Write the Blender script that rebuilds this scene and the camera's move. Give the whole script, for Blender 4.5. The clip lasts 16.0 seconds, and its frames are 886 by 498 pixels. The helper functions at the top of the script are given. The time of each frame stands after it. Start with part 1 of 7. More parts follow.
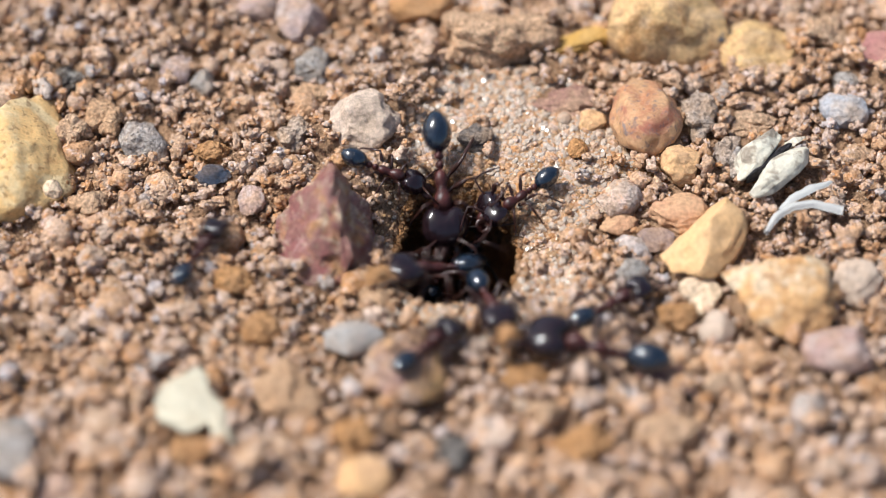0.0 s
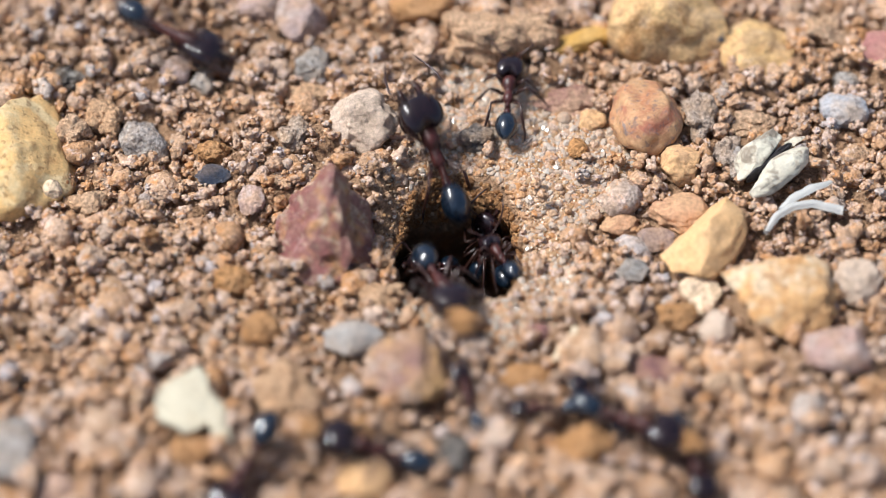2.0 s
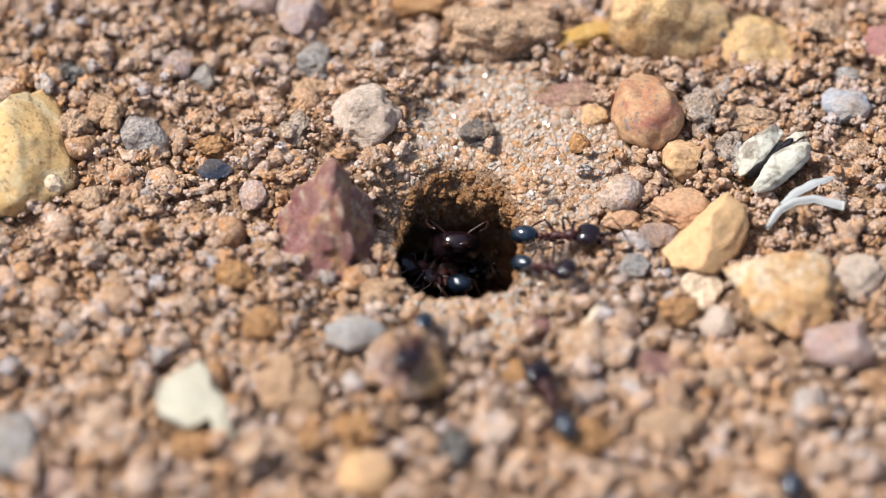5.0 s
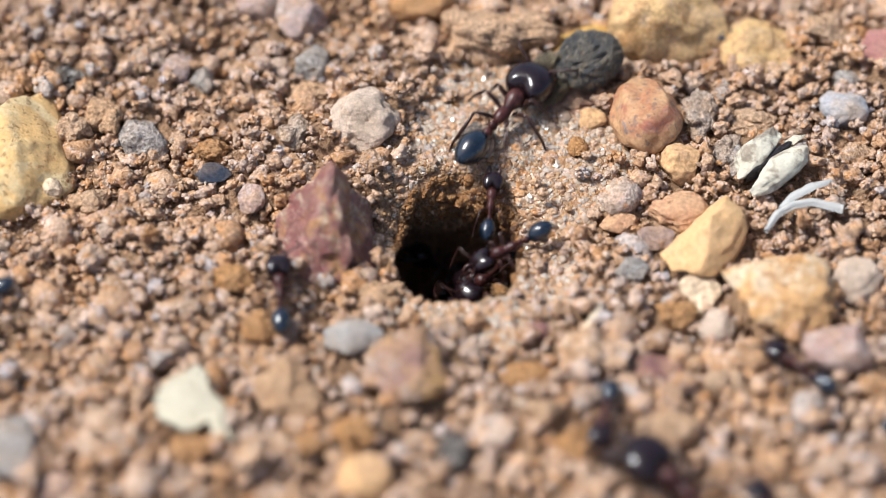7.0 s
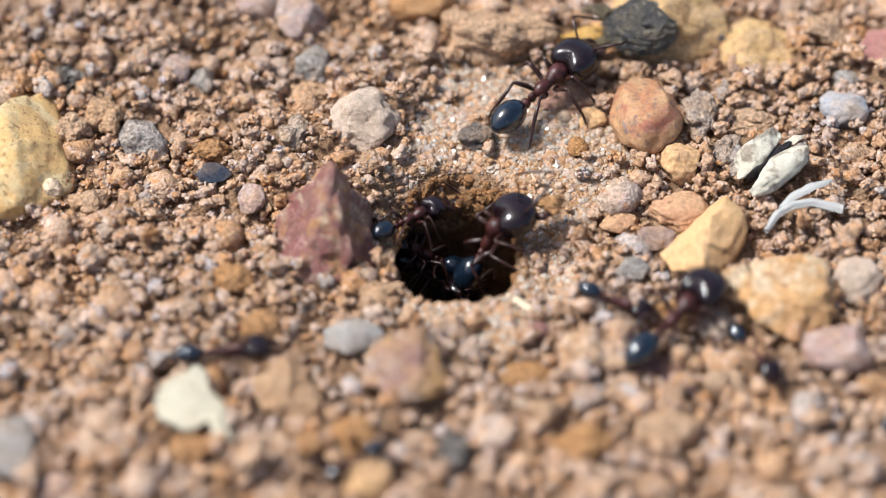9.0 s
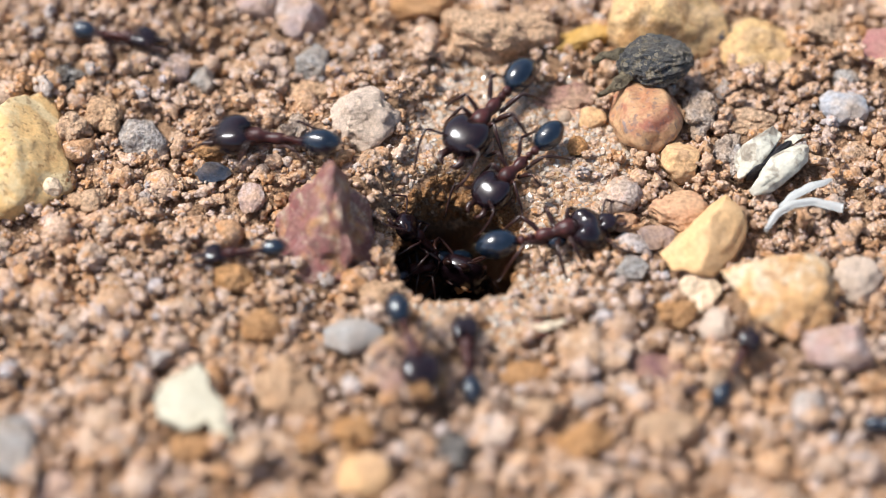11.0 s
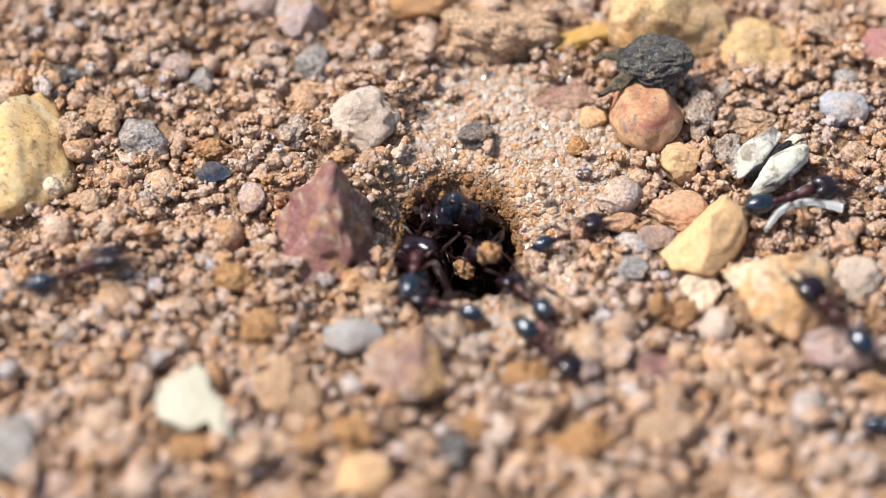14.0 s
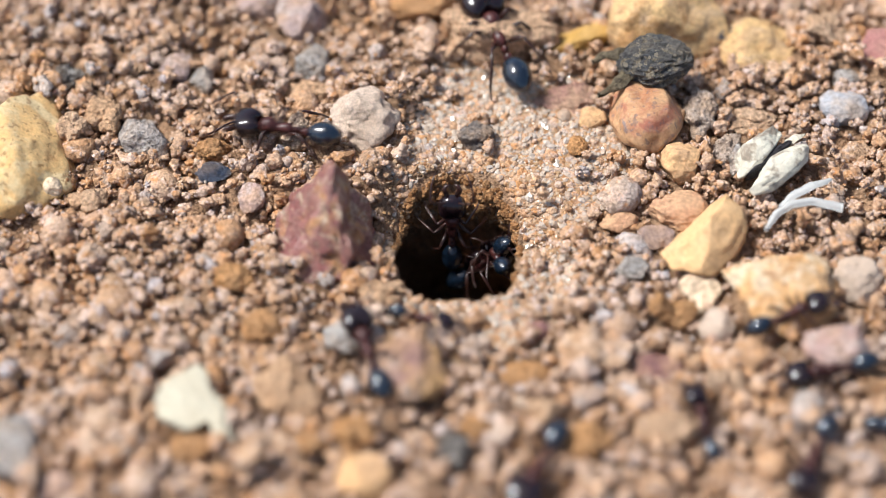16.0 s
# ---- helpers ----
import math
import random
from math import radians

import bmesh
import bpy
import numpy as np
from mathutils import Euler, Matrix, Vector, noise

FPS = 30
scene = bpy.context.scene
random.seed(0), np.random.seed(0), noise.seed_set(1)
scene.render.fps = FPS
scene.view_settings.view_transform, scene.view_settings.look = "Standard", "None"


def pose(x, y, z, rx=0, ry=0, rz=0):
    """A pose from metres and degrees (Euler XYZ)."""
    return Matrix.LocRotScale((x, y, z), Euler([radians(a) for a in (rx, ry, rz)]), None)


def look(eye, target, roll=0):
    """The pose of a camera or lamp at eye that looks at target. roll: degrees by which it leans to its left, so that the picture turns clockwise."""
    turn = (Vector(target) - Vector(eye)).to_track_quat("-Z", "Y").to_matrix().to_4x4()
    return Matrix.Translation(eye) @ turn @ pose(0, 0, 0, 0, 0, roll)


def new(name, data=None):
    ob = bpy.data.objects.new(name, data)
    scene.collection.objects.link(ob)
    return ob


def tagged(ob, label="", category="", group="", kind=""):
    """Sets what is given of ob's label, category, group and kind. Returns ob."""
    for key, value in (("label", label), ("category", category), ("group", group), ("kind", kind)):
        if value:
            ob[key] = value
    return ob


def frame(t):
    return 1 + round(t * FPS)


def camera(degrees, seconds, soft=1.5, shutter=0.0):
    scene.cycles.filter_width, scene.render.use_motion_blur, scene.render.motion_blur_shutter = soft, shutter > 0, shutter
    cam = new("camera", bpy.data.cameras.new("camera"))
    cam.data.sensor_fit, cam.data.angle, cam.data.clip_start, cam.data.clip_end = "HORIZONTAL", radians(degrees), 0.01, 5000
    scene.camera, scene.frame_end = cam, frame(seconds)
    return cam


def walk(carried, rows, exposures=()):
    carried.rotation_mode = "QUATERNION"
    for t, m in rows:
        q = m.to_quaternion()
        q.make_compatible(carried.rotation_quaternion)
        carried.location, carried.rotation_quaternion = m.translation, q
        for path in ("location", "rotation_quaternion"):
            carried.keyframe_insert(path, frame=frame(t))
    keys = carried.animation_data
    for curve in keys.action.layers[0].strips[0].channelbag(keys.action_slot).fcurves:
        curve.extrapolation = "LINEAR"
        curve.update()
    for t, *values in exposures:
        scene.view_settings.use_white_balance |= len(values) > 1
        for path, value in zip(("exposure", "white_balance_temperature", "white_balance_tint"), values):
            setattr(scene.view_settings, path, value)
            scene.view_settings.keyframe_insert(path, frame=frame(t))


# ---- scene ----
# A harvester ants' nest hole in sandy soil, about 5 cm of ground. Plan in millimetres (MM), the hole's mouth near the origin.
MM = 0.001
EYE = (0.0, -91.3 * MM, 108.8 * MM)

# ---- camera ----
cam = camera(20.0, 16.0, soft=0.5, shutter=0.75)
cam.data.dof.use_dof = True
cam.data.dof.focus_distance = 0.1455
cam.data.dof.aperture_fstop = 14.6


def held(dx, dy, roll=0.0):
    """The camera on its support, aimed dx, dy millimetres off the middle of the ground."""
    return look(EYE, (dx * MM, dy * MM, 0.0), roll)


walk(cam, [
    (0.0, held(0.0, 0.125)), (2.0, held(0.0, 0.11)), (2.7, held(0.02, 0.09)), (3.0, held(0.0, 0.06)), (3.5, held(-0.06, -0.22)),
    (4.0, held(-0.12, -0.38)), (4.2, held(-0.12, -0.38)), (5.2, held(-0.06, -0.2)), (6.3, held(0.0, 0.0)), (9.2, held(0.0, 0.0)),
    (11.3, held(0.0, -0.06)), (16.0, held(0.0, -0.07)),
], exposures=[(0.0, 1.0), (9.2, 1.0), (11.3, 1.14), (14.0, 1.14), (14.6, 1.07), (16.0, 1.07)])

# ---- light ----
SUN_EL, SUN_AZ = 57.0, -78.0   # degrees; azimuth from +y towards +x
world = bpy.data.worlds.new("sky")
scene.world = world
world.use_nodes = True
wn = world.node_tree.nodes
sky = wn.new("ShaderNodeTexSky")
sky.sky_type, sky.sun_disc = "NISHITA", False
sky.sun_elevation, sky.sun_rotation = radians(SUN_EL), radians(SUN_AZ)
sky.air_density, sky.dust_density, sky.ozone_density = 0.9, 2.5, 0.8   # slightly hazy
wn["Background"].inputs["Strength"].default_value = 0.084
world.node_tree.links.new(sky.outputs[0], wn["Background"].inputs["Color"])
sun_data = bpy.data.lights.new("sun", "SUN")
sun_data.energy, sun_data.angle, sun_data.color = 2.95, radians(12.0), (0.965, 0.985, 0.995)
sun = new("sun", sun_data)
a, e = radians(SUN_AZ), radians(SUN_EL)
sun.matrix_world = look((math.sin(a) * math.cos(e), math.cos(a) * math.cos(e), math.sin(e)), (0, 0, 0))


# ---- noise ----
def lattice(i, j, k, seed):
    h = (i * 374761393 + j * 668265263 + k * 2147483647 + seed * 1274126177) & 0xFFFFFFFF
    h = ((h ^ (h >> 13)) * 1103515245) & 0xFFFFFFFF
    h = ((h ^ (h >> 16)) * 2246822519) & 0xFFFFFFFF
    return ((h ^ (h >> 15)) & 0xFFFF) / 32767.5 - 1.0


def grain(p, scale, seed=0):
    """Smooth noise in -1..1 at the points p, an array of n x 3, with cells of that size."""
    q = np.asarray(p, float) / scale
    b = np.floor(q).astype(np.int64)
    f = q - b
    f = f * f * (3 - 2 * f)
    out = 0
    for dx in (0, 1):
        for dy in (0, 1):
            for dz in (0, 1):
                wt = (f[:, 0] if dx else 1 - f[:, 0]) * (f[:, 1] if dy else 1 - f[:, 1]) * (f[:, 2] if dz else 1 - f[:, 2])
                out = out + wt * lattice(b[:, 0] + dx, b[:, 1] + dy, b[:, 2] + dz, seed)
    return out


def step01(v):
    v = np.clip(v, 0, 1)
    return v * v * (3 - 2 * v)


# ---- the lie of the ground, in millimetres ----
HOLE_X, HOLE_Y, HOLE_R = 0.85, -0.1, 3.45


def slope(x, y):
    """1 on the bare trodden slope behind the hole."""
    r = np.hypot(x - HOLE_X, y - HOLE_Y)
    return step01((y - HOLE_Y + 1.0) / 1.5) * step01((5.2 - np.abs(x - HOLE_X)) / 1.2) * step01((7.6 - r) / 0.8)


def sandy(x, y):
    """1 on the fine sand by the hole, 0 on the crumbly soil."""
    p = np.stack([x, y, 0 * x], 1)
    wob = 1.6 * grain(p, 3.0, 5) + 0.7 * grain(p, 1.1, 6)
    a = 1 - np.hypot((x - 3.7) / 7.6, (y - 6.8) / 8.2) + wob * 0.07
    b = 1 - np.hypot((x - 2.0) / 7.2, (y + 1.4) / 6.9) + wob * 0.07
    return step01(np.maximum(a, b) * 3.2) * (1 - 0.2 * slope(x, y))


def height(x, y):
    x, y = np.atleast_1d(np.asarray(x, float)), np.atleast_1d(np.asarray(y, float))
    p = np.stack([x, y, 0 * x], 1)
    s = sandy(x, y)
    near = step01((60 - np.hypot(x, y)) / 30)
    z = 0.45 * grain(p, 7.0, 1) + near * (1 - 0.75 * s) * (0.5 * grain(p, 2.2, 2) + 0.28 * grain(p, 0.9, 3)) + near * 0.08 * grain(p, 0.45, 4)
    z = z - 0.35 * s
    dx, dy = x - HOLE_X, y - HOLE_Y
    r, th = np.hypot(dx, dy), np.arctan2(dy, dx)
    back = step01(0.5 + 0.6 * np.sin(th))
    z = z * step01((r - 2.0) / 5) - (0.2 + 1.25 * back) * step01((7.2 - r) / 3.0) ** 1.2 + (0.34 * grain(p, 0.9, 7) + 0.2 * grain(p, 0.4, 8)) * step01((7.5 - r) / 2)
    return z


def ground_z(x, y):
    return float(height(x, y)[0])


# ---- materials ----
def graph(name):
    m = bpy.data.materials.new(name)
    m.use_nodes = True
    nt = m.node_tree
    return m, nt, nt.nodes["Principled BSDF"]


def node(nt, kind, **values):
    n = nt.nodes.new(kind)
    for k, v in values.items():
        n.inputs[k].default_value = v
    return n


def ramp(nt, stops, source):
    r = nt.nodes.new("ShaderNodeValToRGB")
    el = r.color_ramp.elements
    while len(el) < len(stops):
        el.new(0.5)
    for s, (at, c) in zip(el, stops):
        s.position, s.color = at, (*c, 1)
    nt.links.new(source, r.inputs[0])
    return r


def mixed(nt, a, b, factor, mode="MIX"):
    m = nt.nodes.new("ShaderNodeMix")
    m.data_type, m.blend_type = "RGBA", mode
    for sock, v in ((m.inputs[6], a), (m.inputs[7], b), (m.inputs[0], factor)):
        if hasattr(v, "is_output"):
            nt.links.new(v, sock)
        elif isinstance(v, tuple):
            sock.default_value = (*v, 1)
        else:
            sock.default_value = v
    return m.outputs[2]


def mineral(name, colours, dust=(0.55, 0.34, 0.19), dusty=0.45, rough=0.85, relief=0.05, vary="object", spec=0.3, specks=0.0, speck_colour=(0.05, 0.035, 0.03), contrast=1.0, patches=(), granular=False, drift=0.0):
    """Stone or soil: a colour for each piece, mottled, with a dust of soil on it and fine relief. Sizes in millimetres."""
    m, nt, b = graph(name)
    co = nt.nodes.new("ShaderNodeTexCoord").outputs["Object"]
    if vary == "island":
        rnd = nt.nodes.new("ShaderNodeNewGeometry").outputs["Random Per Island"]
    else:
        rnd = nt.nodes.new("ShaderNodeObjectInfo").outputs["Random"]
    add = node(nt, "ShaderNodeVectorMath")
    nt.links.new(co, add.inputs[0])
    scale = node(nt, "ShaderNodeMath")
    scale.operation = "MULTIPLY"
    scale.inputs[1].default_value = 0.37
    nt.links.new(rnd, scale.inputs[0])
    nt.links.new(scale.outputs[0], add.inputs[1])
    v = add.outputs[0]
    big = node(nt, "ShaderNodeTexNoise", Scale=700.0, Detail=4.0, Roughness=0.6)
    fine = node(nt, "ShaderNodeTexNoise", Scale=4200.0, Detail=4.0, Roughness=0.7)
    for n in (big, fine):
        nt.links.new(v, n.inputs["Vector"])
    k = len(colours)
    piece = ramp(nt, [((i + 0.5) / k, c) for i, c in enumerate(colours)], rnd)
    lo, hi = (1 - k * contrast for k in (0.44, -0.24))
    tone = ramp(nt, [(0.36, (lo, lo - 0.02 * contrast, lo - 0.04 * contrast)), (0.64, (hi, hi, hi))], fine.outputs["Fac"])
    col = mixed(nt, piece.outputs[0], tone.outputs[0], 1.0, "MULTIPLY")
    mask = ramp(nt, [(0.5 - 0.28 * dusty, (0, 0, 0)), (0.75 - 0.28 * dusty, (1, 1, 1))], big.outputs["Fac"])
    dmask = node(nt, "ShaderNodeMath")
    dmask.operation = "MULTIPLY"
    dmask.inputs[1].default_value = min(1.0, dusty * 1.6)
    nt.links.new(mask.outputs[0], dmask.inputs[0])
    dtone = mixed(nt, dust, tone.outputs[0], 1.0, "MULTIPLY")
    col = mixed(nt, col, dtone, dmask.outputs[0])
    for i, (pc, size, level) in enumerate(patches):   # larger stains, their size in millimetres
        pn = node(nt, "ShaderNodeTexNoise", Scale=1000.0 / size, Detail=5.0, Roughness=0.65, Distortion=0.6)
        nt.links.new(v, pn.inputs["Vector"])
        pm = ramp(nt, [(level - 0.05, (0, 0, 0)), (level + 0.07, (0.9, 0.9, 0.9))], pn.outputs["Fac"])
        col = mixed(nt, col, mixed(nt, pc, tone.outputs[0], 1.0, "MULTIPLY"), pm.outputs[0])
    if specks:
        sp = node(nt, "ShaderNodeTexNoise", Scale=2600.0, Detail=2.0)
        nt.links.new(v, sp.inputs["Vector"])
        sm = ramp(nt, [(0.6, (0, 0, 0)), (0.65, (specks, specks, specks))], sp.outputs["Fac"])
        col = mixed(nt, col, speck_colour, sm.outputs[0])
    if drift:   # broad patches of pinker and of more orange soil
        dn = node(nt, "ShaderNodeTexNoise", Scale=260.0, Detail=3.0, Roughness=0.6)
        nt.links.new(co, dn.inputs["Vector"])
        hue = ramp(nt, [(0.36, (1.0 + drift * 0.3, 1.0 - drift * 0.3, 1.0 - drift)), (0.64, (1.0, 1.0 + drift * 0.3, 1.0 + drift))], dn.outputs["Fac"])
        col = mixed(nt, col, hue.outputs[0], 1.0, "MULTIPLY")
    nt.links.new(col, b.inputs["Base Color"])
    b.inputs["Roughness"].default_value = rough
    b.inputs["Specular IOR Level"].default_value = spec
    bump = node(nt, "ShaderNodeBump", Strength=1.0, Distance=relief * 7.0 * MM)
    if granular:   # small round grains stuck together
        grit = node(nt, "ShaderNodeTexVoronoi", Scale=3600.0)
    else:
        grit = node(nt, "ShaderNodeTexNoise", Scale=9000.0, Detail=3.0, Roughness=0.65)
    warp = node(nt, "ShaderNodeVectorMath")
    warp.operation = "MULTIPLY_ADD"
    warp.inputs[1].default_value = (0.0004,) * 3
    nt.links.new(fine.outputs["Color"], warp.inputs[0])
    nt.links.new(v, warp.inputs[2])
    nt.links.new(warp.outputs[0], grit.inputs["Vector"])
    both = node(nt, "ShaderNodeMath")
    both.operation = "MULTIPLY_ADD"
    both.inputs[1].default_value = -0.5 if granular else 0.7
    nt.links.new(grit.outputs[0], both.inputs[0])
    nt.links.new(fine.outputs["Fac"], both.inputs[2])
    nt.links.new(both.outputs[0], bump.inputs["Height"])
    nt.links.new(bump.outputs[0], b.inputs["Normal"])
    return m


soil_colours = [(0.578, 0.375, 0.232), (0.509, 0.295, 0.154), (0.611, 0.425, 0.299), (0.551, 0.344, 0.2), (0.517, 0.384, 0.286), (0.492, 0.267, 0.128), (0.595, 0.394, 0.248), (0.629, 0.482, 0.381), (0.408, 0.224, 0.109), (0.595, 0.402, 0.263), (0.492, 0.447, 0.417), (0.56, 0.357, 0.211), (0.629, 0.455, 0.341), (0.476, 0.255, 0.113), (0.587, 0.384, 0.242), (0.569, 0.412, 0.303)]
mat_soil = mineral("soil", [(0.378, 0.223, 0.128), (0.396, 0.237, 0.139)], dust=(0.45, 0.285, 0.174), relief=0.07, spec=0.12, granular=True, rough=0.9)
mat_crumb = mineral("crumbs", soil_colours, dust=(0.6, 0.38, 0.24), dusty=0.15, relief=0.034, vary="island", spec=0.12, rough=0.9, granular=True, contrast=0.9, patches=[((0.68, 0.53, 0.45), 0.7, 0.57), ((0.56, 0.28, 0.12), 0.9, 0.6)], drift=0.17)
# a deeper orange than the soil outside the hole
mat_wall = mineral("orange_wall_soil", [(0.4, 0.2, 0.085), (0.46, 0.25, 0.115), (0.36, 0.17, 0.07)], dust=(0.42, 0.23, 0.11), dusty=0.2, relief=0.06, vary="island", granular=True, spec=0.12, rough=0.9)
mat_clod = mineral("clod", soil_colours, dust=(0.6, 0.38, 0.24), dusty=0.25, relief=0.045, spec=0.12, rough=0.9, granular=True, contrast=0.9, patches=[((0.68, 0.53, 0.45), 0.8, 0.57), ((0.56, 0.28, 0.12), 1.1, 0.6)])
mat_pale = mineral("pale_clod", [(0.72, 0.56, 0.44), (0.71, 0.55, 0.43)], dust=(0.68, 0.5, 0.36), dusty=0.4, relief=0.035, contrast=0.5, spec=0.15, patches=[((0.6, 0.46, 0.35), 1.6, 0.6)])
mat_yellow = mineral("yellow_stone", [(0.671, 0.413, 0.164), (0.686, 0.429, 0.179)], dust=(0.624, 0.437, 0.218), dusty=0.3, relief=0.014, specks=0.6, speck_colour=(0.265, 0.133, 0.0546), contrast=0.42, patches=[((0.686, 0.53, 0.296), 2.4, 0.54), ((0.515, 0.281, 0.109), 1.1, 0.64)])
mat_boulder = mineral("tan_yellow_stone", [(0.663, 0.431, 0.19), (0.663, 0.431, 0.199)], dust=(0.597, 0.381, 0.207), dusty=0.4, relief=0.02, contrast=0.7, specks=0.4, speck_colour=(0.249, 0.124, 0.0663), patches=[((0.464, 0.249, 0.0995), 2.2, 0.56), ((0.597, 0.414, 0.249), 1.5, 0.57)])
mat_ochre = mineral("ochre_stone", [(0.688, 0.408, 0.194), (0.688, 0.417, 0.202)], dust=(0.585, 0.361, 0.206), dusty=0.4, relief=0.018, contrast=0.6, specks=0.4, speck_colour=(0.189, 0.0774, 0.0344))
mat_mixed = mineral("orange_cream_stone", [(0.696, 0.4, 0.174), (0.696, 0.4, 0.174)], dusty=0.3, relief=0.022, contrast=0.6, specks=0.5, speck_colour=(0.261, 0.113, 0.0522), patches=[((0.748, 0.592, 0.409), 2.4, 0.53), ((0.522, 0.252, 0.087), 1.7, 0.57)])
mat_red = mineral("red_stone", [(0.281, 0.101, 0.0897), (0.281, 0.101, 0.0897)], dust=(0.406, 0.218, 0.172), dusty=0.35, rough=0.33, relief=0.03, spec=0.55, contrast=0.8, patches=[((0.4, 0.21, 0.19), 1.1, 0.55), ((0.515, 0.265, 0.109), 2.0, 0.56), ((0.577, 0.437, 0.312), 0.7, 0.58)])
mat_brick = mineral("reddish_stone", [(0.4, 0.17, 0.085), (0.4, 0.17, 0.085)], dust=(0.5, 0.29, 0.15), dusty=0.7, rough=0.45, relief=0.012, specks=0.6, speck_colour=(0.16, 0.11, 0.1), contrast=0.45, patches=[((0.33, 0.11, 0.07), 2.2, 0.57), ((0.22, 0.17, 0.16), 0.8, 0.62)])
mat_piebald = mineral("purple_orange_stone", [(0.36, 0.2, 0.168), (0.352, 0.2, 0.168)], dust=(0.512, 0.304, 0.168), dusty=0.5, rough=0.65, relief=0.025, patches=[((0.496, 0.288, 0.12), 3.2, 0.5), ((0.48, 0.376, 0.32), 2.0, 0.57)])
mat_grey = mineral("grey_stone", [(0.43, 0.4, 0.37), (0.47, 0.43, 0.39), (0.45, 0.39, 0.36)], dust=(0.62, 0.46, 0.33), dusty=0.4, rough=0.7, relief=0.07, granular=True, specks=0.3, patches=[((0.6, 0.55, 0.5), 0.9, 0.57)])
mat_mauve = mineral("mauve_stone", [(0.42, 0.3, 0.28), (0.46, 0.34, 0.31)], dust=(0.6, 0.38, 0.23), dusty=0.4, rough=0.7, relief=0.025, patches=[((0.58, 0.47, 0.42), 1.2, 0.57)])
mat_pink = mineral("pink_stone", [(0.468, 0.297, 0.261), (0.45, 0.288, 0.252)], dust=(0.54, 0.342, 0.216), dusty=0.4, rough=0.6, relief=0.02, patches=[((0.558, 0.432, 0.378), 1.8, 0.56)])
mat_purple = mineral("purple_stone", [(0.22, 0.105, 0.1), (0.24, 0.11, 0.1)], dusty=0.35, rough=0.55, relief=0.02)
mat_plum = mineral("plum_flake", [(0.34, 0.17, 0.14), (0.34, 0.17, 0.14)], dust=(0.56, 0.36, 0.23), dusty=0.5, rough=0.7, relief=0.03)
mat_dark = mineral("dark_crumb", [(0.1, 0.085, 0.075), (0.12, 0.1, 0.085)], dust=(0.42, 0.3, 0.2), dusty=0.3, rough=0.7, relief=0.06, patches=[((0.6, 0.55, 0.49), 0.45, 0.55)])
mat_blue = mineral("blue_black_bit", [(0.025, 0.04, 0.07), (0.025, 0.04, 0.075)], dust=(0.36, 0.24, 0.15), dusty=0.3, rough=0.3, relief=0.03, spec=0.7, patches=[((0.1, 0.12, 0.17), 0.5, 0.58)])
mat_husk = mineral("dry_husk", [(0.69, 0.644, 0.517), (0.678, 0.632, 0.506)], dust=(0.529, 0.437, 0.322), dusty=0.25, rough=0.6, relief=0.02, contrast=0.3, patches=[((0.3, 0.24, 0.18), 1.1, 0.55)])
mat_straw = mineral("bleached_straw", [(0.413, 0.407, 0.384), (0.39, 0.384, 0.361)], dust=(0.379, 0.367, 0.344), dusty=0.15, rough=0.4, relief=0.006, contrast=0.12)
mat_seed = mineral("seed_pod", [(0.12, 0.122, 0.128), (0.12, 0.122, 0.126)], dust=(0.36, 0.3, 0.22), dusty=0.35, rough=0.42, relief=0.12, specks=0.8, speck_colour=(0.5, 0.42, 0.3), spec=0.6, patches=[((0.42, 0.34, 0.22), 0.45, 0.57)])
mat_stalk = mineral("dusty_stalk", [(0.2, 0.16, 0.1), (0.2, 0.16, 0.1)], dust=(0.36, 0.28, 0.17), dusty=0.5, rough=0.7, relief=0.1, specks=0.6)
# near-black colour that stands for the shade in the husk's slot
mat_slot_shade = mineral("husk_slot_shade", [(0.05, 0.045, 0.05), (0.05, 0.045, 0.05)], dust=(0.2, 0.17, 0.15), dusty=0.15)


def sand_material(name, cols, rough, clear, bleach=(0.62, 0.47, 0.34)):
    m, nt, b = graph(name)
    rnd = nt.nodes.new("ShaderNodeNewGeometry").outputs["Random Per Island"]
    r = ramp(nt, [((i + 0.5) / len(cols), c) for i, c in enumerate(cols)], rnd)
    co = nt.nodes.new("ShaderNodeTexCoord").outputs["Object"]
    n = node(nt, "ShaderNodeTexNoise", Scale=380.0, Detail=4.0, Roughness=0.6)
    nt.links.new(co, n.inputs["Vector"])
    bleached = ramp(nt, [(0.48, (0, 0, 0)), (0.68, (0.55, 0.55, 0.55))], n.outputs["Fac"])
    nt.links.new(mixed(nt, r.outputs[0], bleach, bleached.outputs[0]), b.inputs["Base Color"])
    b.inputs["Roughness"].default_value = rough
    b.inputs["Transmission Weight"].default_value = clear
    return m


mat_sand = sand_material("sand", [(0.453, 0.262, 0.129), (0.408, 0.211, 0.0869), (0.48, 0.312, 0.174), (0.363, 0.169, 0.0605), (0.453, 0.286, 0.151), (0.336, 0.143, 0.0491), (0.499, 0.363, 0.234), (0.417, 0.232, 0.102)], 0.3, 0.25)
mat_quartz = sand_material("quartz", [(0.65, 0.53, 0.42), (0.59, 0.42, 0.29), (0.69, 0.61, 0.52), (0.61, 0.46, 0.33), (0.66, 0.55, 0.45)], 0.16, 0.42, (0.73, 0.62, 0.5))


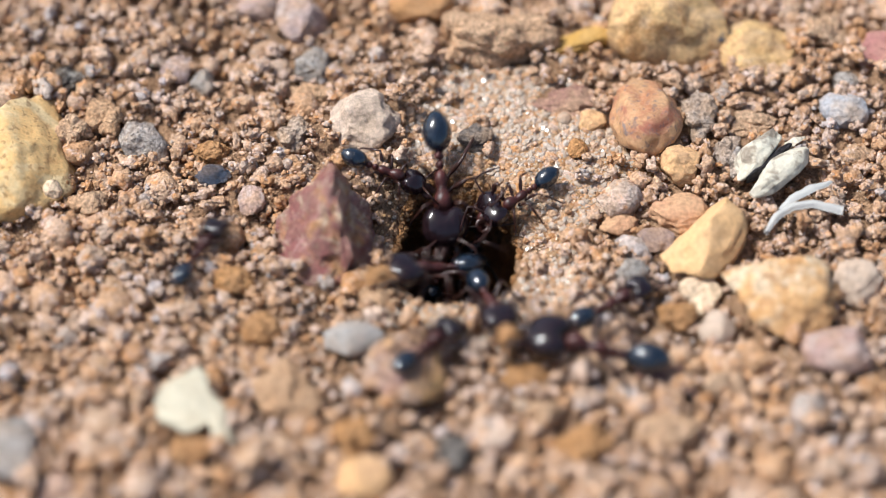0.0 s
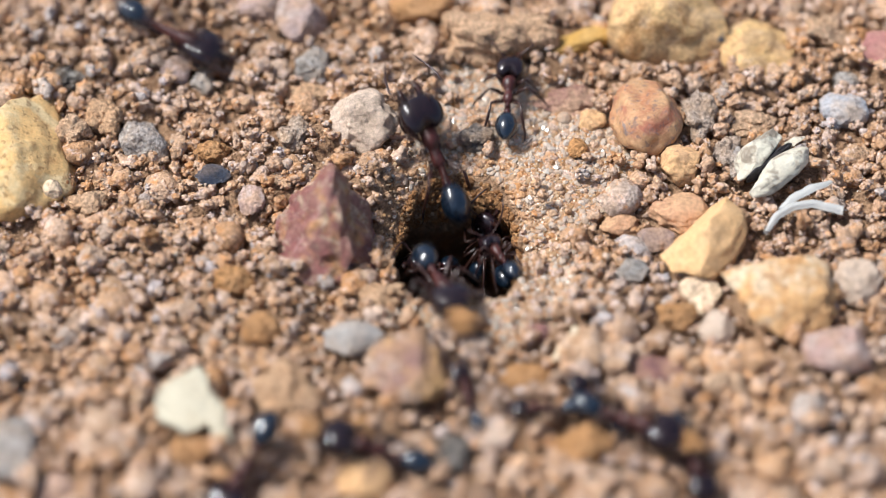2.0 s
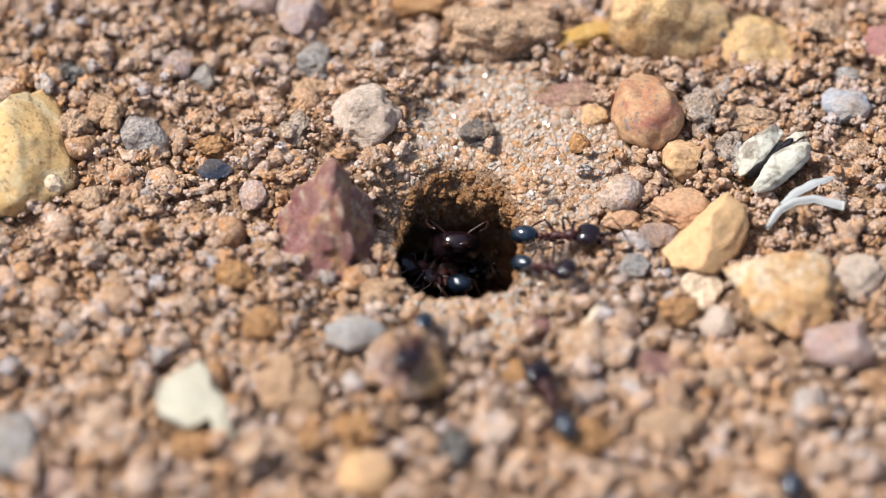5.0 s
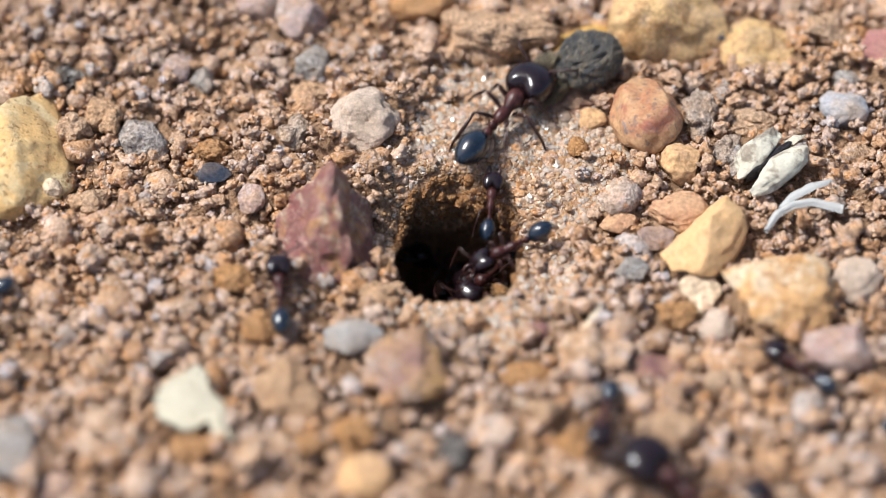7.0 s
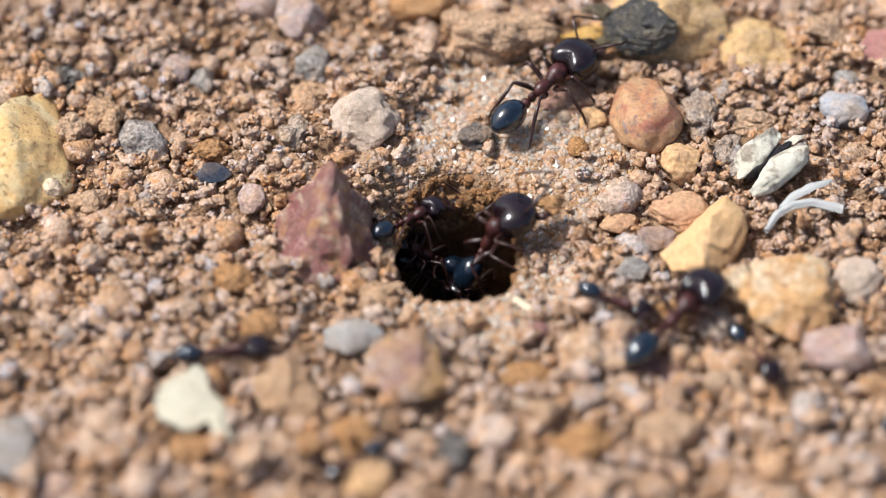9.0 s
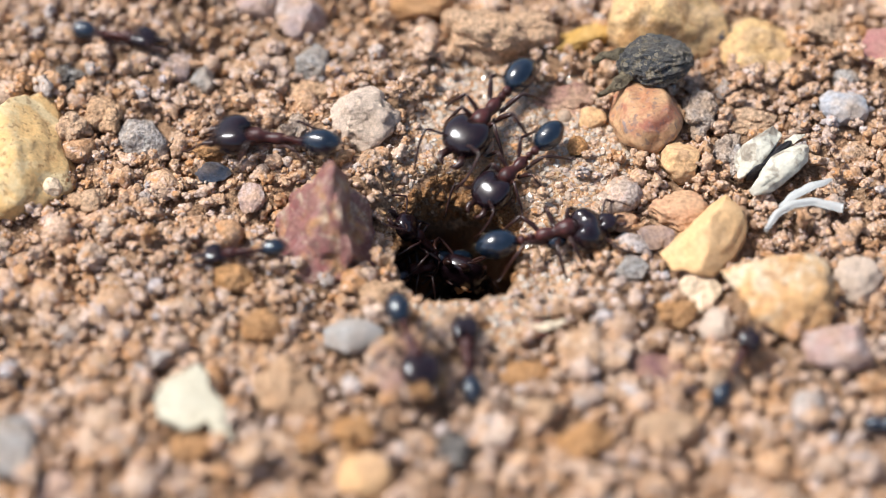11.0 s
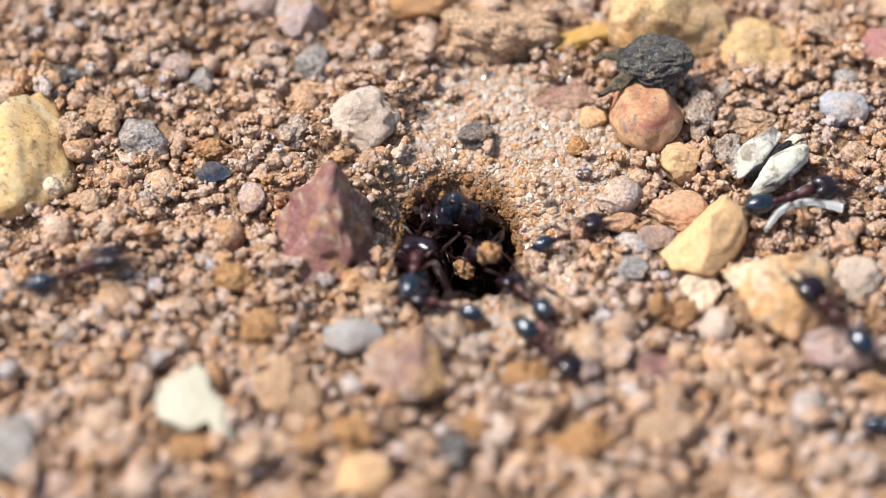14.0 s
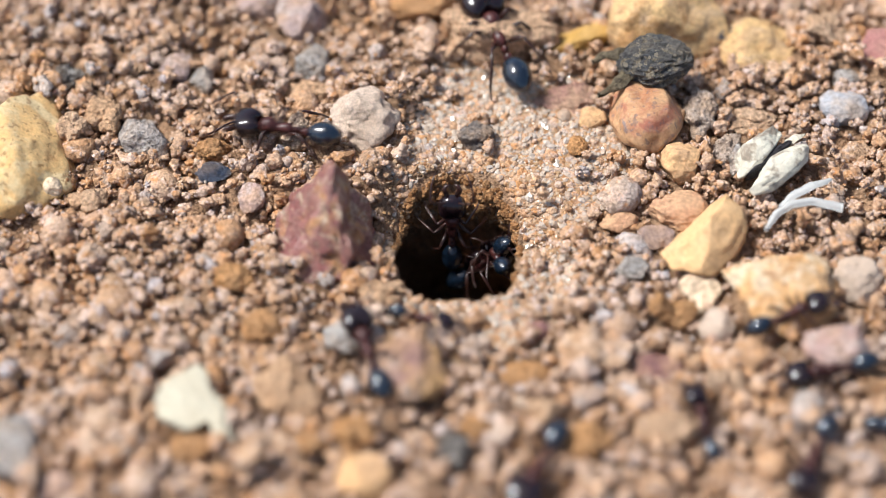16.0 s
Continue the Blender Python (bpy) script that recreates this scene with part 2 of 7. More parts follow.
# ---- mesh helpers ----
def mesh_of(name, verts, faces, material, smooth=True):
    me = bpy.data.meshes.new(name)
    me.from_pydata(np.asarray(verts).tolist(), [], np.asarray(faces).tolist() if isinstance(faces, np.ndarray) else faces)
    me.materials.append(material)
    me.polygons.foreach_set("use_smooth", [smooth] * len(me.polygons))
    me.update()
    return me


def part(name, data, parent, label=""):
    ob = new(name, data)
    ob.parent = parent
    if label:
        tagged(ob, label)
    return ob


ball_cache = {}


def ball(level):
    """Vertices and triangles of a unit ball of triangles."""
    if level not in ball_cache:
        bm = bmesh.new()
        bmesh.ops.create_icosphere(bm, subdivisions=level, radius=1.0)
        v = np.array([p.co[:] for p in bm.verts])
        f = np.array([[q.index for q in t.verts] for t in bm.faces])
        bm.free()
        ball_cache[level] = (v, f)
    return ball_cache[level]


def rock(level, seed, facets=9, crumble=0.08, cut=0.62, lumps=0.0):
    """A worn stone of unit half size: a ball cut by planes, with noise on it."""
    v, f = ball(level)
    v = v.copy()
    rng = np.random.RandomState(seed)
    for _ in range(facets):
        n = rng.normal(size=3)
        n /= np.linalg.norm(n)
        d = cut + rng.rand() * (1 - cut) * 0.9
        over = np.maximum(v @ n - d, 0)
        v -= (over * 0.92)[:, None] * n
    out = v / np.maximum(np.linalg.norm(v, axis=1), 1e-6)[:, None]
    k = crumble * (grain(v + seed * 7.3, 0.55, 11) + 0.5 * grain(v + seed, 0.24, 12) + 0.25 * grain(v + seed, 0.11, 13))
    if lumps:
        k = k + lumps * (np.abs(grain(v + seed * 3.1, 0.5, 14)) * 1.6 - 0.5 + 0.5 * np.abs(grain(v + seed * 3.1, 0.22, 15)))
    v = v + out * k[:, None]
    half = (v.max(0) - v.min(0)) / 2
    return (v - (v.max(0) + v.min(0)) / 2) / half, f


def cluster(level, seed, lobes=9, rough=0.05, bits=(0.2, 0.5)):
    """A crumb of soil of unit half size: grains of several sizes stuck together."""
    v, f = ball(level)
    rng = np.random.RandomState(seed)
    r = np.full(len(v), 0.45)
    for _ in range(lobes):
        c = rng.normal(size=3)
        c *= rng.uniform(0.3, 0.72) / np.linalg.norm(c)
        rad = rng.uniform(*bits)
        d = v @ c
        inside = rad ** 2 - c @ c + d ** 2
        r = np.maximum(r, np.where((inside > 0) & (d > 0), d + np.sqrt(np.maximum(inside, 0)), 0))
    r = r * (1 + rough * (grain(v + seed, 0.4, 16) + 0.7 * grain(v + seed, 0.17, 17)))
    w = v * r[:, None]
    return (w - (w.max(0) + w.min(0)) / 2) / ((w.max(0) - w.min(0)) / 2), f


# ---- the ground: one sheet with the nest's shaft in it ----
WALL = []   # rings of the upper wall of the hole


def mouth(th):
    """The hole's outline round its middle, as shares of its radius: longer at the back, with blunt corners."""
    return 0.97 + 0.8 * np.maximum(np.sin(th), 0) ** 3 + 0.13 * np.abs(np.sin(2 * th))


def build_ground():
    n = 520
    th = np.arange(n) * 2 * math.pi / n
    c, s = np.cos(th), np.sin(th)
    ring_p = np.stack([c, s, 0 * c], 1) * 1.7
    rim = HOLE_R * (1 + 0.1 * grain(ring_p, 0.9, 21) + 0.06 * grain(ring_p, 0.35, 22) + 0.03 * grain(ring_p, 0.12, 25)) * mouth(th)
    radii = list(np.arange(0.0, 42.0, 0.23))
    while radii[-1] < 30000:
        radii.append(radii[-1] * 1.15)
    rings = []
    rx, ry = HOLE_X + rim * c, HOLE_Y + rim * s
    rim_z = height(rx, ry)
    back = np.maximum(s, 0) ** 2   # a worn funnel at the back, an overhang at the front
    for d in np.concatenate([[24.0, 23.9, 23.0, 21.0], np.arange(19.0, 4.6, -0.3), np.arange(4.6, 0.05, -0.13)]):
        front = 0.2 + 3.6 * step01((d - 0.3) / 3.6) - 2.5 * step01((d - 8) / 12)
        funnel = np.interp(d, (0, 0.3, 0.8, 1.6, 2.8, 3.8, 5.5, 8, 20), (0, -0.34, -0.62, -0.85, -1.05, -1.0, -0.7, -0.3, -1.0))
        wide = front * (1 - back) + funnel * back
        rr = (rim + wide) * (0.0005 if d >= 24 else 0.5 if d > 23.5 else 0.8 if d > 22 else 1.0)
        lean = 0.16 * max(0.0, d - 3)
        q = np.stack([rr * c, rr * s, 0 * c - d], 1)
        rough = step01(d / 0.8)
        rr = rr * (1 + rough * (0.08 * grain(q, 1.6, 23) + 0.045 * grain(q, 0.6, 24) + 0.022 * grain(q, 0.26, 26)))
        keep = math.exp(-d / 2)
        rings.append(np.stack([HOLE_X + rr * c - lean * 0.6, HOLE_Y + rr * s + lean, rim_z * keep - d], 1))
        if d < 5.5:
            WALL.append(rings[-1])
    for r in radii:
        x, y = HOLE_X + (rim + r) * c, HOLE_Y + (rim + r) * s
        rings.append(np.stack([x, y, height(x, y)], 1))
    v = np.concatenate(rings) * MM
    k = len(rings)
    i, j = np.meshgrid(np.arange(k - 1), np.arange(n), indexing="ij")
    a, b = (i * n + j).ravel(), (i * n + (j + 1) % n).ravel()
    f = np.stack([a, b, b + n, a + n], 1)
    tagged(new("ground", mesh_of("ground", v, f, mat_soil)), "orange-brown sandy soil with a deep nest hole", "ground", kind="structure")


build_ground()


# ---- stones and clods that stand out ----
LAID = []   # where stones lie: x, y, width, depth


def stone(name, label, category, material, at, size, seed, form=(8, 0.62, 0.05, 0.0), yaw=0.0, level=5, group=""):
    """One stone, pressed into the soil. at: x, y and how much of its height is buried; size: width, depth, height in millimetres."""
    facets, cut, crumble, lumps = form
    v, f = cluster(level, seed, 26, 0.16) if lumps > 0.09 else rock(level, seed, facets, crumble * 2.4, cut, lumps)
    x, y, z = at
    ob = new(name, mesh_of(name, v * (np.array(size) * MM / 2), f, material))
    ob.matrix_world = pose(x * MM, y * MM, z * MM, 0, 0, yaw)
    LAID.append((x, y, size[0], size[1]))
    return tagged(ob, label, category, group)


mat_cream = mineral("creamy_husk", [(0.504, 0.452, 0.336), (0.504, 0.452, 0.336)], dust=(0.48, 0.384, 0.252), dusty=0.2, rough=0.5, relief=0.01, contrast=0.25)
mat_chip = mineral("pale_straw_chip", [(0.7, 0.57, 0.4), (0.7, 0.57, 0.4)], dust=(0.6, 0.42, 0.26), dusty=0.25, rough=0.5, relief=0.012, contrast=0.3)
clod_tan = mineral("tan_clod", [(0.67, 0.43, 0.26), (0.69, 0.47, 0.31)], dust=(0.6, 0.35, 0.19), dusty=0.35, relief=0.065, spec=0.12, rough=0.9, granular=True)
clod_grey = mineral("grey_clod", [(0.52, 0.41, 0.33), (0.56, 0.43, 0.33)], dusty=0.35, relief=0.065, spec=0.12, rough=0.9, granular=True)
clod_orange = mineral("orange_clod", [(0.58, 0.3, 0.125), (0.6, 0.32, 0.145)], dusty=0.25, relief=0.065, spec=0.12, rough=0.9, granular=True)
ochre_tan = mineral("orange_tan_stone", [(0.66, 0.38, 0.22), (0.6, 0.33, 0.19)], dusty=0.45, contrast=0.7, relief=0.02)
pale_yellow = mineral("pale_yellow_chip", [(0.75, 0.57, 0.39), (0.75, 0.57, 0.39)], dusty=0.2, rough=0.6, relief=0.015)
cream_stone = mineral("cream_yellow_stone", [(0.649, 0.395, 0.189), (0.649, 0.387, 0.181)], dust=(0.649, 0.426, 0.235), dusty=0.3, relief=0.012, contrast=0.4, patches=[((0.554, 0.325, 0.136), 1.0, 0.64)])
clod_pale = mineral("wide_tan_clod", [(0.706, 0.464, 0.297), (0.706, 0.464, 0.297)], dust=(0.594, 0.353, 0.195), dusty=0.3, relief=0.065, spec=0.12, rough=0.9, granular=True)
pale_grey = mineral("pale_grey_pebble", [(0.47, 0.44, 0.41), (0.47, 0.44, 0.41)], dust=(0.5, 0.36, 0.25), dusty=0.3, rough=0.45, relief=0.03, contrast=0.6)
ochre_flake = mineral("ochre_flake", [(0.52, 0.3, 0.08), (0.52, 0.3, 0.08)], dust=(0.55, 0.36, 0.16), dusty=0.3, relief=0.015, contrast=0.5)
blue_grey = mineral("blue_grey_pebble", [(0.46, 0.46, 0.48), (0.46, 0.46, 0.48)], dust=(0.6, 0.44, 0.31), dusty=0.45, rough=0.45, relief=0.025, contrast=0.5)
ochre_brown = mineral("ochre_brown_stone", [(0.5, 0.26, 0.11), (0.5, 0.26, 0.11)], dust=(0.5, 0.29, 0.15), dusty=0.35, relief=0.02, contrast=0.6)
slate_crumb = mineral("slate_crumb", [(0.2, 0.17, 0.15), (0.2, 0.17, 0.15)], dust=(0.5, 0.34, 0.22), dusty=0.5, relief=0.04)
red_pink = mineral("red_pink_pebble", [(0.4, 0.176, 0.152), (0.4, 0.176, 0.152)], dust=(0.496, 0.288, 0.208), dusty=0.35, rough=0.5, relief=0.015, contrast=0.5)
brown_stone = mineral("brown_pebble", [(0.29, 0.21, 0.19), (0.29, 0.21, 0.19)], dusty=0.3, rough=0.6, relief=0.02)


stone("yellow_stone", "large ochre-yellow stone with brown specks, half buried in soil", "stone", mat_yellow, (-24.36, 6.9, 0.44), (6.2, 10.0, 4.6), 101, (11,.5,.04,.02), 0)
stone("pale_clod", "pale tan rounded clod of dried soil", "clod", mat_pale, (-4.58, 8.98, 0.83), (4.25, 4.20, 3.5), 102, (6,.74,.07,.05), 0)
stone("yellow_stone", "angular pale yellow stone resting on the soil", "stone", cream_stone, (14.94, 0.22, 0.49), (6.00, 3.90, 3.80), 103, (10,.42,.035,0), 48)
stone("ochre_stone", "big orange and cream mottled stone with a rough face", "stone", mat_mixed, (18.66, -4.08, 0.83), (6.58, 5.66, 3.70), 104, (12,.46,.06,.05), 0)
stone("reddish_pebble", "round red-brown pebble dusted with tan soil", "pebble", mat_brick, (11.91, 9.14, 1.10), (4.3, 5.3, 3.4), 105, (7,.7,.03,.02), 0)
stone("yellow_stone", "large tan-yellow stone behind the sandy patch", "stone", mat_boulder, (13.61, 16.88, 1.06), (7.50, 5.58, 5.01), 106, (11,.45,.05,.03), 0)
stone("yellow_stone", "dusty yellow stone sunk in the soil", "stone", mat_boulder, (19.06, 15.70, 0.12), (5.2, 4.6, 2.2), 107, (10,0.48,.09,.06), 0)
stone("yellow_stone", "thin ochre-yellow flake of stone lying flat", "stone", ochre_flake, (8.3, 16.1, 0.56), (4.8, 1.9, 1.1), 108, (9,0.5,.06,0), 27)
stone("soil_clod", "wide lumpy tan clod of dried soil", "clod", clod_pale, (3.47, 15.77, 1.02), (7.16, 3.49, 3.87), 109, (10,.5,.1,.085), 0)
stone("ochre_stone", "orange-brown stone at the edge of the sand", "stone", ochre_brown, (-1.25, 19.18, 0.48), (4.46, 2.87, 2.32), 110, (8,0.62,.05,0), 0)
stone("grey_pebble", "mauve-grey pebble in the soil crumbs", "pebble", mat_mauve, (-11.40, 18.78, 0.72), (2.65, 2.19, 1.77), 111, (10,0.56,.03,0), 0)
stone("mauve_pebble", "pale mauve pebble half buried in crumbs", "pebble", mat_mauve, (-8.67, 18.18, 0.50), (3.23, 3.86, 2.42), 112, (10,0.56,.04,0), 0)
stone("grey_pebble", "blunt grey pebble dusted with soil", "pebble", mat_grey, (-17.58, 8.52, -0.18), (3.43, 3.58, 2.57), 113, (8,0.6,.05,.02), 0)
stone("dark_crumb", "small black and grey crumb of plant matter", "crumb", mat_dark, (-22.25, 12.88, 0.59), (2.05, 1.80, 1.18), 114, (8,0.6,.14,.15), 0)
stone("orange_stone", "small cube-shaped orange stone", "stone", mat_ochre, (13.69, 6.02, 0.57), (2.34, 2.65, 2.11), 115, (7,0.55,.05,0), 0)
stone("orange_stone", "flat orange-brown stone on the sand's edge", "stone", ochre_tan, (13.49, 2.59, 0.23), (3.63, 2.81, 1.65), 116, (8,0.62,.07,.04), 0)
stone("brown_pebble", "flat dark brown pebble on the sand", "pebble", brown_stone, (12.09, 0.88, -0.20), (2.15, 1.65, 0.97), 117, (9,0.52,.04,0), 0)
stone("grey_pebble", "rounded blue-grey pebble dusted with tan soil", "pebble", blue_grey, (23.66, 10.38, 0.45), (2.91, 2.69, 2.04), 118, (7,0.72,.05,.02), 0)
stone("red_pebble", "dull red-pink pebble in the crumbs", "pebble", red_pink, (26.48, 14.87, 0.86), (3.20, 2.69, 2.40), 119, (10,0.56,.03,0), 0)
stone("pink_pebble", "smooth pink pebble in the soil", "pebble", mat_pink, (21.39, -8.12, 1.01), (4.06, 3.04, 2.46), 120, (10,.58,.035,.02), 0)
stone("tan_pebble", "pale tan rounded pebble in soil", "pebble", mat_pale, (22.95, -2.83, 0.56), (2.94, 3.13, 2.20), 121, (7,0.72,.05,.02), 0)
stone("grey_pebble", "smooth egg-shaped grey pebble", "pebble", pale_grey, (-4.84, -6.98, 0.70), (3.41, 2.46, 2.21), 122, (9,0.58,.02,0), 0)
stone("reddish_stone", "purple and orange mottled angular stone in the soil", "stone", mat_piebald, (-1.95, -9.46, 1.06), (4.90, 4.86, 2.70), 123, (12,.42,.05,.03), 0)
stone("soil_clod", "large rounded tan clod of soil", "clod", clod_tan, (-8.24, -10.73, 0.68), (4.27, 3.88, 2.99), 124, (8,0.6,.1,.13), 0)
stone("yellow_pebble", "small bright yellow pebble", "pebble", mat_ochre, (-4.12, -16.43, 0.76), (3.21, 2.57, 2.08), 125, (9,0.6,.03,0), 0)
stone("black_fragment", "blue-black shiny fragment lying in the crumbs", "fragment", mat_blue, (-13.30, 5.49, 0.13), (2.13, 1.50, 0.98), 126, (9,0.56,.06,0), 0)
stone("black_fragment", "tiny blue-black shiny bit on the soil", "fragment", mat_blue, (4.01, -16.42, 0.33), (1.07, 0.82, 0.53), 127, (8,0.56,.05,0), 0)
stone("grey_clod", "grey-tan lumpy clod beside the red pebble", "clod", clod_grey, (15.15, 9.47, 0.48), (2.41, 3.62, 2.17), 128, (6,0.7,.09,.16), 0)
stone("grey_clod", "dark grey crumbly clod of soil", "clod", clod_grey, (16.45, 7.05, 0.40), (1.99, 2.53, 1.59), 129, (6,0.7,.1,.18), 0)
stone("grey_pebble", "grey-brown pebble near the sand's edge", "pebble", mat_grey, (10.53, -1.69, 0.09), (2.00, 1.71, 1.39), 130, (10,0.56,.05,0), 0)
stone("purple_flake", "flat purple-brown flake of stone", "flake", mat_purple, (11.52, -8.76, 0.29), (3.20, 2.28, 0.92), 131, (8,0.55,.07,.05), 0)
stone("purple_pebble", "little purple pebble on the sand", "pebble", mat_purple, (5.21, -6.16, 0.30), (1.49, 1.21, 0.79), 132, (9,0.51,.04,0), 0)
stone("red_flake", "flat dark red flake sunk in the sand", "flake", mat_plum, (7.22, 11.54, 0.0), (3.9, 2.7, 1.0), 133, (6,0.6,.16,.08), 0)
stone("dark_crumb", "dusty slate-grey crumb at the hole's back edge", "crumb", slate_crumb, (1.95, 8.38, 0.22), (2.32, 1.93, 1.57), 134, (7,0.65,.1,.14), 0)
stone("yellow_chip", "pale yellow chip leaning on a stone", "chip", pale_yellow, (14.31, -3.05, -0.14), (2.53, 2.95, 1.26), 135, (7,0.55,.06,0), 0)
stone("pale_pebble", "pale grey-tan pebble in soil", "pebble", mat_pale, (15.06, -5.70, 0.06), (2.12, 2.25, 1.59), 136, (9,0.61,.03,0), 0)
stone("orange_crumb", "orange-brown clod of soil", "crumb", clod_orange, (-9.93, -6.04, 0.50), (2.40, 2.19, 1.68), 137, (6,0.7,.07,.08), 0)
stone("orange_crumb", "small orange-brown clod of soil", "crumb", clod_orange, (-11.66, -2.76, 0.69), (2.47, 1.78, 1.44), 138, (6,0.7,.07,.08), 0)
stone("grey_pebble", "small mauve-grey pebble in crumbs", "pebble", mat_mauve, (-16.05, 13.93, 0.19), (1.85, 2.11, 1.38), 139, (9,0.61,.03,0), 0)
stone("grey_pebble", "small grey pebble in crumbs", "pebble", mat_grey, (-14.43, 13.18, -0.16), (1.63, 2.07, 1.22), 140, (9,0.61,.03,0), 0)
stone("grey_pebble", "greenish-grey pebble among crumbs", "pebble", mat_grey, (-7.90, 14.66, 0.06), (2.05, 2.59, 1.43), 141, (9,0.56,.03,0), 0)
stone("tan_clod", "grey and tan crumbly clod of soil", "clod", clod_grey, (-8.78, 8.16, 0.74), (1.99, 2.53, 1.59), 142, (6,0.7,.09,.12), 0)
stone("soil_clod", "tan crumbly clod of soil", "clod", clod_tan, (-21.66, 8.76, 0.39), (2.38, 2.62, 1.91), 143, (6,0.7,.1,.16), 0)
stone("soil_clod", "orange-tan crumbly clod of soil", "clod", clod_tan, (-19.96, 9.76, 0.23), (2.35, 2.80, 1.77), 144, (6,0.7,.1,.16), 0)
stone("soil_clod", "tan clods stuck together at the hole's edge", "clod", clod_tan, (-3.53, -3.12, -0.21), (3.14, 2.11, 1.70), 145, (6,0.7,.11,.18), 0)
stone("pink_pebble", "pale pink pebble in crumbs", "pebble", mat_pink, (-20.18, -16.57, 0.50), (2.22, 1.75, 1.42), 146, (8,0.61,.03,0), 0)
stone("grey_pebble", "blue-grey pebble in the soil", "pebble", mat_grey, (-22.80, -14.29, 0.64), (2.92, 4.02, 2.04), 147, (9,0.61,.03,0), 0)
stone("brown_clod", "brown rounded clod of soil", "clod", clod_orange, (7.46, -13.93, 0.57), (3.36, 2.70, 2.18), 148, (8,0.6,.08,.12), 0)
stone("tan_clod", "tan rounded clod of soil", "clod", clod_tan, (11.90, -12.81, 0.31), (3.63, 2.55, 2.06), 149, (6,0.72,.07,.08), 0)
stone("soil_clod", "long tan clod of soil", "clod", clod_tan, (18.14, 9.78, 0.07), (3.36, 2.08, 1.36), 150, (6,0.7,.09,.14), 0)
stone("brown_clod", "orange-brown clod with a hollow side", "clod", clod_orange, (12.90, -5.04, 0.33), (2.38, 1.90, 1.53), 151, (6,0.7,.08,.1), 0)
stone("red_crumb", "small red-brown stone on the sand", "crumb", ochre_tan, (10.12, 2.27, -0.39), (2.38, 1.70, 1.11), 152, (7,0.62,.06,.03), 0)
stone("orange_chip", "small orange-tan chip on the sand", "chip", clod_orange, (7.83, 7.66, 0.12), (1.26, 1.47, 0.88), 153, (6,0.6,.04,0), 0)
stone("orange_chip", "orange stone chip on the sand", "chip", mat_ochre, (8.83, 9.84, 0.20), (1.67, 1.63, 1.00), 154, (6,0.6,.05,0), 0)
stone("yellow_crumb", "pale yellow-green rounded crumb", "crumb", pale_yellow, (-22.5, 4.1, 0.55), (1.3, 1.3, 1.1), 155, (7,0.71,.02,0), 0)
stone("tan_clod", "tan clod beside the yellow stone", "clod", clod_tan, (-20.25, 3.05, 0.24), (2.48, 1.98, 1.60), 156, (6,0.7,.08,.1), 0)
stone("mauve_pebble", "flat mauve stone chip in crumbs", "pebble", mat_mauve, (-10.98, 3.44, 0.34), (1.62, 2.14, 0.97), 157, (9,0.51,.05,0), 0)
stone("orange_crumb", "orange crumbly bit of soil", "crumb", clod_orange, (-13.50, 7.46, 0.10), (2.19, 1.58, 1.27), 158, (6,0.7,.1,.15), 0)
stone("soil_clod", "hooked tan clod of soil", "clod", clod_tan, (-7.79, 11.88, 0.01), (3.20, 1.97, 1.29), 159, (6,0.7,.11,.2), 0)
stone("brown_clod", "broad orange-brown clod of soil", "clod", clod_orange, (-4.64, -13.83, 1.07), (2.41, 2.63, 1.68), 160, (8,0.6,.08,.12), 0)
stone("dark_pebble", "dark grey-brown pebble in soil", "pebble", mat_dark, (0.48, -14.24, 0.21), (2.09, 2.36, 1.47), 161, (9,0.61,.04,0), 0)
stone("dark_pebble", "blue-black sliver of stone beside the yellow stone", "pebble", mat_blue, (16.9, 16.3, 0.7), (1.9, 0.9, 0.7), 162, (6,0.6,.05,0), 32)
stone("grey_pebble", "glassy grey pebble chip", "pebble", mat_grey, (24.07, 12.71, 0.43), (1.64, 1.51, 1.15), 163, (6,0.6,.04,0), 0)
stone("quartz_chip", "small clear white quartz chip on soil", "chip", mat_quartz, (-23.5, 3.75, 0.45), (1.7, 1.1, 1.1), 164, (7,0.5,.03,0), 0)
stone("quartz_chip", "small clear white quartz chip on sand", "chip", mat_quartz, (7.16, 10.02, 0.16), (0.90, 0.86, 0.72), 165, (7,0.5,.03,0), 0)
stone("quartz_chip", "pale grey quartz chip in the soil", "chip", mat_quartz, (-15.38, -9.76, -0.26), (1.17, 0.92, 0.92), 166, (7,0.5,.03,0), 0)
stone("quartz_chip", "pale quartz chip in near soil", "chip", mat_quartz, (4.25, -11.54, 0.86), (1.21, 0.97, 0.97), 167, (7,0.5,.03,0), 0)
stone("orange_clod", "tan clod at the edge of the soil", "clod", clod_tan, (23.13, 16.60, 0.76), (2.79, 2.74, 1.95), 168, (6,0.7,.1,.15), 0)
stone("tan_clod", "big tan clod among the crumbs", "clod", clod_tan, (15.30, -9.50, 0.16), (2.77, 2.39, 1.94), 169, (6,0.72,.08,.1), 0)
stone("tan_clod", "tan clod in the near soil", "clod", clod_tan, (5.36, -12.08, 0.89), (2.27, 1.97, 1.59), 170, (6,0.72,.08,.1), 0)
stone("orange_crumb", "orange clod of soil lying against the white flake", "crumb", clod_orange, (-13.34, -14.29, 0.59), (2.41, 2.08, 1.69), 171, (7,0.6,.08,.12), 0)
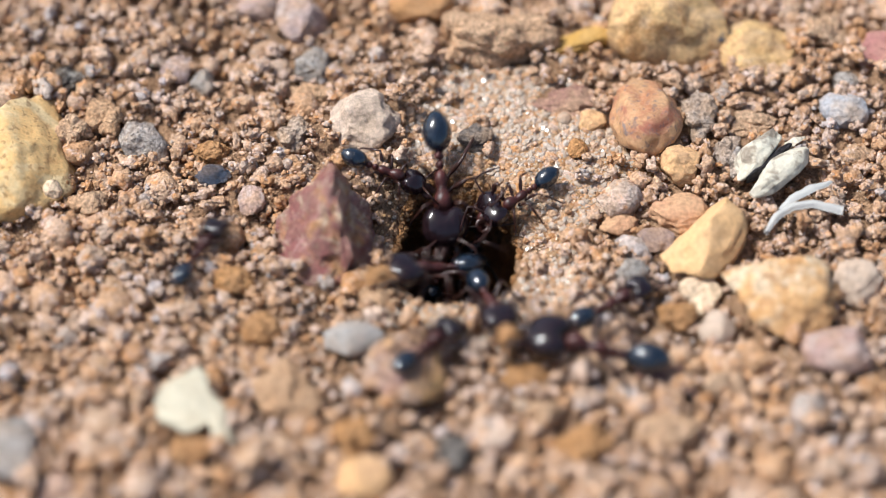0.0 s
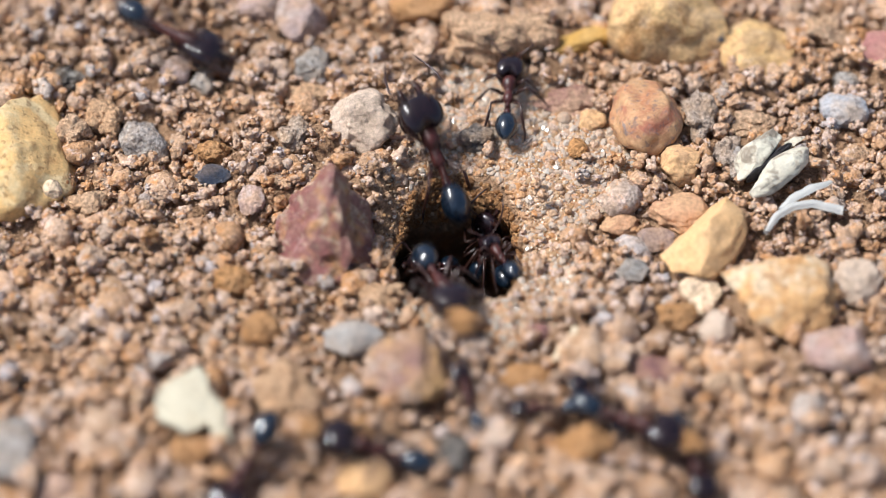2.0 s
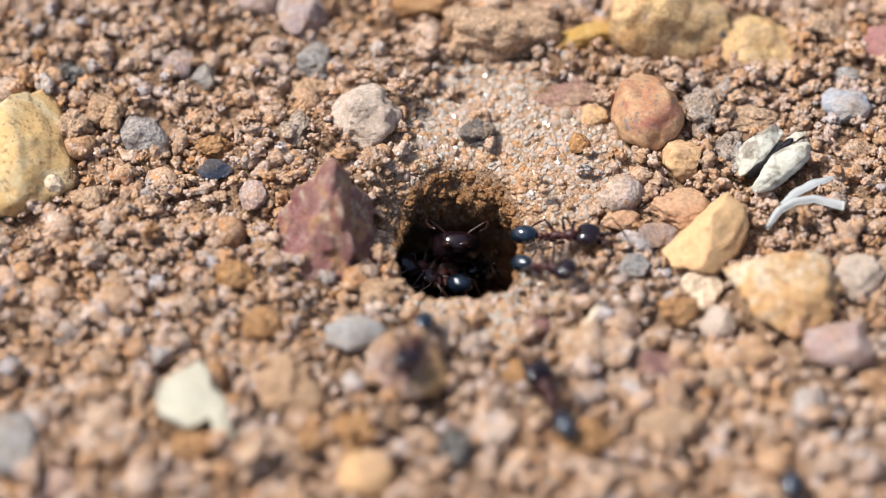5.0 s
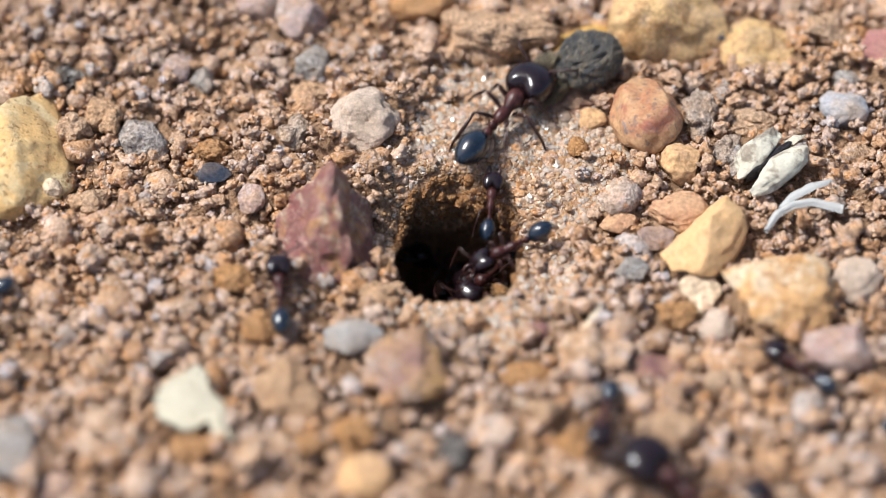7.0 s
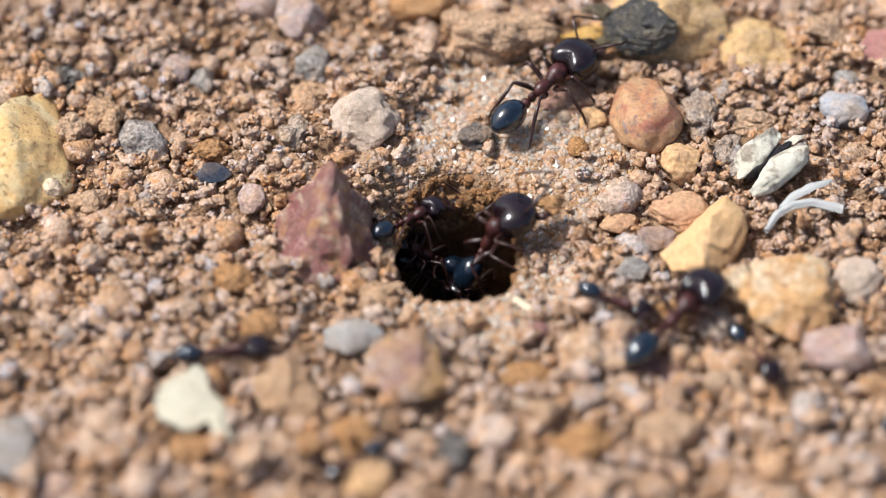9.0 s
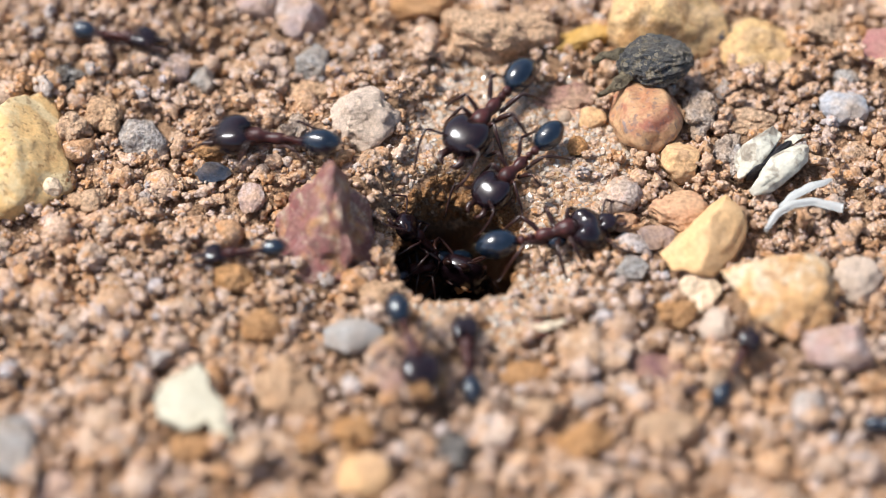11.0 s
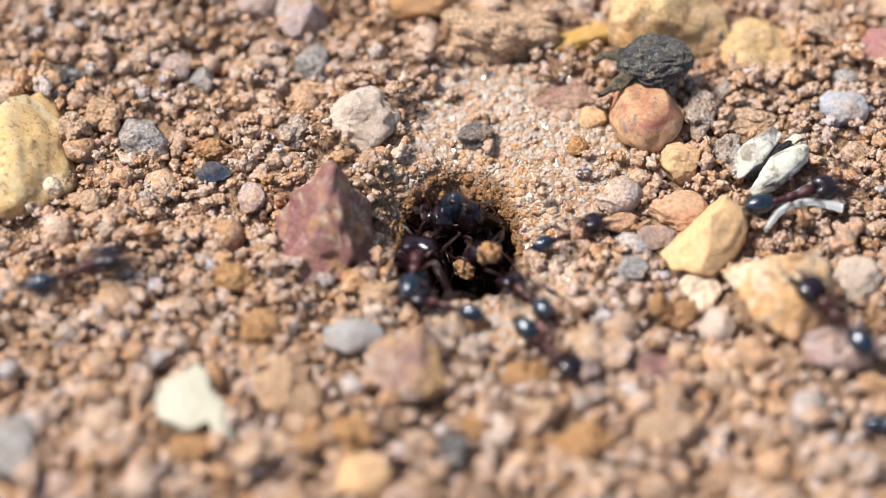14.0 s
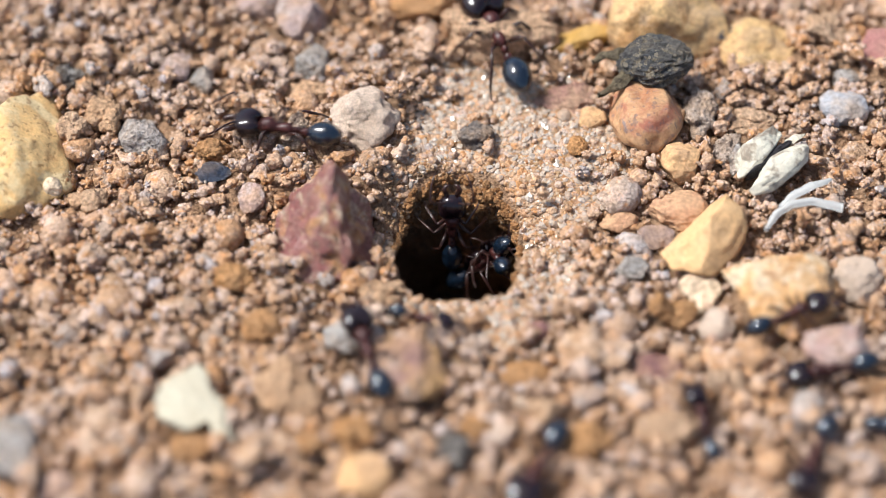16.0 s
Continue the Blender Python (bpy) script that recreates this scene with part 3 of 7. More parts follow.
stone("orange_clod", "orange-brown flattened clod on the sand", "clod", clod_orange, (4.62, -9.10, 0.18), (3.06, 1.86, 0.86), 172, (7,0.62,.06,.05), 0)


def pyramid_stone():
    """The dark red stone beside the hole: worn faces that rise to a blunt peak at its back."""
    v, f = ball(6)
    v = v.copy() * 6.0
    peak = np.array((0.35, 2.0, 4.45))
    for n in ((-0.76, -0.3, 0.6), (0.86, -0.12, 0.42), (-0.74, 0.48, 0.48), (0.55, 0.8, 0.35), (-0.1, 0.93, 0.3)):
        n = np.array(n) / np.linalg.norm(n)
        v -= np.maximum((v - peak) @ n, 0)[:, None] * n * 0.97
    for n, d in (((-1, 0, 0), 2.9), ((0, -1, 0.15), 3.0), ((1, 0, 0.1), 2.6), ((0, 1, 0), 3.4), ((0, 0, -1), 1.5), ((-0.1, -0.75, 0.65), 2.2), ((0.75, -0.66, 0.1), 2.9), ((-0.1, -0.15, 1), 3.75)):
        n = np.array(n) / np.linalg.norm(n)
        v -= np.maximum(v @ n - d, 0)[:, None] * n * 0.97
    out = v / np.linalg.norm(v, axis=1)[:, None]
    v = v + out * (0.34 * grain(v, 1.7, 31) + 0.26 * grain(v, 0.9, 32) - 0.3 * np.abs(grain(v * (1, 1, 0.6), 0.6, 34)) + 0.08 * grain(v, 0.24, 33))[:, None]
    ob = new("red_stone", mesh_of("red_stone", v * MM, f, mat_red))
    ob.matrix_world = pose(-6.6 * MM, 0.6 * MM, 0.35 * MM, 0, 0, 0)
    tagged(ob, "dark red pyramid-shaped stone with shiny worn faces beside the hole", "stone")
    LAID.append((-6.6, 0.8, 5.8, 6.2))


pyramid_stone()


# ---- plant scraps ----
def shell(name, outline, arch, thick, material, parent=None, cols=14, wear=0.09):
    """A curved strip with thickness. outline: rows of (x, y, z, half width), in millimetres; arch: how far its middle rises over its edges."""
    pts = np.array(outline, float)
    t = np.linspace(0, len(pts) - 1, 26)
    p = np.stack([np.interp(t, np.arange(len(pts)), pts[:, k]) for k in range(4)], 1)
    for k in range(4):
        p[1:-1, k] = (p[:-2, k] + 2 * p[1:-1, k] + p[2:, k]) / 4
    d = np.gradient(p[:, :3], axis=0)
    side = np.cross(d, (0, 0, 1.0))
    side /= np.maximum(np.linalg.norm(side, axis=1), 1e-9)[:, None]
    u = np.linspace(-1, 1, cols)
    top = p[:, None, :3] + side[:, None] * (u[None, :, None] * p[:, None, 3:4])
    top[:, :, 2] += arch * (1 - u ** 2) * p[:, None, 3][:, 0][:, None] * 1.0
    g = top.reshape(-1, 3)
    g = g + wear * np.stack([grain(g, 0.6, 41), grain(g, 0.6, 42), grain(g, 0.4, 43)], 1)
    slim = np.tile(thick * (1 - 0.75 * u ** 4), len(p))
    v = np.concatenate([g, g - np.stack([0 * slim, 0 * slim, slim], 1)])
    n, m = len(p), cols
    fs = []
    for i in range(n - 1):
        for j in range(m - 1):
            a = i * m + j
            fs.append((a, a + 1, a + m + 1, a + m))
            b = a + n * m
            fs.append((b, b + m, b + m + 1, b + 1))
    edge = [i * m for i in range(n)] + [(n - 1) * m + j for j in range(1, m)] + [i * m + m - 1 for i in range(n - 2, -1, -1)] + [j for j in range(m - 2, 0, -1)]
    for a, b in zip(edge, edge[1:] + edge[:1]):
        fs.append((a, a + n * m, b + n * m, b))
    me = mesh_of(name, v * MM, fs, material)
    return part(name, me, parent) if parent else new(name, me)


def thing(name, label, category, x, y, z, yaw=0.0, pitch=0.0, roll=0.0):
    ob = new(name)
    ob.empty_display_size = 0.001
    ob.matrix_world = pose(x * MM, y * MM, z * MM, roll, pitch, yaw)
    return tagged(ob, label, category)


def hull(name, centre, axis, half, seed, material, parent, hollow=0.0, facets=12):
    """A lumpy dry piece with its length along axis; hollow: how deep its underside is scooped."""
    v, f = rock(5, seed, facets, 0.09, 0.38 if facets > 9 else 0.62, 0.0)
    a = np.array(axis, float) / np.linalg.norm(axis)
    s = np.cross(a, (0, 0, 1.0))
    s /= np.linalg.norm(s)
    v[:, 2] = np.where(v[:, 2] < 0, v[:, 2] * (1 - hollow), v[:, 2])
    v[:, 1] *= 1 - 0.12 * v[:, 0] ** 2
    w = v * half
    w = w[:, :1] * a + w[:, 1:2] * s + w[:, 2:] * np.cross(s, a) + np.array(centre)
    part(name, mesh_of(name, w * MM, f, material), parent)


def seed_husk():
    h = thing("seed_husk", "split bleached seed husk with a dark hollow on the soil", "husk", *HUSK)
    hull("husk_valve", (-0.55, 0.62, 0.75), (2.3, 2.2, 0.5), (2.05, 0.85, 0.95), 61, mat_husk, h, 0.3, 8)
    hull("husk_valve", (0.5, -0.7, 0.6), (2.9, 1.8, 0.4), (2.35, 0.95, 0.85), 67, mat_husk, h, 0.3, 8)
    # dark strip added between the valves as the slot's shade
    hull("husk_lining", (0.1, 0.0, 0.7), (2.6, 2.0, 0.45), (1.9, 0.32, 0.55), 63, mat_slot_shade, h)
    hull("husk_ridge", (1.75, 0.55, 0.6), (1.4, 1.2, 0.1), (0.8, 0.4, 0.5), 64, mat_grey, h)
    shell("husk_tip", [(1.3, 1.3, 0.6, 0.3), (1.9, 1.5, 0.8, 0.22), (2.5, 1.8, 0.7, 0.06)], 0.3, 0.15, mat_husk, h)
    shell("husk_rib", [(-2.0, -0.4, 0.0, 0.25), (-1.9, 0.5, 0.6, 0.34), (-1.5, 1.3, 0.8, 0.14)], 0.4, 0.15, mat_grey, h)


def forked_straw():
    s = thing("straw", "forked piece of bleached white straw on the soil", "straw", *STRAW)
    shell("prong", [(-2.15, -1.55, 0.1, 0.14), (-1.5, -0.5, 0.35, 0.24), (-0.6, 0.1, 0.5, 0.28), (0.6, 0.35, 0.55, 0.3), (1.5, 0.1, 0.5, 0.32), (2.25, -0.05, 0.45, 0.34)], 0.8, 0.2, mat_straw, s, wear=0.03)
    shell("prong", [(-1.3, -0.1, 0.4, 0.16), (-0.5, 0.7, 0.6, 0.26), (0.5, 1.3, 0.75, 0.3), (1.2, 1.6, 0.75, 0.24), (1.75, 1.95, 0.65, 0.1)], 0.4, 0.12, mat_straw, s, wear=0.04)


def white_flake():
    s = thing("husk_flake", "creamy white torn flake of husk on the soil", "husk", *FLAKE)
    shell("flake_blade", [(0.15, 2.6, 0.5, 0.12), (0.1, 1.7, 0.8, 0.65), (-0.3, 0.5, 0.9, 1.4), (-0.6, -0.6, 0.6, 1.6), (-1.05, -1.3, 0.4, 0.9)], 0.12, 0.25, mat_cream, s)
    shell("flake_tail", [(0.5, 0.6, 0.7, 0.6), (1.2, -0.6, 0.6, 0.6), (1.7, -1.8, 0.4, 0.4), (2.1, -2.5, 0.3, 0.32)], 0.3, 0.25, mat_cream, s)


def straw_chip():
    s = thing("straw_chip", "small curved pale straw chip dragged by ants", "straw", 0, 0, 0)
    shell("chip_blade", [(-1.35, -0.35, 0.1, 0.12), (-0.6, -0.15, 0.22, 0.26), (0.4, 0.05, 0.25, 0.3), (1.2, 0.45, 0.15, 0.14)], 0.5, 0.14, mat_chip, s)
    return s


def ribbed_seed():
    """The dark pod: an egg with wavy ribs along it and two short stalks at one end."""
    s = thing("seed_pod", "dark grey ribbed seed pod with two short stalks", "seed", 0, 0, 0)
    v, f = ball(6)
    a = np.arctan2(v[:, 2], v[:, 1])
    wave = a * 9 + 2.0 * grain(v, 0.4, 51)
    ribs = 0.1 * np.abs(np.cos(wave)) * (1 - v[:, 0] ** 2) - 0.1 * np.abs(grain(v * (0.8, 1, 1), 0.2, 54)) + 0.06 * grain(v, 0.3, 52) + 0.05 * grain(v, 0.1, 53)
    w = v * (1 + ribs)[:, None]
    w[:, 1:] *= (1 - 0.2 * np.maximum(v[:, 0], 0) - 0.45 * np.maximum(-v[:, 0] - 0.3, 0))[:, None]
    part("pod", mesh_of("pod", w * np.array((2.3, 1.72, 1.24)) * MM, f, mat_seed), s)
    shell("stalk", [(-1.5, 0.4, 0.15, 0.5), (-2.1, 0.75, 0.15, 0.42), (-2.8, 0.8, 0.0, 0.3), (-3.7, 0.6, -0.2, 0.1)], 0.6, 0.35, mat_stalk, s, wear=0.2)
    shell("stalk", [(-1.4, -0.5, -0.1, 0.5), (-2.0, -1.1, -0.2, 0.42), (-2.7, -1.5, -0.3, 0.3), (-3.6, -1.8, -0.4, 0.1)], 0.6, 0.35, mat_stalk, s, wear=0.2)
    return s


for hx, hy, hw, hd in ((18.9, 5.5, 3.6, 3.0), (20.3, 3.1, 3.6, 2.0), (-13.3, -12.0, 3.0, 4.0)):
    LAID.append((hx, hy, hw, hd))
HUSK = (18.75, 5.6, 0.5, 6.0)
STRAW = (20.45, 2.3, 0.5, -2.0)
FLAKE = (-13.3, -12.0, 1.1, 0.0)
seed_husk()
forked_straw()
white_flake()


# ---- crumbs, clods and sand ----
def free(x, y, margin=0.85, pad=0.0):
    """True where no stone lies."""
    th = np.arctan2(y - HOLE_Y, x - HOLE_X)
    ok = np.hypot(x - HOLE_X, y - HOLE_Y) > HOLE_R * (mouth(th) + 0.07) + pad * 0.6
    for sx, sy, w, d in LAID:
        ok &= ((x - sx) / (w / 2 * margin + pad)) ** 2 + ((y - sy) / (d / 2 * margin + pad)) ** 2 > 1
    return ok


def off_sand(x, y):
    return (1 - 0.96 * sandy(x, y)) * (1 - slope(x, y))


def on_sand(x, y):
    return sandy(x, y)


def pale_sand(x, y):
    """The part of the sand that is rich in white quartz."""
    return sandy(x, y) * np.maximum(step01((y - 6.5) / 3), 0.6 * step01((x - 6) / 3))


def anywhere(x, y):
    return 0.3 + 0.7 * (1 - sandy(x, y))


def sown(rng, count, where, area, margin=0.85, pad=0.0):
    x, y = rng.uniform(area[0], area[1], count * 4), rng.uniform(area[2], area[3], count * 4)
    ok = (rng.rand(count * 4) < where(x, y)) & free(x, y, margin, pad)
    return x[ok][:count], y[ok][:count]


def scattered(name, label, count, sizes, forms, material, where, seed, area, sink=0.25, flat=0.8, heap=0.0, hosts=(), apart=0.0, near=(), smooth=True):
    """Many loose pieces of soil joined into one: where(x, y) says how dense they lie."""
    rng = np.random.RandomState(seed)
    x, y = sown(rng, count, where, area, 0.84, sizes[1] * 0.12)
    z = height(x, y) + heap * rng.rand(len(x)) ** 2
    half = sizes[0] * (sizes[1] / sizes[0]) ** (rng.rand(len(x)) ** 1.6) / 2
    if len(hosts):   # two in three stick to a larger crumb
        pick = np.array(hosts)[rng.randint(len(hosts), size=len(x))]
        d = rng.normal(size=(len(x), 3))
        d[:, 2] = np.abs(d[:, 2]) + 0.15
        d /= np.linalg.norm(d, axis=1)[:, None]
        stuck = rng.rand(len(x)) < 0.66
        x = np.where(stuck, pick[:, 0] + d[:, 0] * pick[:, 3] * 0.85, x)
        y = np.where(stuck, pick[:, 1] + d[:, 1] * pick[:, 3] * 0.85, y)
        z = np.where(stuck, pick[:, 2] + d[:, 2] * pick[:, 3] * 0.62 - half * (flat - 2 * sink), z)
        half = np.where(stuck, np.minimum(half, pick[:, 3] * 0.5), half)
    if apart:   # no two of them in one spot
        kept = np.zeros((0, 3))
        keep = []
        for k in range(len(x)):
            if (np.hypot(kept[:, 0] - x[k], kept[:, 1] - y[k]) > apart * (kept[:, 2] + half[k])).all():
                keep.append(k)
                kept = np.concatenate([kept, [(x[k], y[k], half[k])]])
        x, y, z, half = x[keep], y[keep], z[keep], half[keep]
    vs, fs, base = [], [], 0
    for k in range(len(x)):
        v, f = (near if near and y[k] < -7.5 else forms)[rng.randint(len(near) or len(forms))]
        e = Euler(rng.uniform(0, 6.28, 3)).to_matrix()
        w = (v * (half[k] * rng.uniform(0.65, 1.35, 3))) @ np.array(e).T
        w[:, 2] *= flat
        w = w + (x[k], y[k], z[k] + half[k] * (flat - 2 * sink))
        vs.append(w)
        fs.append(f + base)
        base += len(v)
    tagged(new(name, mesh_of(name, np.concatenate(vs) * MM, np.concatenate(fs), material, smooth)), label, "soil", kind="stuff")
    return [(x[k], y[k], z[k] + half[k] * (flat - 2 * sink), half[k]) for k in range(len(x))]


def soil_clods(count=300):
    """The larger loose clods, each one a thing of its own."""
    rng = np.random.RandomState(8)
    shared, spots = [], []
    for k in range(18):
        v, f = cluster(4, 700 + k, 30 + k % 10, 0.26, (0.15, 0.4)) if k % 3 else rock(4, 720 + k, 8, 0.12, 0.62, 0.1)
        shared.append(mesh_of("soil_clod", v * MM, f, mat_clod))
    x, y = sown(rng, count, off_sand, (-29, 29, -18, 24), 1.0, 0.75)
    for k in range(len(x)):
        h = 0.5 * 1.15 * (2.3 / 1.15) ** (rng.rand() ** 3.0) * (1.3 if y[k] < -6 else 1.0)
        ob = new("soil_clod", shared[rng.randint(18)])
        ob.scale = h * rng.uniform(0.85, 1.2), h * rng.uniform(0.8, 1.1), h * rng.uniform(0.65, 0.9)
        ob.location = x[k] * MM, y[k] * MM, (ground_z(x[k], y[k]) + h * 0.42) * MM
        ob.rotation_euler = rng.uniform(-0.4, 0.4), rng.uniform(-0.4, 0.4), rng.uniform(0, 6.28)
        spots.append((x[k], y[k], ground_z(x[k], y[k]) + h * 0.42, h))
        tagged(ob, "dry crumbly clod of tan soil", "clod", "loose soil clods")
    return spots


large = soil_clods()
crumb_forms = [cluster(3, 800 + k, 17 + k % 8, 0.3, (0.19, 0.44)) for k in range(16)] + [rock(3, 830 + k, 7, 0.13, 0.6, 0.1) for k in range(5)]
plain_forms = [cluster(2, 800 + k, 14 + k % 8, 0.16) for k in range(16)]
small_forms = [rock(2, 850 + k, 5, 0.18, 0.6, 0.12) for k in range(12)]
rough_forms = [rock(1, 890 + k, 5, 0.16, 0.6, 0.1) for k in range(8)]
grain_forms = [rock(1, 870 + k, 9, 0.06, 0.5) for k in range(8)]
VIEW, ROUND = (-31, 31, -20, 27), (-60, 60, -55, 65)
medium = scattered("soil_crumbs", "tan and orange crumbs of dry soil", 11000, (0.46, 1.45), crumb_forms, mat_crumb, off_sand, 3, VIEW, sink=0.06, heap=0.6, apart=0.72, near=plain_forms)
scattered("fine_soil_crumbs", "fine tan crumbs of dry soil", 9500, (0.24, 0.6), small_forms, mat_crumb, anywhere, 4, VIEW, sink=0.1, heap=0.2, hosts=large * 4 + medium)
scattered("soil_grit", "grit of tan and orange soil", 12000, (0.13, 0.3), rough_forms, mat_crumb, anywhere, 9, VIEW, sink=0.1, hosts=large * 5 + medium)
scattered("outlying_crumbs", "tan crumbs of dry soil farther out", 2500, (0.8, 2.2), rough_forms, mat_crumb, off_sand, 6, ROUND)
scattered("quartz_specks", "tiny white quartz specks stuck to the soil crumbs", 3600, (0.09, 0.24), grain_forms, mat_quartz, off_sand, 21, VIEW, sink=0.1, hosts=large * 4 + medium, smooth=False)
scattered("sand_grains", "tan and orange sand grains", 30000, (0.1, 0.32), grain_forms, mat_sand, on_sand, 5, (-8, 15, -9, 17), sink=0.33, smooth=False)
scattered("sand_lumps", "small orange-tan lumps of sand stuck together", 2600, (0.25, 0.8), small_forms, mat_crumb, on_sand, 14, (-8, 15, -9, 17), sink=0.36, flat=0.6)
scattered("quartz_grains", "clear and white quartz grains in the sand", 3000, (0.14, 0.5), grain_forms, mat_quartz, on_sand, 12, (-8, 15, -9, 17), sink=0.26, smooth=False)
scattered("pale_quartz_grains", "white quartz grains lying thick on the sand", 2300, (0.14, 0.46), grain_forms, mat_quartz, pale_sand, 27, (-6, 15, -6, 17), sink=0.2, smooth=False)



def wall_grains(name, label, count, sizes, forms, material, seed):
    """Grains that stick to the upper wall of the hole."""
    rng = np.random.RandomState(seed)
    rows = np.stack(WALL)
    vs, fs, base = [], [], 0
    for _ in range(count):
        p = rows[min(len(rows) - 1, int(len(rows) * (0.25 + 0.75 * rng.rand() ** 0.7))), rng.randint(rows.shape[1])]
        half = sizes[0] * (sizes[1] / sizes[0]) ** (rng.rand() ** 1.6) / 2
        v, f = forms[rng.randint(len(forms))]
        e = np.array(Euler(rng.uniform(0, 6.28, 3)).to_matrix())
        vs.append((v * (half * rng.uniform(0.7, 1.25, 3))) @ e.T + p)
        fs.append(f + base)
        base += len(v)
    tagged(new(name, mesh_of(name, np.concatenate(vs) * MM, np.concatenate(fs), material, False)), label, "soil", kind="stuff")


wall_grains("wall_crumbs", "orange-brown crumbs stuck to the wall of the nest hole", 1700, (0.2, 0.6), small_forms, mat_wall, 31)
wall_grains("wall_sand", "sand grains stuck to the wall of the nest hole", 1500, (0.12, 0.26), grain_forms, mat_sand, 32)


# ---- ants ----
def chitin(name, colour, rough, streak=0.25, gloss=0.42, relief=0.006, striae=0.0):
    m, nt, b = graph(name)
    co = nt.nodes.new("ShaderNodeTexCoord").outputs["Object"]
    n = node(nt, "ShaderNodeTexNoise", Scale=2500.0, Detail=3.0)
    nt.links.new(co, n.inputs["Vector"])
    lo, hi = tuple(c * (1 - streak) for c in colour), tuple(c * (1 + streak) for c in colour)
    r = ramp(nt, [(0.35, lo), (0.65, hi)], n.outputs["Fac"])
    nt.links.new(r.outputs[0], b.inputs["Base Color"])
    b.inputs["Roughness"].default_value = rough
    b.inputs["Specular IOR Level"].default_value = gloss
    bump = node(nt, "ShaderNodeBump", Strength=0.25, Distance=relief * MM)
    nt.links.new(n.outputs["Fac"], bump.inputs["Height"])
    if striae:   # fine grooves along the body
        long = node(nt, "ShaderNodeVectorMath")
        long.operation = "MULTIPLY"
        long.inputs[1].default_value = (700.0, 11000.0, 11000.0)
        groove = node(nt, "ShaderNodeTexNoise", Scale=1.0, Detail=2.0)
        nt.links.new(co, long.inputs[0])
        nt.links.new(long.outputs[0], groove.inputs["Vector"])
        lines = node(nt, "ShaderNodeBump", Strength=1.0, Distance=striae * MM)
        nt.links.new(groove.outputs["Fac"], lines.inputs["Height"])
        nt.links.new(lines.outputs[0], bump.inputs["Normal"])
    nt.links.new(bump.outputs[0], b.inputs["Normal"])
    return m


# black chitin; the sky's blue sheen is put into its base colour
mat_gaster = chitin("sky_tinted_black_chitin", (0.005, 0.0105, 0.0195), 0.18, 0.25, 0.85)
mat_head = chitin("dark_red_chitin", (0.011, 0.0052, 0.0068), 0.18, 0.3, 0.5)
mat_thorax = chitin("red_brown_chitin", (0.047, 0.0125, 0.0105), 0.4, 0.5, 0.35, 0.06, striae=0.02)
mat_limb = chitin("brown_limb", (0.03, 0.011, 0.008), 0.33)
mat_eye = chitin("eye", (0.006, 0.006, 0.007), 0.15)
mat_hair = chitin("pale_bristle", (0.2, 0.15, 0.09), 0.5)


def tube(points, radii, sides=7):
    """Vertices and faces of a limb along points, in units, with those radii."""
    p = np.array(points, float)
    d = np.gradient(p, axis=0)
    d /= np.linalg.norm(d, axis=1)[:, None]
    up = np.array((0.13, 0.21, 1.0))
    s = np.cross(d, up)
    s /= np.linalg.norm(s, axis=1)[:, None]
    u = np.cross(s, d)
    a = np.arange(sides) * 2 * math.pi / sides
    v = (p[:, None] + (np.cos(a)[None, :, None] * s[:, None] + np.sin(a)[None, :, None] * u[:, None]) * np.array(radii)[:, None, None]).reshape(-1, 3)
    fs = []
    for i in range(len(p) - 1):
        for j in range(sides):
            k = (j + 1) % sides
            fs.append((i * sides + j, i * sides + k, (i + 1) * sides + k, (i + 1) * sides + j))
    fs.append(tuple(range(sides))[::-1])
    fs.append(tuple((len(p) - 1) * sides + j for j in range(sides)))
    return v, fs


def spiny(shape, path, count=14):
    """Adds short stiff spines to a limb's lower half."""
    v, fs = [tuple(p) for p in shape[0]], list(shape[1])
    rng = np.random.RandomState(3)
    for _ in range(count):
        t = rng.uniform(0.6, 3.6)
        i = int(t)
        b = path[i] + (path[i + 1] - path[i]) * (t - i)
        d = rng.normal(size=3)
        along = path[-1] - path[0]
        tip = b + d / np.linalg.norm(d) * 0.026 + along / np.linalg.norm(along) * 0.016
        n = len(v)
        v += [tuple(b + (0.0018, 0, 0)), tuple(b + (-0.0012, 0.0014, 0)), tuple(b + (0, -0.0014, 0.0014)), tuple(tip)]
        fs += [(n, n + 1, n + 3), (n + 1, n + 2, n + 3), (n + 2, n, n + 3)]
    return v, fs


def lobe(centre, half, level=3, shape=None):
    v, f = ball(level)
    v = v * np.array(half)
    if shape:
        v = shape(v)
    return v + np.array(centre), f


HIPS = {"front": (0.12, 0.035, 0.115), "middle": (0.05, 0.04, 0.11), "hind": (-0.03, 0.035, 0.115)}
KNEES = {"front": (0.15, 0.13, 0.1), "middle": (0.0, 0.16, 0.11), "hind": (-0.13, 0.14, 0.12)}
FEET = {"front": (0.25, 0.22, -0.115), "middle": (-0.03, 0.31, -0.11), "hind": (-0.33, 0.26, -0.115)}
ant_meshes = {}


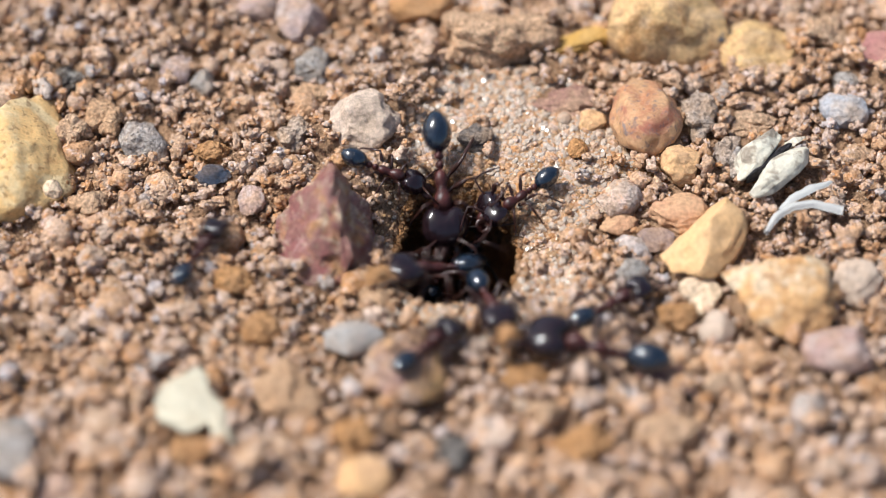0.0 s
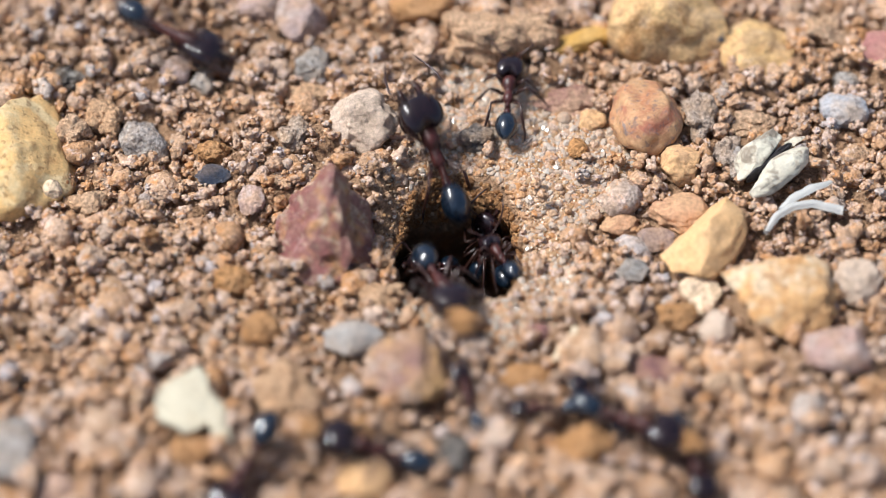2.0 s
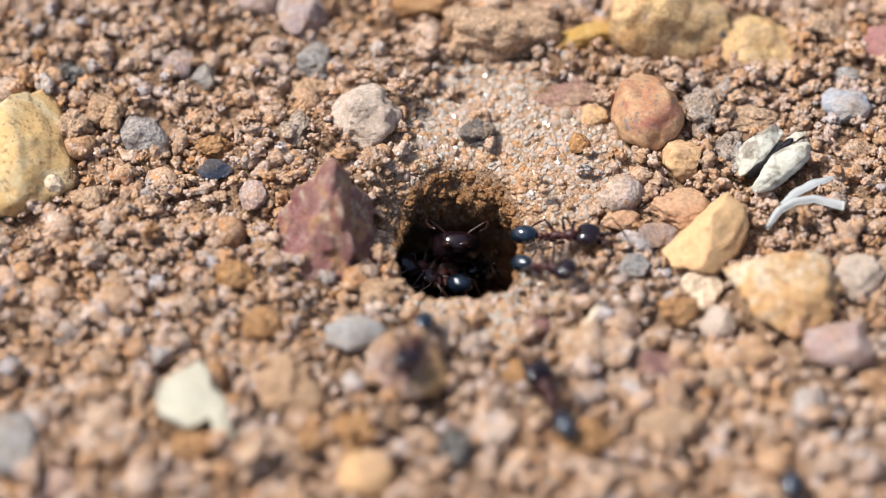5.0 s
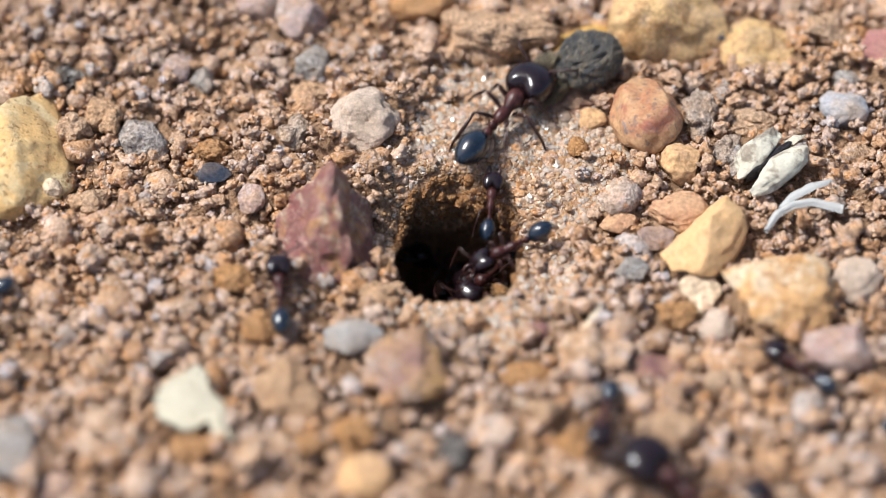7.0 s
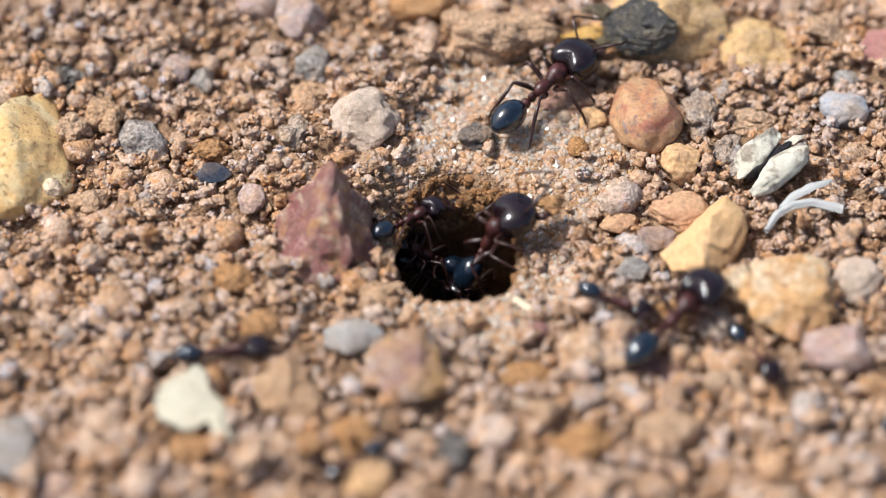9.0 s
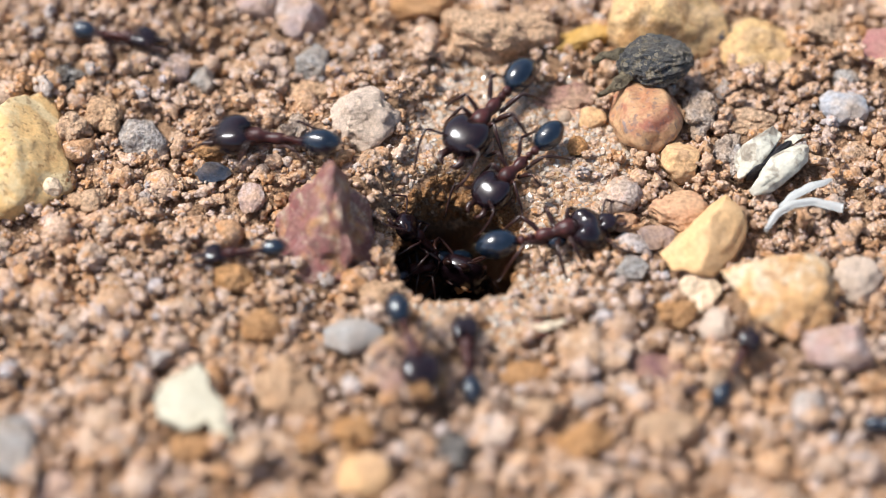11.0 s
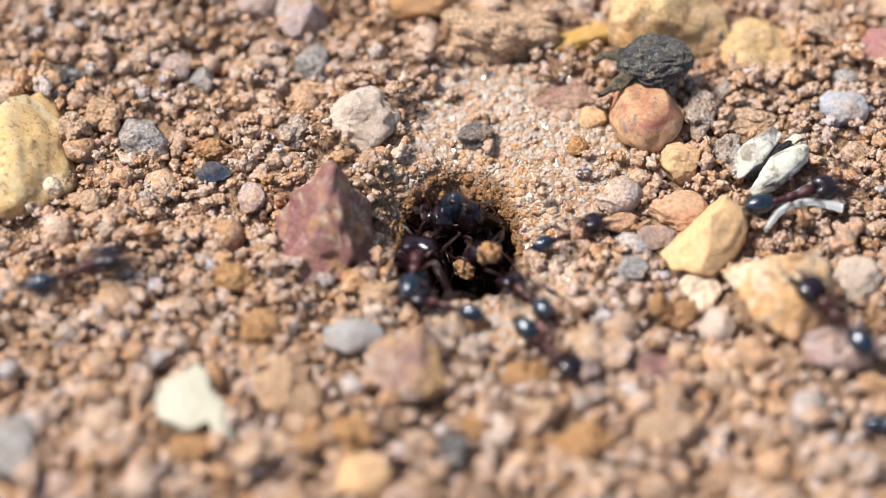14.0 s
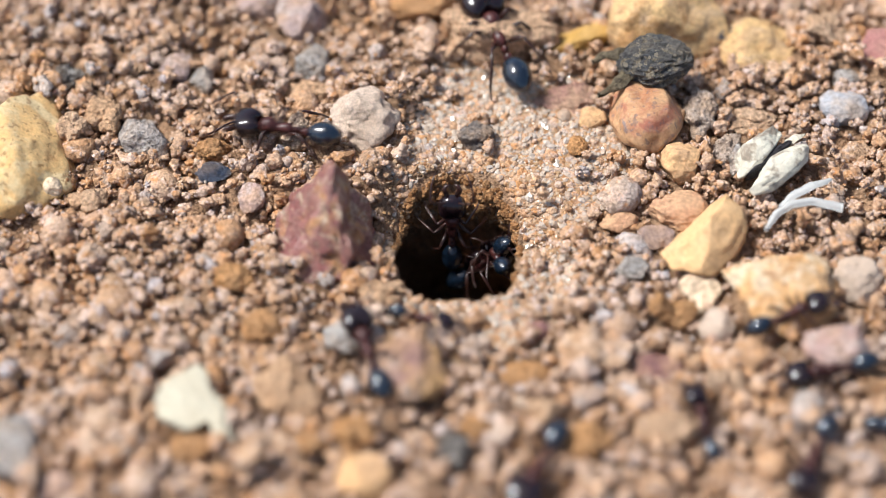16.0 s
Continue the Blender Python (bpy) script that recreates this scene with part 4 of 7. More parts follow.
def ant_mesh(kind, size):
    """All the meshes of an ant of that body length in millimetres, made once for a size."""
    if (kind, size) in ant_meshes:
        return ant_meshes[kind, size]
    big = kind == "major"
    u = size * MM
    out = {}

    def keep(name, shape, material):
        out[name] = mesh_of(name, np.asarray(shape[0]) * u, shape[1], material)

    hw = 0.155 if big else 0.128

    def heart(v):
        w = v.copy()
        hl, hh = (0.145, 0.102) if big else (0.126, 0.09)
        n = v / (hl, hw, hh)
        v = np.sign(n) * np.abs(n) ** 0.72 * (hl * 0.96, hw * 0.96, hh)
        w = v.copy()
        w[:, 1] *= 1 - 0.2 * np.clip(v[:, 0] / 0.12, 0, 1) ** 2
        w[:, 0] += 0.046 * (1 - np.clip(np.abs(v[:, 1]) / (hw * 0.5), 0, 1)) * np.clip(-v[:, 0] / 0.1, 0, 1)
        w[:, 2] *= 1 - 0.25 * np.clip(v[:, 0] / 0.12, 0, 1)
        return w

    def rings(v):
        x = v[:, 0] / 0.14
        w = v.copy()
        groove = np.exp(-((x - 0.15) / 0.035) ** 2) + np.exp(-((x + 0.35) / 0.035) ** 2) + np.exp(-((x + 0.7) / 0.03) ** 2)
        w[:, 1:] *= (1 - 0.035 * groove)[:, None]
        w[:, 1:] *= (1 - 0.22 * np.clip(-x, 0, 1) ** 2)[:, None]
        return w

    keep("head", lobe((0, 0, 0), (0.145 if big else 0.126, hw, 0.102 if big else 0.09), 4, heart), mat_head)
    keep("eye", lobe((0, 0, 0), (0.02, 0.012, 0.018), 2), mat_eye)
    for side, s in (("left", 1), ("right", -1)):
        keep("mandible_" + side, tube([(0, 0, 0), (0.05, 0.025 * s, -0.005), (0.085, 0.01 * s, -0.012), (0.1, -0.025 * s, -0.018)], [0.024, 0.026, 0.02, 0.005]), mat_limb)
        keep("antenna_" + side, tube([(0, 0, 0), (0.03, 0.05 * s, 0.04), (0.075, 0.115 * s, 0.075), (0.1, 0.14 * s, 0.08), (0.16, 0.13 * s, 0.03), (0.23, 0.1 * s, -0.03), (0.29, 0.06 * s, -0.07)],
                                     [0.009, 0.008, 0.009, 0.009, 0.0085, 0.0095, 0.006]), mat_limb)
        for leg in HIPS:
            k = np.array((KNEES[leg][0] - HIPS[leg][0], (KNEES[leg][1] - HIPS[leg][1]) * s, KNEES[leg][2]))
            ft = np.array((FEET[leg][0] - HIPS[leg][0], (FEET[leg][1] - HIPS[leg][1]) * s, FEET[leg][2]))
            mid = k * 0.62 + ft * 0.38
            an = k * 0.3 + ft * 0.7 + np.array((0, 0.01 * s, -0.012))
            keep(f"leg_{leg}_{side}", tube([(0, 0, 0.01), k * 0.18 + (0, 0, -0.012), k * 0.45 + (0, 0, 0.006), k * 0.8 + (0, 0, 0.004), k], [0.024, 0.013, 0.019, 0.015, 0.009]), mat_limb)
            path = [k, mid, an, ft * 0.9 + k * 0.1 + (0, 0, -0.03), ft]
            keep(f"shin_{leg}_{side}", spiny(tube(path, [0.009, 0.013, 0.009, 0.006, 0.005]), path), mat_limb)
    spine = [(0.185, 0.165, 0.022), (0.168, 0.166, 0.044), (0.145, 0.168, 0.06), (0.11, 0.17, 0.063), (0.078, 0.167, 0.052), (0.05, 0.158, 0.036), (0.03, 0.154, 0.033), (0.005, 0.157, 0.041), (-0.03, 0.156, 0.044), (-0.058, 0.151, 0.04), (-0.078, 0.144, 0.026), (-0.09, 0.142, 0.016)]
    keep("thorax", tube([(x, 0, z) for x, z, _ in spine], [r for _, _, r in spine], 16), mat_thorax)
    w, wf = lobe((-0.115, 0, 0.145), (0.03, 0.028, 0.042), 2)
    v2, f2 = lobe((-0.175, 0, 0.14), (0.034, 0.034, 0.038), 2)
    out["petiole"] = mesh_of("petiole", w * u, wf.tolist(), mat_thorax)
    out["postpetiole"] = mesh_of("postpetiole", v2 * u, f2.tolist(), mat_thorax)
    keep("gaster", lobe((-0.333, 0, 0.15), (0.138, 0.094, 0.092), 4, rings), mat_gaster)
    rng = np.random.RandomState(7)
    hv, hf = [], []
    for k in range(46):
        d = rng.normal(size=3)
        d[2] = abs(d[2]) * 0.8 - 0.2
        d /= np.linalg.norm(d)
        b = d * (0.134, 0.091, 0.089) + (-0.333, 0, 0.15)
        tip = b + (d + (-0.9, 0, 0.0)) * rng.uniform(0.015, 0.03)
        n = len(hv)
        hv += [b + (0, 0.0007, 0), b - (0, 0.0007, 0), b + (0.001, 0, 0.001), tip]
        hf += [(n, n + 1, n + 3), (n + 1, n + 2, n + 3), (n + 2, n, n + 3)]
    out["bristles"] = mesh_of("bristles", np.array(hv) * u, hf, mat_hair)
    ant_meshes[kind, size] = out
    return out


LABELS = {"major": ("big-headed red-brown soldier ant", "soldier ants"), "worker": ("slender red-black ant", "worker ants")}


def build_ant(kind, size, doing, bow=0.0):
    """One ant, standing at its own origin and facing +x, with legs, feelers and jaws of its own. bow: degrees by which its head bends down."""
    m = ant_mesh(kind, size)
    u = size * MM
    ant = new("ant")
    ant.empty_display_size = 0.001
    tagged(ant, LABELS[kind][0] + ", " + doing, "ant", LABELS[kind][1])
    head = part("head", m["head"], ant, "glossy dark red head")
    neck, bent = Vector((0.19, 0, 0.168)), Euler((0, radians(bow), 0))
    head.location, head.rotation_euler = (neck + bent.to_matrix() @ Vector((0.095, 0, -0.003))) * u, bent
    hw = 0.15 if kind == "major" else 0.122
    for s, side in ((1, "left"), (-1, "right")):
        e = part("eye", m["eye"], head)
        e.location = (0.02 * u, s * hw * 0.9 * u, 0.02 * u)
        j = part("mandible", m["mandible_" + side], head)
        j.location = (0.115 * u, s * 0.045 * u, -0.03 * u)
        f = part("antenna", m["antenna_" + side], ant)
        f.location = (neck + bent.to_matrix() @ Vector((0.17, s * 0.035, 0.032))) * u
        for leg in HIPS:
            x, y, z = HIPS[leg]
            p = part("leg", m[f"leg_{leg}_{side}"], ant)
            p.location = (x * u, s * y * u, z * u)
            part("shin", m[f"shin_{leg}_{side}"], p)
    part("thorax", m["thorax"], ant, "red-brown thorax")
    part("petiole", m["petiole"], ant)
    part("postpetiole", m["postpetiole"], ant)
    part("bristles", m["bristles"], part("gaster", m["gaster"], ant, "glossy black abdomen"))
    return ant


def stride(ant, spans):
    """Key the six legs, three by three, and the feelers of an ant while it is on the move: spans of (from, to) seconds."""
    limbs = [o for o in ant.children if o.name.split(".")[0] in ("leg", "antenna")]
    for n, limb in enumerate(limbs):
        feeler = limb.name.startswith("antenna")
        s = 1 if n < len(limbs) / 2 else -1
        rest = Matrix.Translation(limb.location)
        rows = [(0.0, rest)]
        for a, b in spans:
            k = max(2, round((b - a) / 0.1))
            for i in range(k + 1):
                t = a + (b - a) * i / k
                if t <= rows[-1][0] + 0.06:
                    continue
                ph = 2 * math.pi * (t / 0.29 + (0.5 if n % 2 else 0.0)) + 0.3 * n
                if feeler:
                    m = rest @ pose(0, 0, 0, 0, 8 * math.sin(ph * 0.37), 14 * math.sin(ph * 0.51 + n))
                else:
                    m = rest @ pose(0, 0, 0, s * 9 * max(0.0, math.cos(ph)), 0, 17 * math.sin(ph))
                rows.append((t, m))
        if rows[-1][0] < 15.95:
            rows.append((16.0, rows[-1][1]))
        if len(rows) > 1:
            walk(limb, rows)


def stand(x, y, z, yaw=0.0, pitch=0.0, roll=0.0):
    """A pose on the plan, in millimetres and degrees; a positive pitch points the head down."""
    return pose(x * MM, y * MM, z * MM, roll, pitch, yaw)


def carried_clod(size, seed):
    """A lump of soil in an ant's jaws."""
    v, f = cluster(4, 300 + seed, 24, 0.18)
    ob = new("carried_clod", mesh_of("carried_clod", v * (np.array((1.0, 0.85, 0.8)) * size * MM / 2), f, clod_orange))
    return tagged(ob, "orange-brown clod of soil held by an ant", "clod", "carried clods")


# ---- what moves ----
def motions():
    a = build_ant("major", 9, "sinking into the nest hole")
    walk(a, [(0, stand(-0.18, 5.71, -0.89, -84, 35)), (0.1, stand(-0.57, 5.17, -1.15, -81, 46)), (0.2, stand(-0.62, 5.21, -1.37, -79, 74)), (0.3, stand(0.08, 5.34, -2.83, -92, 58)), (0.35, stand(-0.59, 4.91, -3.26, -40, 73)), (0.4, stand(-1.27, 4.48, -3.69, 12, 87)), (0.7, stand(2.05, 1.40, -11.00, 12, 60)), (16, stand(2.05, 1.40, -11.00, 12, 60))])
    stride(a, [(0, 0.7)])
    a = build_ant("worker", 6, "slipping over the rim of the hole")
    walk(a, [(0, stand(-3.59, 5.17, 0.18, -13, 21)), (0.3, stand(-3.11, 4.36, -0.56, 3, 38)), (0.4, stand(-2.80, 4.04, -1.05, 6, 48)), (0.5, stand(-2.46, 3.68, -2.81, 10, 41)), (0.7, stand(-0.03, 2.21, -12.00, 10, 60)), (16, stand(-0.03, 2.21, -12.00, 10, 60))])
    stride(a, [(0, 0.7)])
    a = build_ant("worker", 6, "slipping over the rim of the hole")
    walk(a, [(0, stand(4.58, 3.81, -0.50, -145, 14)), (0.1, stand(4.49, 4.04, -0.49, -143, 14)), (0.2, stand(3.92, 4.14, -0.76, -142, 26)), (0.3, stand(3.58, 4.68, -0.82, -138, 29)), (0.4, stand(2.87, 4.45, -1.36, -147, 41)), (0.5, stand(2.32, 4.18, -2.38, -154, 46)), (0.7, stand(2.21, 4.31, -3.05, -167, 63)), (0.8, stand(1.65, 5.33, -3.82, -155, 78)), (1, stand(0.95, 0.20, -13.00, -155, 60)), (16, stand(0.95, 0.20, -13.00, -155, 60))])
    stride(a, [(0, 1)])
    a = build_ant("major", 7.5, "carrying a clod from the hole")
    walk(a, [(0, stand(-0.88, -1.20, -1.45, -151, -24)), (0.1, stand(-2.61, -1.82, -0.60, -154, -25)), (0.2, stand(-3.55, -2.52, -0.48, -169, -13)), (0.3, stand(-5.23, -3.55, 0.08, -170, 3)), (0.4, stand(-5.73, -4.54, 0.17, -173, 4)), (0.5, stand(-8.15, -5.47, 0.48, -155, -14)), (0.6, stand(-9.24, -6.61, 0.14, -146, -6)), (0.7, stand(-9.36, -8.28, 0.33, -126, -4)), (0.8, stand(-9.45, -10.64, 0.68, -102, -7)), (1, stand(-9.46, -13.39, 1.20, -117, 5)), (1.2, stand(-9.89, -15.37, 0.79, -117, 8)), (1.5, stand(-9.96, -16.05, 0.77, -110, 16)), (2, stand(-10.18, -16.10, 0.76, -116, 15)), (2.5, stand(-10.02, -15.85, 0.81, -110, 19)), (2.7, stand(-9.52, -15.62, 0.86, -57, 19)), (2.85, stand(-8.13, -15.24, 0.77, -10, 11)), (3, stand(-6.67, -14.66, 1.25, 6, -4)), (3.2, stand(-5.05, -14.02, 0.43, 37, 2)), (3.5, stand(-1.69, -12.62, 1.13, 57, -6)), (3.7, stand(-0.26, -5.87, 0.51, 78, 21)), (3.85, stand(-0.13, -1.99, -1.57, 79, 32)), (4, stand(-0.16, 0.88, -3.71, 85, 34)), (4.2, stand(1.58, 2.35, -14.00, 85, 60)), (16, stand(1.58, 2.35, -14.00, 85, 60))])
    c = carried_clod(1.7, 3)
    walk(c, [(0, stand(-3.51, -2.66, 0.94, -151, -24)), (0.1, stand(-5.24, -3.13, 1.87, -154, -25)), (0.2, stand(-6.87, -3.18, 1.32, -169, -13)), (0.3, stand(-8.93, -4.22, 0.84, -170, 3)), (0.4, stand(-9.47, -5.02, 0.86, -173, 4)), (0.5, stand(-11.21, -6.88, 2.32, -155, -14)), (0.6, stand(-12.23, -8.60, 1.51, -146, -6)), (0.7, stand(-11.51, -11.23, 1.54, -126, -4)), (0.8, stand(-10.18, -14.12, 2.13, -102, -7)), (1, stand(-11.17, -16.76, 1.85, -117, 5)), (1.2, stand(-11.61, -18.78, 1.22, -117, 8)), (1.5, stand(-11.25, -19.66, 0.68, -110, 16)), (2, stand(-11.87, -19.54, 0.70, -116, 15)), (2.15, stand(-11.87, -19.54, 0.93, -116)), (16, stand(-11.87, -19.54, 0.93, -116))])
    stride(a, [(0, 1.5), (2.5, 4.2)])
    a = build_ant("major", 9, "hurrying back to the hole")
    walk(a, [(0, stand(8.21, -8.34, 0.47, 165, 2)), (0.1, stand(9.07, -8.11, 0.57, 151)), (0.2, stand(9.70, -7.02, 0.63, 140)), (0.3, stand(8.52, -6.25, 0.46, 142, -1)), (0.4, stand(6.73, -5.46, 0.27, 134, 5)), (0.5, stand(5.59, -4.62, -0.24, 127, 13)), (0.6, stand(4.94, -3.82, -0.25, 129, 15)), (0.7, stand(3.89, -3.77, -0.30, 125, 15)), (0.8, stand(3.37, -3.04, -0.36, 127, 13)), (1, stand(2.69, -2.84, -1.00, 113, 22)), (1.2, stand(2.26, -1.56, -1.68, 113, 32)), (1.5, stand(2.27, 1.63, -4.36, 108, 27)), (1.8, stand(-0.33, 1.19, -11.00, 108, 60)), (16, stand(-0.33, 1.19, -11.00, 108, 60))])
    stride(a, [(0, 1.8)])
    a = build_ant("worker", 6.5, "searching the soil by a yellow stone")
    walk(a, [(0, stand(9.24, -4.96, 0.44, 35, 5)), (0.1, stand(9.69, -4.53, 0.40, 38, 7)), (0.2, stand(10.28, -3.70, 0.38, 46, 8)), (0.3, stand(11.06, -2.24, 0.16, 57, 2)), (0.4, stand(11.21, -2.01, 0.29, 65, 2)), (0.5, stand(11.55, -0.00, 0.42, 71, -2)), (0.6, stand(11.78, -0.95, 0.70, 58, -13)), (0.7, stand(11.13, -2.69, 0.26, 44, 5)), (0.8, stand(11.31, -5.65, 0.43, -16, 3)), (1, stand(11.81, -7.43, 0.26, -40, -4)), (1.2, stand(11.89, -8.41, 0.32, -84, -10)), (1.5, stand(11.24, -9.14, 0.46, -6, -1)), (1.8, stand(12.77, -12.24, 0.41, -67, 3)), (2.2, stand(13.11, -18.84, 0.07, -77, 4)), (2.5, stand(13.79, -23.65, 0.23, -85, -2)), (16, stand(13.79, -23.65, 0.23, -85, -2))])
    stride(a, [(0, 2.5)])
    a = build_ant("major", 7.5, "carrying a clod from the hole")
    walk(a, [(0, stand(0.54, 2.56, -13.00, 43, -60)), (0.2, stand(3.00, 2.51, -2.44, 43, -64)), (0.3, stand(3.83, 1.75, -1.35, -4, -50)), (0.4, stand(4.64, 1.22, -1.26, 0, -14)), (0.5, stand(6.68, 2.23, -0.64, 25, -11)), (0.6, stand(7.18, 1.87, -0.66, -2, -12)), (0.7, stand(7.51, 0.87, -0.58, -30, -7)), (0.8, stand(7.94, -0.88, -0.21, -57, -11)), (1, stand(8.78, -3.44, 0.14, -60, -6)), (1.2, stand(8.44, -6.03, 0.50, -69, 2)), (1.5, stand(8.91, -8.88, 0.48, -52, 3)), (1.7, stand(8.14, -10.30, 0.53, -29, 6)), (2, stand(9.82, -13.14, 0.59, -27, -3)), (2.2, stand(11.02, -14.71, 0.19, -22, 9)), (2.5, stand(12.19, -16.00, 0.23, -39, 8)), (2.7, stand(11.91, -15.63, 0.20, -31, 12)), (3, stand(11.71, -13.86, 0.14, -12, 9)), (3.2, stand(10.11, -13.08, 1.11, 9)), (3.5, stand(9.32, -12.58, 0.84, 44, 5)), (3.7, stand(6.99, -11.29, 0.81, 80, 6)), (3.85, stand(5.40, -10.50, 0.68, 109, 7)), (4, stand(3.89, -10.16, 0.76, 121, 8)), (4.2, stand(1.61, -4.21, -0.65, 107, 19)), (4.5, stand(0.80, 0.73, -3.63, 98, 33)), (4.8, stand(0.54, 2.56, -13.00, 98, 60)), (16, stand(0.54, 2.56, -13.00, 98, 60))])
    c = carried_clod(1.8, 6)
    walk(c, [(0, stand(1.29, 3.27, -9.26, 43, -60)), (0.2, stand(3.54, 3.02, 1.37, 43, -64)), (0.3, stand(5.50, 1.64, 2.15, -4, -50)), (0.4, stand(8.04, 1.23, 0.61, 0, -14)), (0.5, stand(9.84, 3.70, 1.05, 25, -11)), (0.6, stand(10.66, 1.77, 1.07, -2, -12)), (0.7, stand(10.63, -0.95, 0.84, -30, -7)), (0.8, stand(9.84, -3.81, 1.49, -57, -11)), (1, stand(10.62, -6.59, 1.48, -60, -6)), (1.2, stand(9.81, -9.56, 1.34, -69, 2)), (1.5, stand(11.27, -11.86, 1.28, -52, 3)), (1.7, stand(11.48, -12.19, 1.09, -29, 6)), (2, stand(13.12, -14.82, 1.76, -27, -3)), (2.2, stand(14.60, -16.16, 0.54, -22, 9)), (2.5, stand(15.17, -18.44, 0.68, -39, 8)), (2.65, stand(15.17, -18.44, 0.57, -39)), (16, stand(15.17, -18.44, 0.57, -39))])
    stride(a, [(0, 4.8)])
    a = build_ant("worker", 6.5, "walking into the hole")
    walk(a, [(0, stand(-1.00, -8.73, 1.31, 53, 17)), (0.1, stand(-1.77, -8.54, 1.36, 53, 17)), (0.2, stand(-2.08, -7.86, 1.16, 52, 17)), (0.3, stand(-0.85, -7.32, 1.23, 59, 23)), (0.4, stand(-0.48, -6.77, 0.91, 31, 17)), (0.5, stand(0.97, -6.49, 0.56, 56, 14)), (0.6, stand(0.38, -5.24, -0.02, 81, 21)), (0.7, stand(0.09, -4.50, -0.23, 89, 18)), (0.8, stand(-1.07, -3.37, -0.66, 98, 23)), (1, stand(-1.58, -2.16, -1.00, 104, 28)), (1.2, stand(-1.30, 1.03, -3.98, 99, 30)), (1.4, stand(0.30, 0.33, -14.00, 99, 60)), (16, stand(0.30, 0.33, -14.00, 99, 60))])
    stride(a, [(0, 1.4)])
    a = build_ant("major", 7, "carrying a clod down the slope")
    walk(a, [(0, stand(2.67, -4.62, -0.25, -74, -19)), (0.1, stand(2.63, -6.11, 0.27, -82, -4)), (0.2, stand(1.95, -8.29, 0.42, -113, -2)), (0.3, stand(0.57, -10.28, 0.54, -132, -3)), (0.5, stand(-0.12, -11.77, 0.28, -150, 7)), (0.7, stand(-0.95, -13.90, 0.27, -133)), (0.8, stand(-1.98, -15.56, 0.80, -137, -10)), (1, stand(-3.83, -15.90, 0.76, -148, -13)), (1.2, stand(-4.80, -15.92, 0.66, -162, 5)), (1.5, stand(-4.72, -16.28, 0.80, -157, 7)), (1.7, stand(-4.56, -15.80, 0.77, -160)), (2, stand(-3.78, -15.10, 0.91, -190, -15)), (2.2, stand(-3.08, -13.31, 0.46, -234, -3)), (2.35, stand(-1.95, -11.21, 1.35, -263, -33)), (2.5, stand(-0.91, -9.52, 0.90, -286, -10)), (2.7, stand(1.24, -4.67, -0.31, -290, 19)), (2.85, stand(1.59, -0.15, -2.60, -284, 25)), (3.1, stand(1.98, 1.81, -11.00, -284, 60)), (16, stand(1.98, 1.81, -11.00, -284, 60))])
    c = carried_clod(1.7, 8)
    walk(c, [(0, stand(3.51, -7.51, 1.77, -74, -19)), (0.1, stand(3.09, -9.52, 1.43, -82, -4)), (0.2, stand(0.60, -11.49, 1.46, -113, -2)), (0.3, stand(-1.73, -12.85, 1.65, -132, -3)), (0.5, stand(-3.23, -13.59, 0.73, -150, 7)), (0.7, stand(-3.34, -16.46, 1.23, -133)), (0.8, stand(-4.38, -17.81, 2.33, -137, -10)), (1, stand(-6.56, -17.58, 2.47, -148, -13)), (1.2, stand(-8.20, -17.05, 1.27, -162, 5)), (1.5, stand(-8.04, -17.67, 1.27, -157, 7)), (1.7, stand(-7.86, -16.98, 1.70, -160)), (2, stand(-6.88, -14.54, 2.72, -190, -15)), (2.15, stand(-6.88, -14.54, 1.29, -190)), (16, stand(-6.88, -14.54, 1.29, -190))])
    stride(a, [(0, 1.2), (1.5, 3.1)])
    a = build_ant("worker", 6, "running round a red stone to the hole")
    walk(a, [(0, stand(-13.64, -1.11, 0.38, 65, 2)), (0.1, stand(-11.75, -0.24, 0.37, 62, 12)), (0.2, stand(-11.09, 1.39, 0.29, 61)), (0.3, stand(-10.29, 2.27, 0.37, 67, -9)), (0.4, stand(-9.57, 4.32, 0.91, 63, -21)), (0.5, stand(-8.38, 5.42, 0.65, 62, -1)), (0.6, stand(-6.50, 5.94, 0.99, 23, 5)), (0.7, stand(-3.74, 5.41, 0.16, -17, 16)), (0.8, stand(-2.69, 3.95, -0.83, 12, 40)), (1, stand(-2.53, 4.12, -0.82, 13, 36)), (1.2, stand(-3.35, 4.85, 0.06, -25, 32)), (1.35, stand(-2.41, 3.70, -1.50, 10, 51)), (1.6, stand(-0.26, 1.86, -12.00, 10, 60)), (16, stand(-0.26, 1.86, -12.00, 10, 60))])
    stride(a, [(0, 0.8), (1, 1.6)])
    a = build_ant("major", 7.5, "carrying a clod from the hole")
    walk(a, [(0, stand(1.36, 0.31, -13.00, -144, -60)), (0.3, stand(-1.21, -0.03, -2.61, -144, -55)), (0.5, stand(-1.26, -0.73, -1.98, -165, -42)), (0.6, stand(-2.10, -2.23, -0.69, -139, -37)), (0.7, stand(-3.91, -2.12, -0.36, -162, -18)), (0.8, stand(-7.39, -3.74, 0.25, -175, -8)), (1, stand(-10.18, -5.57, 0.42, -170)), (1.2, stand(-14.56, -7.15, 0.31, -203)), (1.5, stand(-17.23, -4.29, 0.40, -228)), (1.7, stand(-22.10, -0.55, -0.16, -225, -2)), (1.9, stand(-27.16, 3.05, 0.11, -226, -1)), (2.3, stand(-35.40, 5.98, 0.30, -212, 1)), (16, stand(-35.40, 5.98, 0.30, -212, 1))])
